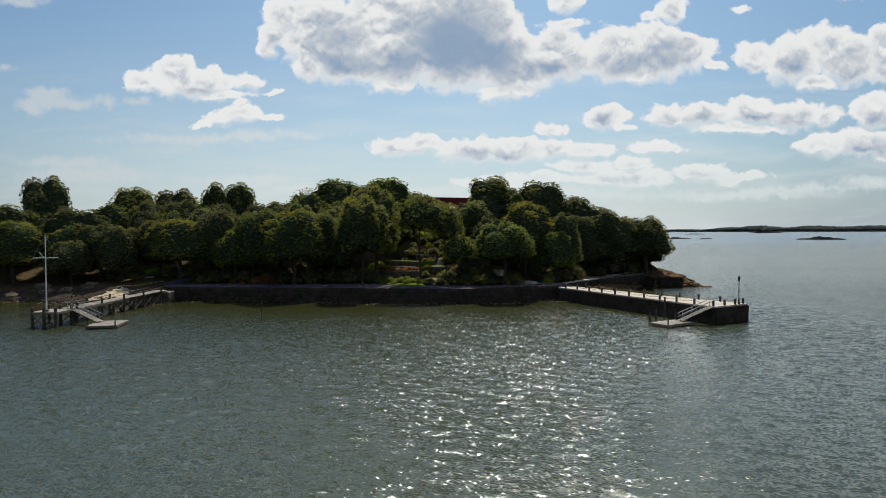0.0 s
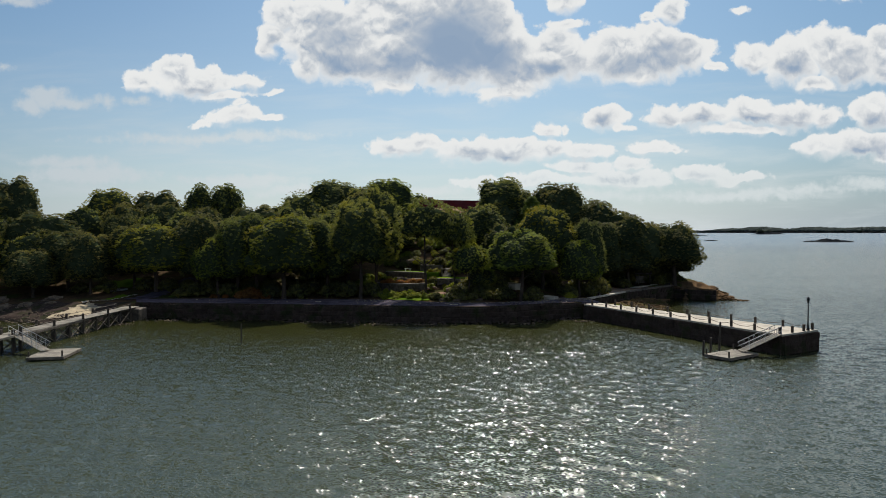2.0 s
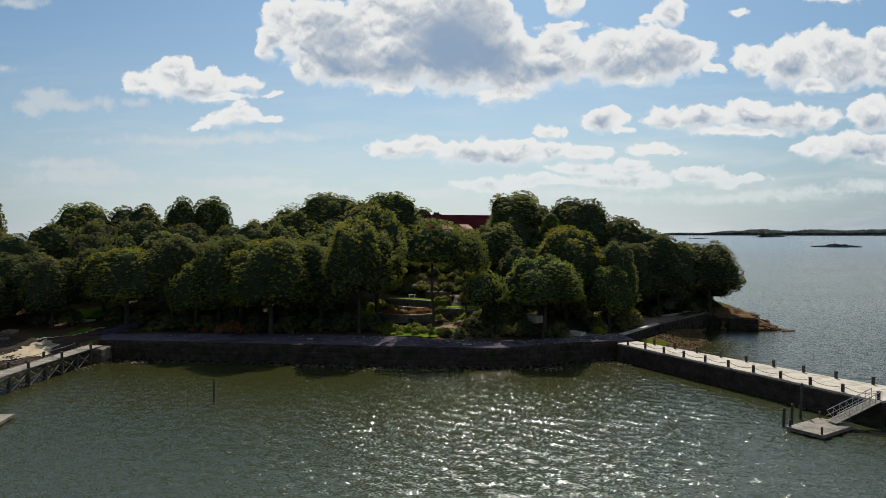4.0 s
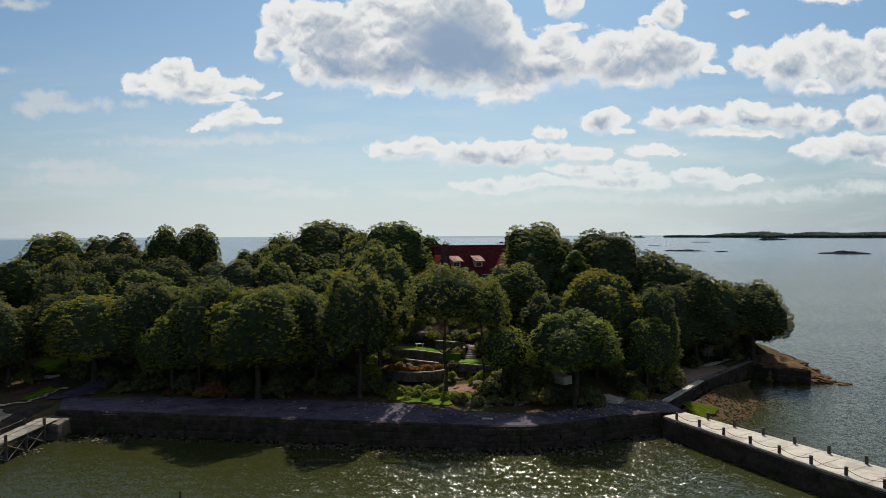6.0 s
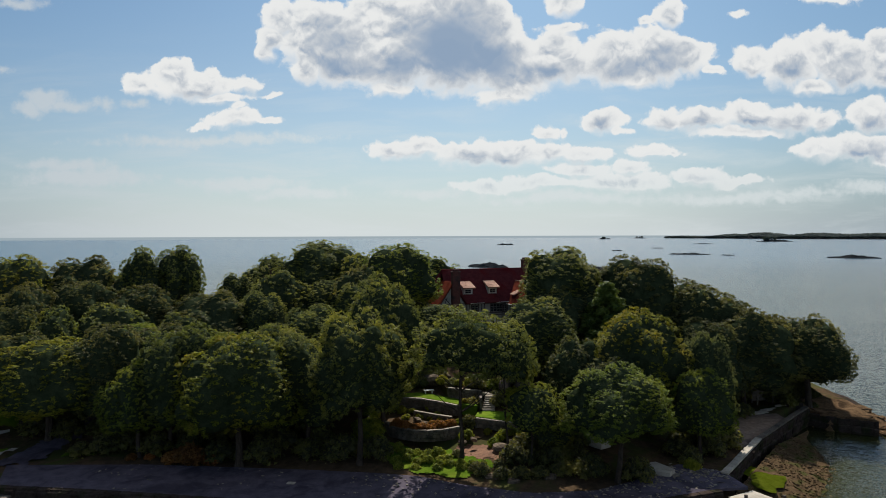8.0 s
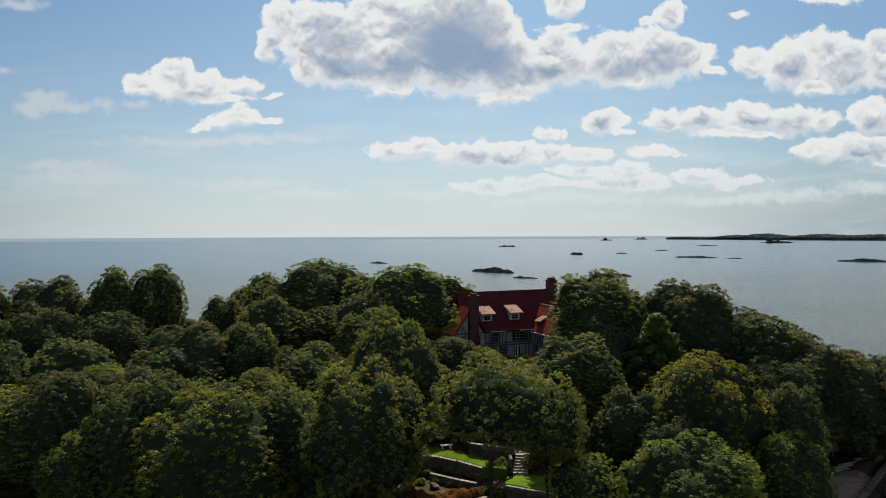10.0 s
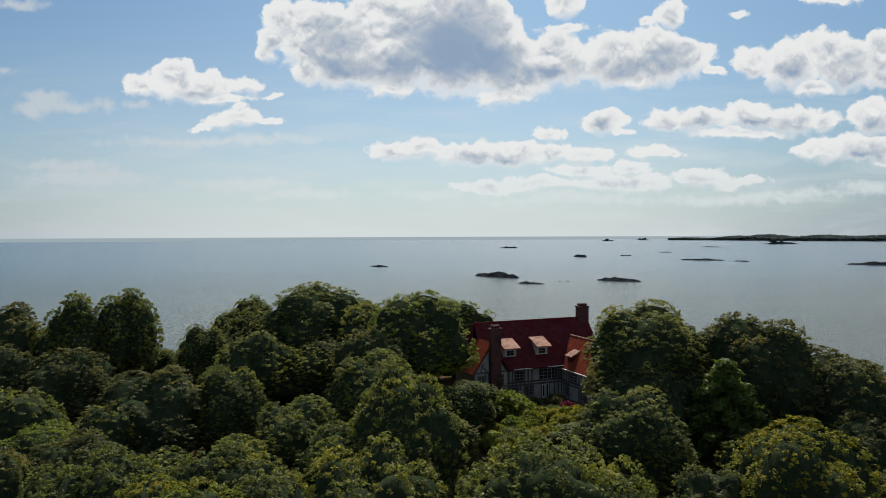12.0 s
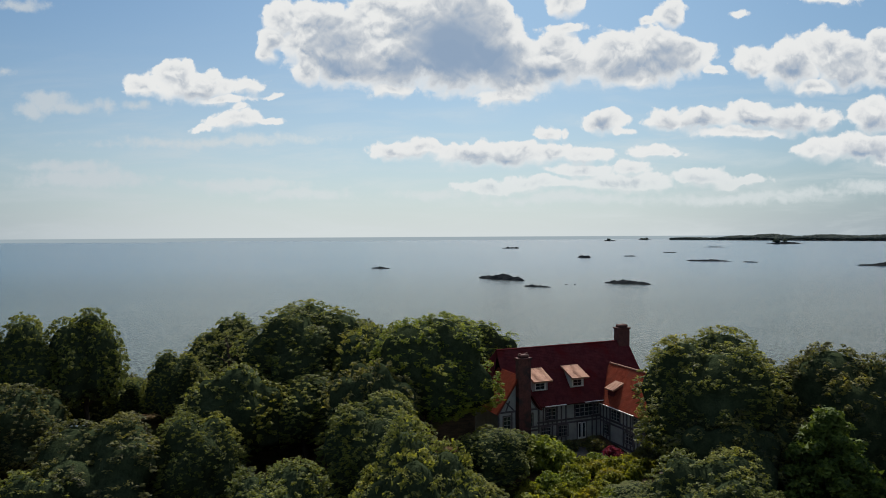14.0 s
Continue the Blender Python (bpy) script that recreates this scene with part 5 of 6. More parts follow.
def build_pier():
    pier = thing("pier", "stone pier with a pale concrete deck", "pier", kind="structure")
    outline = PIER_NEAR + PIER_FAR[::-1]
    n = len(outline)
    cx, cy = sum(p[0] for p in outline) / n, sum(p[1] for p in outline) / n
    v = [(x + (x - cx) * 0.012, y + (y - cy) * 0.012, -1.2) for x, y in outline] + [(x, y, 2.28) for x, y in outline]
    f = [tuple(range(n, 2 * n))] + [(k, (k + 1) % n, n + (k + 1) % n, n + k) for k in range(n)]
    f = [fc if k else fc for k, fc in enumerate(f)]
    part("masonry", mesh_of("masonry", v, f, WETSTONE), pier, "dark tidal masonry")
    # concrete slabs with open joints
    slabs = 15
    ln, lf = length_of(PIER_NEAR), length_of(PIER_FAR)
    for k in range(slabs):
        a, b = (k + 0.012) / slabs, (k + 0.988) / slabs
        q = [along(PIER_NEAR, ln * a * 0.9999)[0], along(PIER_NEAR, ln * b * 0.9999)[0], along(PIER_FAR, lf * b * 0.9999)[0], along(PIER_FAR, lf * a * 0.9999)[0]]
        vv = [(x, y, 2.27) for x, y in q] + [(x, y, 2.5) for x, y in q]
        part("slab", mesh_of("slab", vv, [(0, 3, 2, 1), (4, 5, 6, 7), (0, 1, 5, 4), (1, 2, 6, 5), (2, 3, 7, 6), (3, 0, 4, 7)], CONCRETE), pier)
    # facing blocks on the side towards the bay and on the head
    rng = random.Random(3)
    base = mesh_of("facing_block", [(x, y, z) for z in (-0.5, 0.5) for y in (-0.5, 0.5) for x in (-0.5, 0.5)], [(0, 2, 3, 1), (4, 5, 7, 6), (0, 1, 5, 4), (1, 3, 7, 5), (3, 2, 6, 7), (2, 0, 4, 6)], WETSTONE)
    for line in (PIER_NEAR, [PIER_NEAR[1], PIER_FAR[-1]]):
        L = length_of(line)
        for row in range(3):
            s = rng.uniform(0, 0.6)
            while s < L - 0.5:
                w = min(rng.uniform(1.1, 2.0), L - s)
                (x, y), (dx, dy) = along(line, s + w / 2)
                ang = math.degrees(math.atan2(dy, dx))
                o = 0.02 + rng.uniform(-0.02, 0.02) + (2 - row) * 0.02
                part("facing_block", base, pier, m=pose(x + dy * o, y - dx * o, 0.28 + row * 0.78, 0, 0, ang) @ Matrix.Diagonal((w - 0.03, 0.4, 0.755, 1)))
                s += w


def bollard_mesh():
    a = box_bm(0.27, 0.27, 0.78, bevel=0.03)
    b = box_bm(0.31, 0.31, 0.08, z=0.77, bevel=0.03)
    bm = merge(a, b)
    me = bpy.data.meshes.new("bollard")
    bm.to_mesh(me)
    bm.free()
    me.materials.append(DARKWOOD)
    return me


def rope(a, b, sag, r=0.03):
    pts = [Vector(a).lerp(Vector(b), k / 7) - Vector((0, 0, sag * 4 * (k / 7) * (1 - k / 7))) for k in range(8)]
    return merge(*[rod_bm(p, q, r, r, 5, False) for p, q in zip(pts, pts[1:])])


def build_bollards():
    me = bollard_mesh()
    for line, count, inset, start in ((PIER_NEAR, 11, 0.35, 0.05), (PIER_FAR, 10, -0.35, 0.10)):
        L = length_of(line)
        tops = []
        for k in range(count):
            (x, y), (dx, dy) = along(line, L * (start + (0.985 - start) * k / (count - 1)))
            x, y = x - dy * inset, y + dx * inset
            ang = math.degrees(math.atan2(dy, dx))
            thing("bollard", "square dark wooden post on the pier edge", "bollard", pose(x, y, 2.5, 0, 0, ang), "pier bollards", data=me)
            tops.append((x, y, 3.15))
        for a, b in zip(tops, tops[1:]):
            ob = part("rope", rope(a, b, 0.35), None, material=TIMBER)
            tagged(ob, "slack rope slung between pier posts", "rope", "pier ropes")
    for t in (0.36, 0.68):
        x, y = PIER_NEAR[1][0] + (PIER_FAR[-1][0] - PIER_NEAR[1][0]) * t - 0.2, PIER_NEAR[1][1] + (PIER_FAR[-1][1] - PIER_NEAR[1][1]) * t + 0.4
        thing("bollard", "square dark wooden post on the pier head", "bollard", pose(x, y, 2.5, 0, 0, 30), "pier bollards", data=me)


def build_lamp(x, y, z):
    lamp = thing("street_lamp", "black iron lamp post at the end of the pier", "lamp", pose(x, y, z) @ Matrix.Diagonal((0.95, 0.95, 1.14, 1)))
    part("base", merge(rod_bm((0, 0, 0), (0, 0, 0.25), 0.22, 0.20, 8), rod_bm((0, 0, 0.25), (0, 0, 0.75), 0.13, 0.10, 8)), lamp, material=IRON)
    part("pole", rod_bm((0, 0, 0.7), (0, 0, 3.05), 0.085, 0.06, 10), lamp, material=IRON)
    part("arm", rod_bm((-0.3, 0, 2.8), (0.3, 0, 2.8), 0.03, 0.03, 6), lamp, material=IRON)
    lantern = part("lantern", rod_bm((0, 0, 3.05), (0, 0, 3.5), 0.12, 0.2, 6), lamp, "glazed lantern", material=GLASS)
    part("cap", rod_bm((0, 0, 3.5), (0, 0, 3.78), 0.25, 0.03, 6), lantern, material=IRON)


def gangway(a, b, width, name, label):
    """A ramp with trussed rails on both sides, from a down to b."""
    a, b = Vector(a), Vector(b)
    g = thing(name, label, "gangway")
    d = (b - a).normalized()
    s = d.cross(Vector((0, 0, 1))).normalized() * width / 2
    m = Matrix.Translation((a + b) / 2) @ Matrix((d, s.normalized(), d.cross(s.normalized()) * -1)).transposed().to_4x4()
    L = (b - a).length
    part("walkway", box_bm(L, width, 0.08, bevel=0.01, m=m), g, material=DECKING)
    up = Vector((0, 0, 1.05))
    for side in (-1, 1):
        o = s * side
        part("handrail", merge(rod_bm(a + o + up, b + o + up, 0.045, 0.045, 6), rod_bm(a + o + up * 0.5, b + o + up * 0.5, 0.03, 0.03, 6)), g, "steel handrail", material=STEEL)
        n = 7
        for k in range(n):
            p, q = a.lerp(b, k / n) + o, a.lerp(b, (k + 1) / n) + o
            part("strut", merge(rod_bm(p, p + up, 0.03, 0.03, 5), rod_bm(p, q + up, 0.022, 0.022, 5)), g, material=STEEL)
    return g


def float_dock(x, y, sx, sy, turn, label):
    """A floating stage: deck boards on a frame with drums under it."""
    fd = thing("floating_dock", label, "floating dock", pose(x, y, 0, 0, 0, turn))
    part("frame", box_bm(sx, sy, 0.30, z=0.10, bevel=0.02), fd, material=TIMBER)
    n = int(sx / 0.28)
    for k in range(n):
        part("board", box_bm(sx / n - 0.03, sy, 0.05, -sx / 2 + (k + 0.5) * sx / n, 0, 0.40), fd, material=DECKING)
    for k in (-0.35, 0, 0.35):
        part("drum", rod_bm((k * sx, -sy * 0.45, 0.02), (k * sx, sy * 0.45, 0.02), 0.22, 0.22, 10), fd, material=IRON)
    for px, py in ((-0.46, -0.44), (0.46, 0.44), (-0.46, 0.44)):
        part("cleat_post", box_bm(0.16, 0.16, 0.85, px * sx, py * sy, 0.3, bevel=0.02), fd, material=DARKWOOD)
    return fd


def pile(x, y, z0, z1, r, label="dark tarred mooring post standing in the water"):
    ob = part("mooring_post", merge(rod_bm((0, 0, z0), (0, 0, z1), r, r * 0.85, 9), rod_bm((0, 0, z1), (0, 0, z1 + 0.1), r * 0.85, r * 0.4, 9)), None, material=DARKWOOD, m=pose(x, y, 0, 1.5, 1, 0))
    tagged(ob, label, "mooring post")


build_pier()
build_bollards()
build_lamp(44.65, -3.9, 2.5)
gangway((39.3, -7.0, 2.5), (34.4, -7.8, 0.55), 1.3, "gangway", "steel gangway with trussed rails down to the float")
float_dock(32.9, -8.6, 5.8, 3.4, 33, "weathered wooden float moored beside the pier")
pile(30.2, -6.9, -2, 1.7, 0.16)
pile(31.4, -6.1, -2, 1.9, 0.16)
pile(33.2, -4.4, -2, 3.6, 0.15)
pile(-29.5, 3.0, -2, 2.6, 0.12, "lone thin stake standing in the bay")


# ---------------------------------------------------------------- the timber dock
def build_dock():
    dock = thing("dock", "weathered timber dock on braced piles", "dock", kind="structure")
    line = [(-56.6, 29.0), (-57.6, -3.0)]
    L, w = length_of(line), 2.6
    n = 80
    board = mesh_of("board", [(x, y, z) for z in (0, 0.06) for y in (-w / 2, w / 2) for x in (-0.19, 0.19)], [(0, 2, 3, 1), (4, 5, 7, 6), (0, 1, 5, 4), (1, 3, 7, 5), (3, 2, 6, 7), (2, 0, 4, 6)], DECKING)
    rng = random.Random(4)
    for k in range(n):
        (x, y), (dx, dy) = along(line, L * (k + 0.5) / n)
        part("board", board, dock, m=pose(x + rng.uniform(-0.04, 0.04), y, 2.2 + rng.uniform(-0.01, 0.01), 0, 0, math.degrees(math.atan2(dy, dx))))
    for side in (-1, 1):
        part("girder", box_bm(0.2, L, 0.3, -57.1 + side * 1.1, 13.0, 1.88, m=None), dock, material=TIMBER)
    for k in range(9):
        y = 26.0 - k * 3.55
        x = -56.7 - 0.031 * (29 - y)
        for side in (-1, 1):
            top = 3.1 if k % 2 == 0 else 2.2
            part("pile", rod_bm((x + side * 1.25, y, -1.5), (x + side * 1.25, y, top), 0.2, 0.18, 8), dock, material=DARKWOOD)
        part("brace", merge(rod_bm((x - 1.2, y, 0.1), (x + 1.2, y, 1.8), 0.07, 0.07, 5), rod_bm((x + 1.2, y, 0.1), (x - 1.2, y, 1.8), 0.07, 0.07, 5)), dock, material=TIMBER)
        if k < 8:
            for side in (-1, 1):
                part("brace", merge(rod_bm((x + side * 1.3, y, 0.1), (x + side * 1.3, y - 3.5, 1.8), 0.06, 0.06, 5), rod_bm((x + side * 1.3, y - 3.5, 0.1), (x + side * 1.3, y, 1.8), 0.06, 0.06, 5)), dock, material=TIMBER)
                part("rail", rod_bm((x + side * 1.25, y, 2.95), (x + side * 1.25, y - 3.55, 2.95), 0.04, 0.04, 5), dock, material=TIMBER)
    # the head
    part("platform", box_bm(4.0, 4.6, 0.3, -58.4, -5.4, 1.95, bevel=0.03), dock, material=DECKING)
    for px in (-60.2, -58.5, -56.8):
        for py in (-7.5, -3.3):
            part("pile", rod_bm((px, py, -1.5), (px, py, 2.9), 0.26, 0.22, 9), dock, material=DARKWOOD)
    for px in (-60.2, -58.5):
        part("brace", merge(rod_bm((px, -7.6, 0.1), (px + 1.7, -7.6, 1.9), 0.09, 0.09, 5), rod_bm((px + 1.7, -7.6, 0.1), (px, -7.6, 1.9), 0.09, 0.09, 5)), dock, material=TIMBER)
    abut = box_bm(4.2, 5.0, 2.6, -56.6, 29.5, -0.6, bevel=0.15)
    part("abutment", abut, dock, "rough stone abutment", material=STONE)


def build_flagpole():
    f = thing("flagpole", "tall white flagpole with a yardarm on the dock head", "flagpole", pose(-58.5, -6.8, 2.25))
    part("pole", rod_bm((0, 0, 0), (0, 0, 11.6), 0.11, 0.05, 10), f, material=WHITEPAINT)
    part("yardarm", rod_bm((-1.7, -0.3, 7.9), (1.7, 0.3, 7.9), 0.05, 0.05, 7), f, material=WHITEPAINT)
    part("gaff", rod_bm((0, 0, 7.8), (-0.9, -0.1, 8.8), 0.035, 0.03, 6), f, material=WHITEPAINT)
    part("stay", merge(rod_bm((-1.7, -0.3, 7.9), (0, 0, 11.2), 0.012, 0.012, 4), rod_bm((1.7, 0.3, 7.9), (0, 0, 11.2), 0.012, 0.012, 4)), f, material=STEEL)
    part("foot", box_bm(0.5, 0.5, 0.3, bevel=0.04), f, material=TIMBER)


build_dock()
build_flagpole()
gangway((-57.2, -2.6, 2.3), (-51.3, -5.6, 0.55), 1.2, "gangway", "grey gangway sloping down to the floating stage")
float_dock(-49.8, -6.3, 6.0, 4.2, 100, "grey wooden float at the foot of the gangway")


# ---------------------------------------------------------------- coping and blocks of the walls
def stone_mesh(name, seed, material):
    rng = random.Random(seed)
    v = [(x * (0.5 - rng.uniform(0, 0.05)), y * (0.5 - rng.uniform(0, 0.08)), z * (0.5 - rng.uniform(0, 0.05))) for z in (-1, 1) for y in (-1, 1) for x in (-1, 1)]
    bm = bmesh.new()
    vs = [bm.verts.new(p) for p in v]
    for f in ((0, 2, 3, 1), (4, 5, 7, 6), (0, 1, 5, 4), (1, 3, 7, 5), (3, 2, 6, 7), (2, 0, 4, 6)):
        bm.faces.new([vs[i] for i in f])
    bmesh.ops.bevel(bm, geom=bm.edges[:], offset=0.09, segments=1, affect="EDGES")
    me = bpy.data.meshes.new(name)
    bm.to_mesh(me)
    bm.free()
    me.materials.append(material)
    return me


def face_wall(wall, line, rows, z0, h, lean, wmin, wmax, material, coping, cop_w, cop_z, skip=0.0):
    blocks = [stone_mesh("stone", 200 + k, material) for k in range(6)]
    caps = [stone_mesh("coping_stone", 220 + k, coping) for k in range(4)]
    rng = random.Random(int(z0 * 10) + rows)
    L = length_of(line)
    for row in range(rows):
        s = rng.uniform(0, 0.8)
        while s < L - 0.4:
            w = min(rng.uniform(wmin, wmax), L - s)
            (x, y), (dx, dy) = along(line, s + w / 2)
            o = lean * (1 - (row + 0.5) / max(rows, 1)) - 0.08 + rng.uniform(-0.12, 0.14)
            tilt, hh = rng.uniform(-5, 5), h * rng.uniform(0.86, 1.12)
            part("stone", rng.choice(blocks), wall, m=pose(x + dy * o, y - dx * o, z0 + (row + 0.5) * h + rng.uniform(-0.06, 0.06), 6 + tilt, tilt * 0.6, math.degrees(math.atan2(dy, dx)) + tilt) @ Matrix.Diagonal((w * 1.04, 0.55, hh, 1)))
            s += w
    s = 0.0
    while s < L - 0.5:
        w = min(rng.uniform(1.0, 1.7), L - s)
        (x, y), (dx, dy) = along(line, s + w / 2)
        part("coping_stone", rng.choice(caps), wall, m=pose(x - dy * (cop_w / 2 - 0.12), y + dx * (cop_w / 2 - 0.12), cop_z, rng.uniform(-1, 1), rng.uniform(-1, 1), math.degrees(math.atan2(dy, dx))) @ Matrix.Diagonal((w, cop_w, 0.3, 1)))
        s += w


face_wall(sea_wall, SEAWALL, 3, 0.1, 0.8, 0.55, 0.9, 1.6, WETSTONE, WETSTONE, 0.8, 2.58)
face_wall(point_wall, POINT_FACE, 2, 0.1, 1.0, 0.45, 0.8, 1.7, WETSTONE, POINT_ROCK, 1.1, 2.2)
face_wall(quay_wall, QUAY[1:], 2, 0.6, 1.0, 0.25, 1.0, 1.8, WETSTONE, STONE, 0.8, 2.82)
face_wall(quay_wall, QUAY[:2], 2, 0.6, 1.0, 0.25, 1.0, 1.8, WETSTONE, CONCRETE, 0.9, 2.84)

# ---------------------------------------------------------------- shrubs and the terraced garden
def shrub_model(name, seed, R, H, material, label, count=1200, size=0.14, n=14, r0=0.35, r1=0.6):
    rng = np.random.default_rng(seed)
    lobes = []
    for k in range(n):
        a, h = k * 2.4, (k + 0.5) / n
        rho = R * math.sqrt(max(0.0, 1 - h * h)) * 0.72
        r = (r0 + (r1 - r0) * rng.random()) * R * 0.75
        lobes.append((rho * math.cos(a) * (0.8 + 0.4 * rng.random()), rho * math.sin(a) * (0.8 + 0.4 * rng.random()), H * (0.25 + 0.6 * h), r))
    s = thing(name, label, "shrub", pose(0, 0, -300))
    part("leaves", crown_mesh(seed, lobes, count, size, material, 0.7), s)
    part("stem", merge(*[rod_bm((0, 0, -0.2), (0.3 * R * math.cos(a), 0.3 * R * math.sin(a), H * 0.6), 0.05, 0.02, 5) for a in (0, 2.1, 4.2)]), s, material=BARK)
    return s


SHRUBS = {
    "green": shrub_model("shrub", 301, 1.2, 1.4, LEAF_FRESH, "bright green rounded leafy shrub"),
    "dark": shrub_model("shrub", 302, 1.3, 1.6, LEAF_DARK, "dark green shrub under the trees"),
    "rust": shrub_model("shrub", 303, 0.9, 0.9, LEAF_RUST, "rust-orange flowering garden shrub", 1300, 0.10),
    "red": shrub_model("shrub", 304, 1.1, 1.7, LEAF_RED, "crimson-leaved shrub before the house"),
    "yellow": shrub_model("shrub", 305, 1.2, 1.3, LEAF_GOLD, "yellow-green shrub in the garden"),
    "pale": shrub_model("shrub", 306, 1.2, 1.3, LEAF_PALE, "grey-green shrub in the garden"),
}


BEDS = []


def within(outline, x, y):
    hit = False
    for (x0, y0), (x1, y1) in zip(outline, outline[1:] + outline[:1]):
        if (y0 > y) != (y1 > y) and x < x0 + (y - y0) * (x1 - x0) / (y1 - y0):
            hit = not hit
    return hit


def surface_z(x, y):
    """The height of the ground, or of a raised bed on it."""
    return max([ground(x, y)] + [z for outline, z in BEDS if within(outline, x, y)])


def patch(name, outline, lift, material, label, category, step=0.3):
    """A thin layer that follows the ground inside an outline."""
    xs, ys = [p[0] for p in outline], [p[1] for p in outline]
    nx, ny = int((max(xs) - min(xs)) / step) + 2, int((max(ys) - min(ys)) / step) + 2
    keep, verts, faces = {}, [], []

    def vert(i, j):
        if (i, j) not in keep:
            x, y = min(xs) + i * step, min(ys) + j * step
            keep[(i, j)] = len(verts)
            verts.append((x + 0.3 * hash_noise(x, y, 0.9, 2.0), y + 0.3 * hash_noise(x, y, 0.9, 7.0), ground(x, y) + lift + 0.05 * hash_noise(x, y, 1.1)))
        return keep[(i, j)]

    for i in range(nx):
        for j in range(ny):
            px, py = min(xs) + (i + 0.5) * step, min(ys) + (j + 0.5) * step
            if within(outline, px + 0.9 * hash_noise(px, py, 0.8, 4.0), py + 0.9 * hash_noise(px, py, 0.8, 9.0)):
                faces.append((vert(i, j), vert(i + 1, j), vert(i + 1, j + 1), vert(i, j + 1)))
    return thing(name, label, category, kind="structure", data=mesh_of(name, verts, faces, material, smooth=True))


def shrubs(kind, rows):
    rng = random.Random(len(rows) + len(kind))
    for x, y, s in rows:
        h = s * rng.uniform(0.8, 1.2)
        copy_thing(SHRUBS[kind], pose(x, y, surface_z(x, y) - 0.05, 0, 0, rng.uniform(0, 360)) @ Matrix.Diagonal((s, s, h, 1)))


def terrace_wall(line, top, height, label, thick=0.5, rows=2):
    """A dry stone retaining wall of separate stones under a pale coping."""
    w = thing("garden_wall", label, "wall")
    fill = wall_mesh(line, top - height, top - 0.12, thick)
    part("core", fill, w)
    blocks = [stone_mesh("stone", 400 + k, STONE) for k in range(4)]
    caps = [stone_mesh("coping_stone", 410 + k, FLAG) for k in range(3)]
    rng = random.Random(int(top * 100))
    L = length_of(line)
    h = (height - 0.12) / rows
    for row in range(rows):
        s = 0.0
        while s < L - 0.15:
            q = min(rng.uniform(0.45, 0.9), L - s)
            (x, y), (dx, dy) = along(line, s + q / 2)
            o = 0.02 + rng.uniform(-0.03, 0.04)
            part("stone", rng.choice(blocks), w, m=pose(x + dy * o, y - dx * o, top - height + (row + 0.5) * h, 0, 0, math.degrees(math.atan2(dy, dx))) @ Matrix.Diagonal((q, 0.3, h, 1)))
            s += q
    s = 0.0
    while s < L - 0.15:
        q = min(rng.uniform(0.6, 1.1), L - s)
        (x, y), (dx, dy) = along(line, s + q / 2)
        part("coping_stone", rng.choice(caps), w, m=pose(x - dy * thick * 0.35, y + dx * thick * 0.35, top - 0.04, 0, 0, math.degrees(math.atan2(dy, dx))) @ Matrix.Diagonal((q, thick, 0.13, 1)))
        s += q


def wall_mesh(line, z0, z1, thick):
    n = max(2, int(length_of(line) / 0.7))
    L = length_of(line)
    v, f = [], []
    for k in range(n + 1):
        (x, y), (dx, dy) = along(line, L * k / n * 0.9999)
        v += [(x, y, z0), (x, y, z1), (x - dy * thick, y + dx * thick, z1), (x - dy * thick, y + dx * thick, z0)]
    for k in range(n):
        a, b = 4 * k, 4 * k + 4
        f += [(a + e, a + (e + 1) % 4, b + (e + 1) % 4, b + e) for e in range(4)]
    f += [(3, 2, 1, 0), (4 * n, 4 * n + 1, 4 * n + 2, 4 * n + 3)]
    return mesh_of("core", v, f, STONE)


def bed(name, outline, z, material, label, category, thick=0.5):
    """A level bed or lawn with an edge."""
    BEDS.append((outline, z))
    n = len(outline)
    v = [(x, y, z + 0.03 * hash_noise(x, y, 1.0)) for x, y in outline] + [(x, y, z - thick) for x, y in outline]
    f = [tuple(range(n)), *[(k, k + n, (k + 1) % n + n, (k + 1) % n) for k in range(n)]]
    return thing(name, label, category, kind="structure", data=mesh_of(name, v, f, material))


RIM = [(-15.2, 48.4), (-14.4, 46.6), (-12.9, 45.2), (-11.0, 44.3), (-9.0, 44.1), (-7.0, 44.6), (-5.0, 45.9)]
terrace_wall(RIM, 4.9, 1.5, "curved dry stone wall holding a flower bed", rows=3)
bed("flower_bed", RIM + [(-4.8, 48.0), (-8.5, 49.6), (-11.3, 51.4), (-14.8, 50.6)], 4.72, SOIL, "raised bed of dark soil behind the curved wall", "flower bed", 1.2)
terrace_wall([(-14.0, 54.2), (-10.7, 53.6), (-8.0, 51.8), (-5.4, 49.6)], 6.75, 1.5, "stone retaining wall below the upper lawn", rows=3)
terrace_wall([(-11.4, 51.2), (-8.4, 49.2), (-6.2, 48.0)], 5.6, 0.8, "low stone wall in the garden")
bed("lawn", [(-13.9, 54.7), (-10.6, 54.1), (-7.8, 52.3), (-5.0, 49.9), (-2.6, 49.2), (-2.8, 50.4), (-6.2, 54.0), (-9.5, 56.6), (-13.2, 58.4)], 6.78, GRASS, "bright green upper lawn", "lawn", 1.4)
terrace_wall([(-3.0, 46.9), (-0.5, 45.6), (2.3, 44.2)], 5.75, 1.3, "stone wall below the lower lawn", rows=2)
bed("lawn", [(-3.0, 47.3), (-0.5, 46.0), (2.4, 44.7), (3.4, 47.5), (1.6, 49.4), (-1.0, 50.4), (-2.6, 49.4)], 5.85, GRASS, "bright green lower lawn", "lawn", 1.4)
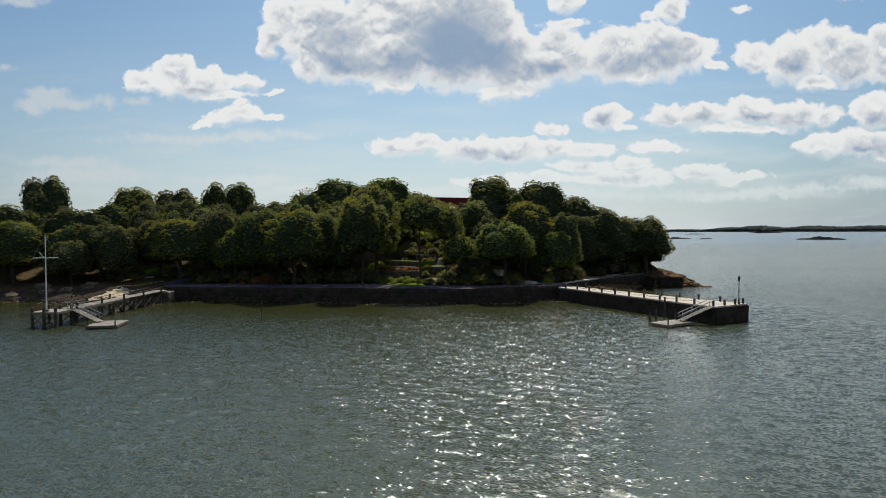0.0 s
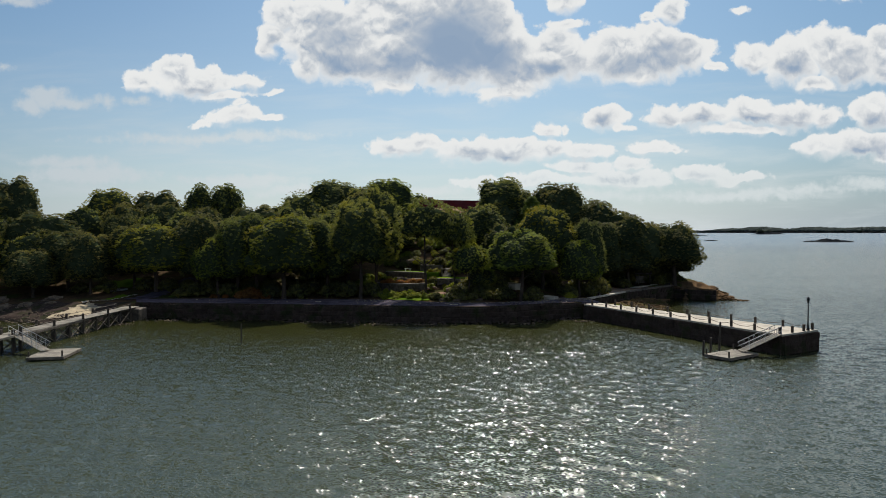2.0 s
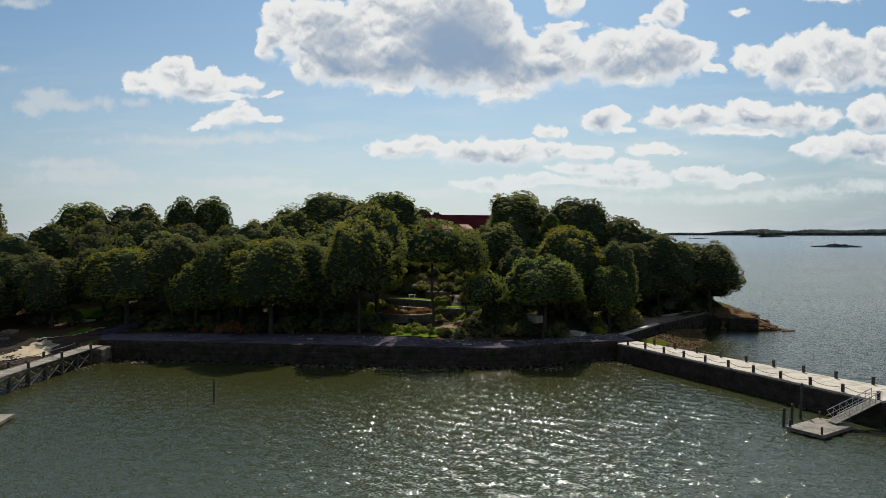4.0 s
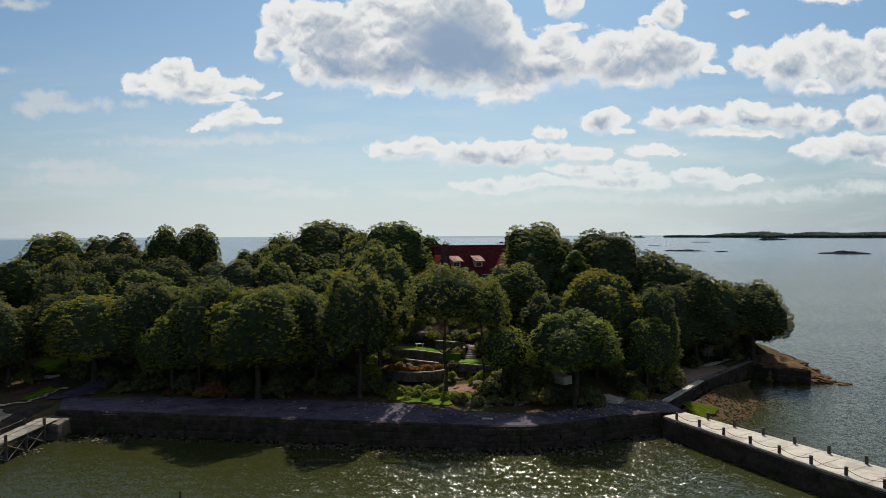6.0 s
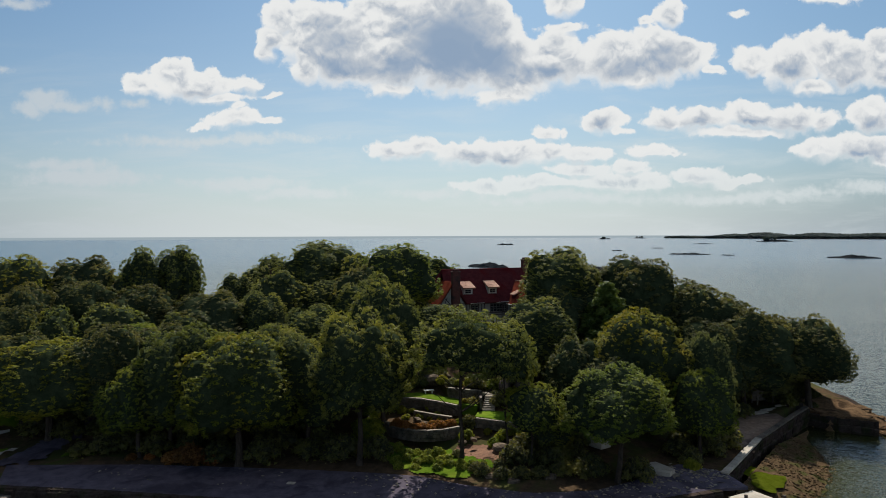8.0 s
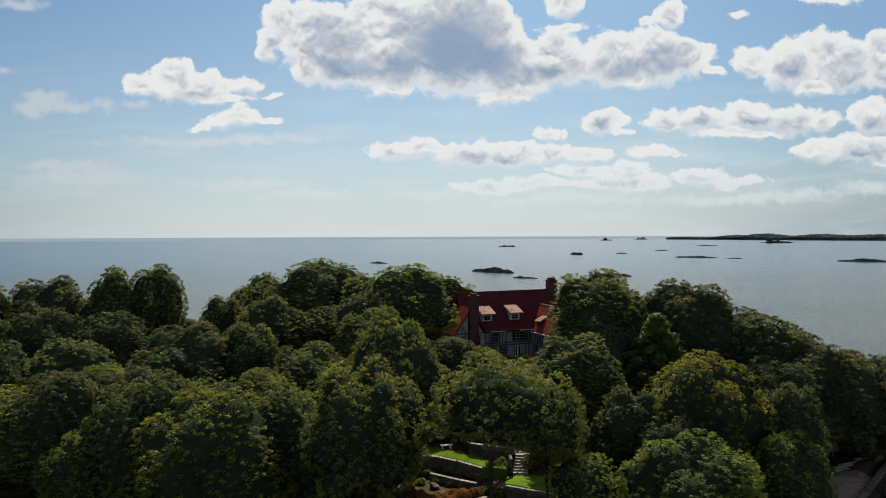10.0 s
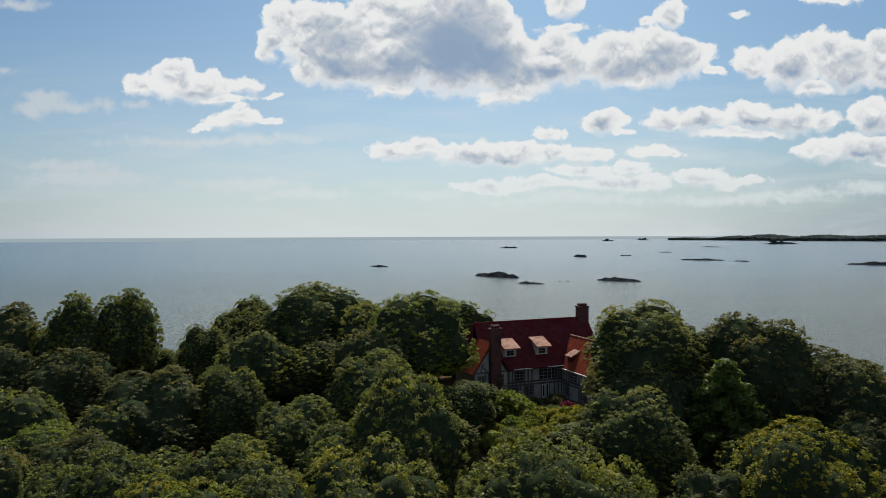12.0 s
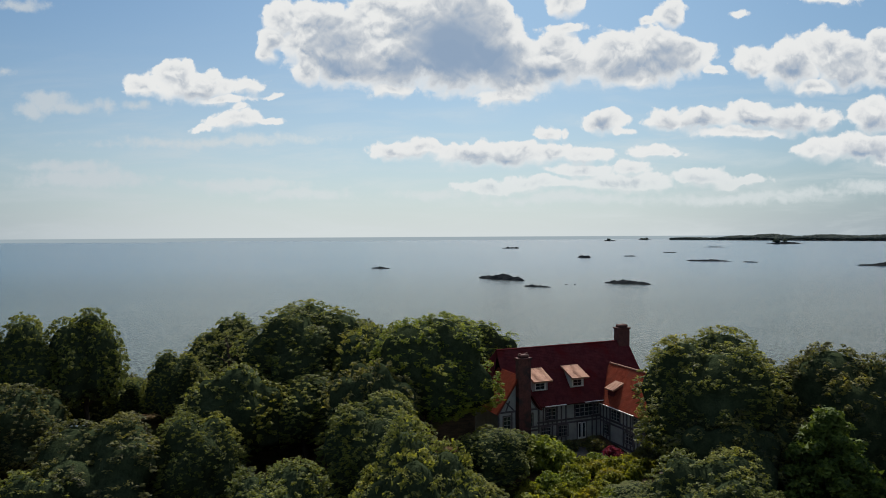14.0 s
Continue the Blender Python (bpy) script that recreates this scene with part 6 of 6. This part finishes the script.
terrace_wall([(-6.6, 54.2), (-4.0, 53.0), (-1.9, 52.2)], 8.15, 1.5, "tall stone wall above the upper lawn", rows=3)
bed("flower_bed", [(-6.8, 54.6), (-4.0, 53.4), (-1.9, 52.6), (-1.6, 55.0), (-4.0, 58.0), (-8.0, 59.5)], 8.05, SOIL, "planted bed above the tall wall", "flower bed", 1.2)
patch("mulch_bank", [(-5.6, 43.4), (-2.2, 43.6), (0.2, 42.4), (2.4, 40.4), (1.6, 36.6), (-1.0, 37.6), (-3.6, 38.4), (-6.0, 40.6)], 0.05, MULCH, "reddish bark mulch on the bank", "mulch")
patch("groundcover", [(-15.0, 42.6), (-13.6, 38.0), (-10.4, 35.2), (-5.4, 33.0), (-1.0, 36.4), (-5.8, 40.4), (-6.4, 43.0), (-10.2, 42.6), (-13.4, 44.2)], 0.14, GRASS, "bright green groundcover on the bank above the drive", "groundcover")
patch("groundcover", [(-16.0, 52.0), (-13.6, 60.0), (-6.0, 62.0), (4.0, 60.0), (6.0, 52.0), (4.0, 44.0), (1.0, 43.4), (-4.0, 44.6), (-5.0, 48.0), (-10.0, 52.0)], 0.10, SOIL, "dark planted soil between the garden walls", "soil")
bed("path", [(9.4, 43.8), (10.4, 40.9), (12.0, 38.8), (13.4, 39.8), (12.0, 42.6), (10.6, 44.6)], 5.2, CONCRETE, "pale sunlit flagstones between the trees", "path", 1.2)
bed("path", [(16.0, 36.2), (16.6, 33.8), (18.4, 33.0), (19.4, 34.2), (18.0, 36.8)], 3.2, CONCRETE, "pale flagstones beside the drive", "path", 0.6)


def garden_steps():
    st = thing("garden_steps", "stone steps climbing between the garden walls", "steps")
    for k in range(7):
        x, y, z = -1.0 + 0.10 * k, 50.1 + 0.42 * k, 5.9 + 0.2 * k
        part("step", box_bm(1.7, 0.7, 0.32, x, y + 0.15, z - 0.12, bevel=0.03), st, material=FLAG)
    part("cheek_wall", box_bm(0.35, 3.4, 1.6, -2.0, 51.8, 6.0, bevel=0.05), st, material=STONE)
    part("landing", box_bm(2.2, 1.6, 0.3, -0.6, 53.9, 7.1, bevel=0.03), st, material=FLAG)


garden_steps()
bench = thing("garden_bench", "white stone bench on the upper lawn", "bench", pose(-9.4, 56.4, 6.8, 0, 0, 12))
part("seat", box_bm(1.5, 0.45, 0.1, 0, 0, 0.42, bevel=0.02), bench, material=WHITEPAINT)
for sx in (-0.5, 0.5):
    part("leg", box_bm(0.14, 0.38, 0.42, sx, 0, 0, bevel=0.01), bench, material=WHITEPAINT)

boulders([(-1.7, 33.6, 2.6, 0.9), (2.4, 34.0, 2.7, 1.0), (0.6, 32.2, 2.6, 0.7), (4.8, 33.0, 2.7, 0.8), (-0.2, 39.8, 4.1, 0.9), (1.7, 41.0, 4.3, 0.9), (-4.9, 41.8, 4.1, 0.5), (-3.4, 42.4, 4.2, 0.45)], ROCKS, "grey boulder at the foot of the garden", "garden boulders")
boulders([(-8.9, 58.8, 8.3, 1.5), (-10.6, 59.6, 8.5, 1.2), (1.8, 55.0, 8.4, 1.2), (4.4, 54.2, 8.3, 1.4), (-7.0, 60.0, 8.6, 1.1), (-10.0, 46.8, 4.9, 0.7), (-10.8, 48.8, 5.0, 0.6)], ROCKS, "pale boulder among the garden shrubs", "garden boulders")
shrubs("rust", [(-13.9 + 0.78 * k, 46.9 - 1.9 * math.sin(math.pi * (k + 0.6) / 11) + 0.25 * (k % 2), 0.62 + 0.16 * (k % 3)) for k in range(11)])
shrubs("rust", [(-13.6, 48.6, 0.7), (-8.6, 46.6, 0.8), (-7.6, 47.2, 0.7), (-6.6, 46.6, 0.8), (-40.2, 39.0, 1.7), (-38.4, 39.2, 2.3), (-37.0, 39.0, 1.9), (-35.6, 38.6, 1.2), (-43.8, 40.4, 0.8), (-46.0, 40.2, 0.8)])
shrubs("green", [(-14.2 + 1.25 * k, 41.2 - 0.45 * k + 0.9 * (k % 2), 0.62 + 0.08 * (k % 3)) for k in range(7)] + [(-13.0 + 1.3 * k, 38.4 - 0.45 * k + 0.7 * (k % 2), 0.6) for k in range(8)] + [(-10.6, 36.4, 0.55), (-8.0, 36.0, 0.6), (-5.2, 36.4, 0.6), (-2.6, 36.2, 0.5), (-0.9, 41.8, 0.7), (0.3, 43.2, 0.8), (-4.2, 44.6, 0.8)])
shrubs("dark", [(-3.8, 47.4, 0.9), (-3.4, 35.0, 0.7), (-5.6, 39.4, 0.6), (-0.6, 35.6, 0.7), (6.5, 33.5, 1.2), (9.0, 33.0, 1.3), (5.0, 37.0, 1.3), (8.0, 38.0, 1.4), (-17.0, 40.5, 1.3), (-20.5, 39.5, 1.3), (-24.0, 40.5, 1.4), (-50.0, 42.0, 1.4), (-53.0, 41.8, 1.2), (-47.0, 43.6, 1.4), (0.6, 51.4, 1.0)])
shrubs("green", [(-16.5, 46.0, 1.1), (-17.6, 44.4, 1.2), (-16.9, 48.2, 1.1), (-18.2, 46.6, 1.3), (-15.9, 43.0, 1.0), (-15.0, 52.6, 1.0), (-17.2, 50.6, 1.2)])
shrubs("yellow", [(-12.4, 50.2, 0.55), (-10.4, 50.6, 0.6), (-13.2, 52.8, 0.7), (-8.2, 50.9, 0.6), (-6.8, 49.2, 0.5), (-11.6, 52.6, 0.6), (-5.2, 47.2, 0.6), (-9.4, 53.0, 0.5), (1.6, 44.0, 0.6), (-1.4, 45.4, 0.5)])
shrubs("dark", [(-0.6, 33.0, 0.8), (1.4, 33.2, 0.9), (3.8, 33.4, 0.9), (2.4, 36.0, 0.9), (-2.8, 34.2, 0.8)])
shrubs("pale", [(-10.8, 58.2, 1.0), (-12.4, 59.6, 1.1), (-6.0, 56.0, 0.8)])
shrubs("yellow", [(-3.4, 55.0, 0.8), (-5.0, 55.6, 0.7), (-2.2, 56.6, 0.9), (-7.4, 57.2, 0.8), (3.6, 51.5, 1.2), (2.6, 53.6, 1.0), (-4.4, 50.6, 0.5), (-9.0, 49.6, 0.5), (-7.6, 48.8, 0.5)])
_rng = random.Random(21)
_extra = {"yellow": [], "green": [], "pale": [], "dark": []}
for _k in range(64):                                     # planting of the upper garden
    _x, _y = _rng.uniform(-14, 6), _rng.uniform(50.5, 64)
    if not any(within(o, _x, _y) and m == "lawn" for o, m in ((BEDS[k][0], "lawn") for k in (1, 2))) and math.hypot(_x + 0.8, _y - 52) > 2.0 and not (-14 < _x < -3 and _y < 57.5):
        _extra[_rng.choice(["yellow", "green", "pale", "dark", "dark"])].append((_x, _y, _rng.uniform(0.55, 1.15)))
for _kind, _rows in _extra.items():
    shrubs(_kind, _rows)
shrubs("dark", [(49.5 + 0.9 * k, 64.4 + 0.5 * (k % 3), 0.4 + 0.1 * (k % 2)) for k in range(4)] + [(47.0, 62.5, 1.1), (48.6, 61.8, 1.2), (38.0, 58.0, 1.2), (36.0, 60.0, 1.4), (30.5, 52.0, 1.3), (27.5, 46.0, 1.2), (22.6, 37.6, 1.1)])
shrubs("green", [(-15.6, 41.4, 0.9), (-14.6, 39.4, 0.75), (-12.6, 36.9, 0.6), (-11.6, 39.8, 0.7), (-9.6, 38.6, 0.65), (-7.6, 38.0, 0.6), (-16.4, 44.0, 1.2), (22.0, 36.0, 0.8), (27.0, 41.8, 0.8)])
for _x, _y, _t, _r, _kind in TREES_FRONT:                 # undergrowth at the feet of the front trees
    if _y < 50 and _kind != "thin" and not -16 < _x < 2:
        shrubs("dark", [(_x + _rng.uniform(1.6, 2.8), _y + _rng.uniform(0.4, 1.8), _rng.uniform(1.2, 1.8)), (_x - _rng.uniform(1.6, 2.8), _y + _rng.uniform(0.4, 1.8), _rng.uniform(1.2, 1.8))])
shrubs("dark", [(51.0 + 1.2 * (k % 4), 67.0 + 2.0 * (k // 4) + 0.6 * (k % 2), 0.5 + 0.15 * (k % 3)) for k in range(8)] + [(33.0 + 2.1 * k, 63.5 + 1.1 * k % 3 + 0.45 * k, 1.5 + 0.3 * (k % 3)) for k in range(10)] + [(38.0 + 2.3 * k, 70.0 + 1.3 * (k % 2), 1.9 + 0.2 * (k % 3)) for k in range(7)])
# before the house
shrubs("yellow", [(-2.6, 68.2, 1.4), (-0.8, 66.8, 1.3), (-4.4, 67.0, 1.3), (0.8, 68.6, 1.2), (-5.6, 69.2, 1.3)])
shrubs("green", [(-3.6, 70.0, 1.3), (-1.6, 69.6, 1.2), (-6.2, 67.0, 1.4), (1.4, 66.2, 1.3), (-2.8, 65.2, 1.3)])
shrubs("red", [(4.9, 79.6, 1.1), (5.5, 80.0, 0.8)])
shrubs("green", [(-3.6, 76.6, 2.3), (-5.8, 77.6, 1.9), (-2.0, 75.6, 1.7), (2.6, 77.8, 1.2), (-8.4, 80.4, 1.6), (13.0, 73.4, 1.2)])
shrubs("yellow", [(0.6, 74.8, 1.1), (1.8, 73.4, 1.2), (3.6, 73.6, 1.3), (5.4, 75.4, 1.2), (7.0, 74.6, 1.1), (-0.4, 73.0, 1.2), (4.6, 71.6, 1.4), (2.4, 71.0, 1.3), (-1.2, 71.0, 1.3)])
shrubs("dark", [(3.6, 83.4, 1.0), (-1.6, 82.6, 1.1), (0.6, 83.0, 1.0), (-4.2, 80.4, 1.3), (-6.4, 80.6, 1.5), (8.4, 79.6, 1.1), (9.8, 77.4, 1.4), (11.6, 75.8, 1.5)])
boulders([(1.0, 76.6, 12.7, 1.3), (6.0, 72.4, 12.4, 1.0)], ROCKS, "flat grey rock in the house garden", "garden boulders")
patch("terrace", [(-1.0, 82.0), (4.4, 84.2), (6.8, 79.0), (9.5, 76.0), (12.0, 72.5), (9.0, 72.0), (5.0, 77.4), (0.0, 79.0)], 0.25, STONE, "grey flagged terrace before the house", "terrace")

# the western lawn and drive
patch("sand_patch", [(-70.2, 25.8), (-66.5, 25.2), (-63.2, 27.6), (-63.6, 32.4), (-66.6, 33.2), (-68.4, 30.0)], 0.10, SAND, "warm sunlit sand above the timber dock", "sand")
patch("lawn", [(-75.0, 50.0), (-64.0, 50.4), (-63.0, 55.6), (-68.0, 57.2), (-74.0, 56.4)], 0.18, GRASS, "sunlit lawn among the western trees", "lawn")
patch("lawn", [(-66.4, 37.4), (-64.2, 37.4), (-63.2, 43.2), (-65.6, 44.4)], 0.18, GRASS, "sunlit green lawn beside the western drive", "lawn")
patch("kerb", [(-67.8, 33.2), (-64.1, 36.3), (-62.8, 43.4), (-62.3, 43.3), (-63.6, 35.9), (-67.4, 32.7)], 0.30, CONCRETE, "pale stone kerb beside the lawn", "kerb", 0.25)
patch("lawn", [(-55.5, 41.0), (-50.5, 41.6), (-50.0, 43.4), (-55.0, 43.0)], 0.18, GRASS, "strip of sunlit grass beside the drive", "lawn")
patch("drive", [(-62.4, 37.6), (-58.0, 37.9), (-56.0, 46.0), (-54.0, 54.0), (-57.0, 54.6), (-60.0, 46.5)], 0.22, ASPHALT, "grey asphalt drive climbing into the trees", "drive")


def covered_boat():
    b = thing("covered_boat", "small boat under a pale grey tarpaulin", "boat", pose(-68.4, 48.6, 2.8, 0, 0, 25) @ Matrix.Diagonal((0.72, 0.72, 0.8, 1)))
    v, f = [], []
    n = 9
    for i in range(n):
        t = i / (n - 1)
        w = 0.95 * math.sin(math.pi * (0.12 + 0.8 * t)) ** 0.6
        for j in range(7):
            q = j / 6 * 2 - 1
            v.append((-2.3 + 4.6 * t, q * w, 0.35 + (0.95 + 0.15 * math.sin(7 * t)) * (1 - q * q) ** 0.7 * (0.8 + 0.2 * math.sin(3 * t))))
    for i in range(n - 1):
        for j in range(6):
            a = i * 7 + j
            f.append((a, a + 7, a + 8, a + 1))
    part("tarpaulin", mesh_of("tarpaulin", v, f, PLASTER, smooth=True), b, "pale tarpaulin")
    hull = [(-2.3, -0.4, 0.4), (2.3, -0.25, 0.4), (2.3, 0.25, 0.4), (-2.3, 0.4, 0.4), (-2.0, -0.2, 0), (1.8, -0.1, 0), (1.8, 0.1, 0), (-2.0, 0.2, 0)]
    part("hull", mesh_of("hull", hull, [(0, 1, 2, 3), (7, 6, 5, 4), (0, 4, 5, 1), (1, 5, 6, 2), (2, 6, 7, 3), (3, 7, 4, 0)], STEEL), b)


covered_boat()


def boathouse_gate():
    """The small open shelter by the court."""
    s = thing("garden_shelter", "small grey timber shelter under the trees", "shelter", pose(44.2, 65.0, 2.9, 0, 0, 12))
    for x in (-1.4, 1.4):
        for y in (-0.7, 0.7):
            part("post", box_bm(0.2, 0.2, 2.4, x, y, 0, bevel=0.02), s, material=TIMBER)
    part("roof", box_bm(3.6, 2.2, 0.18, 0, 0, 2.4, bevel=0.03), s, material=TIMBER)
    part("back_panel", box_bm(2.6, 0.08, 1.6, 0, 0.7, 0.3), s, material=TIMBER)


boathouse_gate()
# steps and slabs of the court
for x, y, w, t in ((41.5, 60.2, 3.6, 20), (42.6, 61.2, 4.0, 22), (43.8, 62.1, 3.4, 24), (46.8, 63.5, 3.0, 15)):
    part_slab = thing("stone_slab", "long pale stone slab lying in the court", "stone", pose(x, y, ground(x, y) - 0.05, 0, 0, t), "court slabs", data=stone_mesh("stone_slab", int(x), CONCRETE))
    part_slab.scale = (w, 0.5, 0.5)
# two pale slabs in the drive
for x, y, w in ((0.1, 26.3, 1.5), (-24.3, 31.8, 1.0)):
    mark = thing("paving_slab", "pale stone slab set in the drive", "slab", pose(x, y, 2.66, 0, 0, -8), data=stone_mesh("paving_slab", int(w * 10), CONCRETE))
    mark.scale = (w, 0.7, 0.12)
def drive_litter():
    """Pale chips in drifts along the drive and by the pier, for sun flecks as well as stones and dry leaves."""
    rng = random.Random(17)
    spots = []
    for x0, x1, n, size in ((-48, -40, 26, 0.16), (-34, -26, 22, 0.16), (-18, -4, 110, 0.17), (-4, 8, 60, 0.16), (8, 16, 90, 0.18), (15, 25, 260, 0.24)):
        for _ in range(n):
            x = rng.uniform(x0, x1)
            front, back = interp(SEAWALL, x) + 1.2, interp(ROAD_BACK, x) - 0.2
            if x > 20:
                back = 35.5
            y = front + (back - front) * (rng.random() ** 1.6 if rng.random() < 0.4 else rng.uniform(0.5, 1.0))
            spots.append((x, y, 2.70 + 0.08 * (y - front) / max(1.0, back - front), size * rng.uniform(0.4, 1.3)))
    scatter_stones("drive_litter", "pale chips for sun flecks, stones and dry leaves on the drive", spots, CHIPS, FLAG)


# flat pale chips; their light tone also stands in for flecks of sun
CHIPS = [rock_mesh("chip", 180 + k, FLAG, sub=1, squash=0.16) for k in range(4)]
drive_litter()
for model in list(SHRUBS.values()):
    for ob in (*model.children_recursive, model):
        bpy.data.objects.remove(ob)

# ---------------------------------------------------------------- far islets and the coast
def islet(x0, y0, x1, y1, height, wood=0, name="islet", label="low dark rocky islet far out in the sea"):
    """A rocky islet from one end to the other; wood: number of tree clumps on it."""
    h = height * 1.3
    a, b = Vector((x0, y0, 0)), Vector((x1, y1, 0))
    L = (b - a).length
    d = (b - a).normalized()
    s = Vector((-d.y, d.x, 0))
    n, m = 26, 6
    verts, faces = [], []
    for i in range(n + 1):
        t = i / n
        env = math.sin(math.pi * t) ** 0.6
        for j in range(m + 1):
            q = j / m * 2 - 1
            p = a + d * (L * t) + s * (q * L * 0.16 * env)
            k = noise.noise(Vector((p.x * 0.9 / L * 8, p.y * 0.9 / L * 8, L))) * 0.7 + noise.noise(Vector((p.x / L * 22, p.y / L * 22, L))) * 0.4
            z = h * env * (1 - q * q) * (0.75 + k) - 0.15
            verts.append((p.x, p.y, z))
    for i in range(n):
        for j in range(m):
            c = i * (m + 1) + j
            faces.append((c, c + m + 1, c + m + 2, c + 1))
    isl = thing(name, label, "island")
    part("rock", mesh_of("rock", verts, faces, ISLET_ROCK), isl)
    if wood:
        rng = random.Random(int(L))
        lobes = []
        for k in range(wood):
            t = 0.2 + 0.6 * rng.random()
            p = a + d * (L * t)
            r = L * 0.05 * rng.uniform(0.7, 1.3)
            lobes.append((p.x, p.y + rng.uniform(-1, 1) * L * 0.05, h * 0.8 + r * 0.8, r))
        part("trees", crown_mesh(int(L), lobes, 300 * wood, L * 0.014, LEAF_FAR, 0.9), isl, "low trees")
    return isl


islet(17, 589, 52, 548, 3.6)
islet(44, 491, 63, 479, 1.3)
islet(110, 522, 140, 500, 2.2)
islet(-97, 770, -73, 754, 1.6)
islet(320, 932, 374, 903, 2.4)
islet(377, 884, 390, 864, 1.2)
islet(462, 775, 510, 742, 3.0)
islet(203, 1090, 218, 1058, 4.0)
islet(290, 1132, 309, 1127, 1.8)
islet(145, 1830, 192, 1818, 4.2)
islet(76, 505, 79, 504, 0.4)
islet(83, 505, 85, 504, 0.5)
islet(1120, 2365, 1235, 2320, 6.0, 5, label="small islet with a clump of dark trees")
islet(845, 3615, 910, 3580, 6.0, 7, label="small wooded islet near the horizon")
islet(1195, 4180, 1270, 4134, 5.0, 8, label="small wooded islet near the horizon")
islet(420, 1330, 445, 1320, 1.5)
islet(700, 1850, 760, 1840, 2.0)

COAST = [(1380, 4130), (1510, 3910), (1665, 3530), (1830, 3200), (2000, 3010), (2300, 2750), (2945, 2430), (3840, 2110)]


def build_coast():
    n = 90
    L = length_of(COAST)
    verts, faces = [], []
    for k in range(n + 1):
        (x, y), (dx, dy) = along(COAST, L * k / n * 0.9999)
        tip = smooth_step(0, 0.12, k / n)
        for off, z in ((0, -0.3), (12, 2.0), (60, 6.0 * tip + 1), (260, 9 * tip + 1), (600, 4)):
            verts.append((x - dy * off * (0.3 + 0.7 * tip), y + dx * off * (0.3 + 0.7 * tip), z))
    for k in range(n):
        for j in range(4):
            a = k * 5 + j
            faces.append((a, a + 5, a + 6, a + 1))
    thing("coast", "low wooded mainland coast across the water", "coast", kind="structure", data=mesh_of("coast", verts, faces, ISLET_ROCK, smooth=True))
    rng = random.Random(12)
    vs, fs, c = [], [], 0
    for k in range(6500):
        s = rng.random() ** 1.1 * L * 0.995
        (x, y), (dx, dy) = along(COAST, s)
        tip = smooth_step(0, 0.15, s / L)
        off = rng.uniform(4, 24 + 200 * tip)
        r = rng.uniform(3.0, 7.0)
        h = (15 + 17 * (0.5 + hash_noise(s, 0, 0.006)) + rng.uniform(-3, 3)) * (0.55 + 0.45 * tip) * (0.6 + 0.5 * min(off / 120, 1))
        v = ICO1[0] * (1 + 0.35 * (np.random.default_rng(k).random((len(ICO1[0]), 1)) - 0.5)) * np.array([r * 1.2, r * 1.2, max(r, h * 0.34)]) + (x - dy * off, y + dx * off, h * 0.62 + 1.5)
        vs.append(v)
        fs.append(ICO1[1] + c)
        c += len(v)
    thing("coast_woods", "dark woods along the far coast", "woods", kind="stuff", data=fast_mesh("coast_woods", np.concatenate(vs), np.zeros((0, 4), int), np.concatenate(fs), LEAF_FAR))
    for k in range(26):
        s = (0.12 + 0.8 * (k + rng.random()) / 26) * L
        (x, y), (dx, dy) = along(COAST, s)
        off = rng.uniform(10, 40)
        w, h = rng.uniform(9, 18), rng.uniform(5, 8)
        house_far = thing("far_house", "pale house among trees on the far coast", "house", pose(x - dy * off, y + dx * off, 2.0, 0, 0, rng.uniform(0, 90)), "far houses")
        part("wall", box_bm(w, 9, h), house_far, material=STONE)
        bm = bmesh.new()
        v = [bm.verts.new(p) for p in ((-w / 2, -5, h), (w / 2, -5, h), (w / 2, 5, h), (-w / 2, 5, h), (-w / 2, 0, h + 3.5), (w / 2, 0, h + 3.5))]
        for f in ((0, 1, 5, 4), (2, 3, 4, 5), (1, 2, 5), (3, 0, 4), (3, 2, 1, 0)):
            bm.faces.new([v[i] for i in f])
        part("roof", bm, house_far, material=ASPHALT)


build_coast()
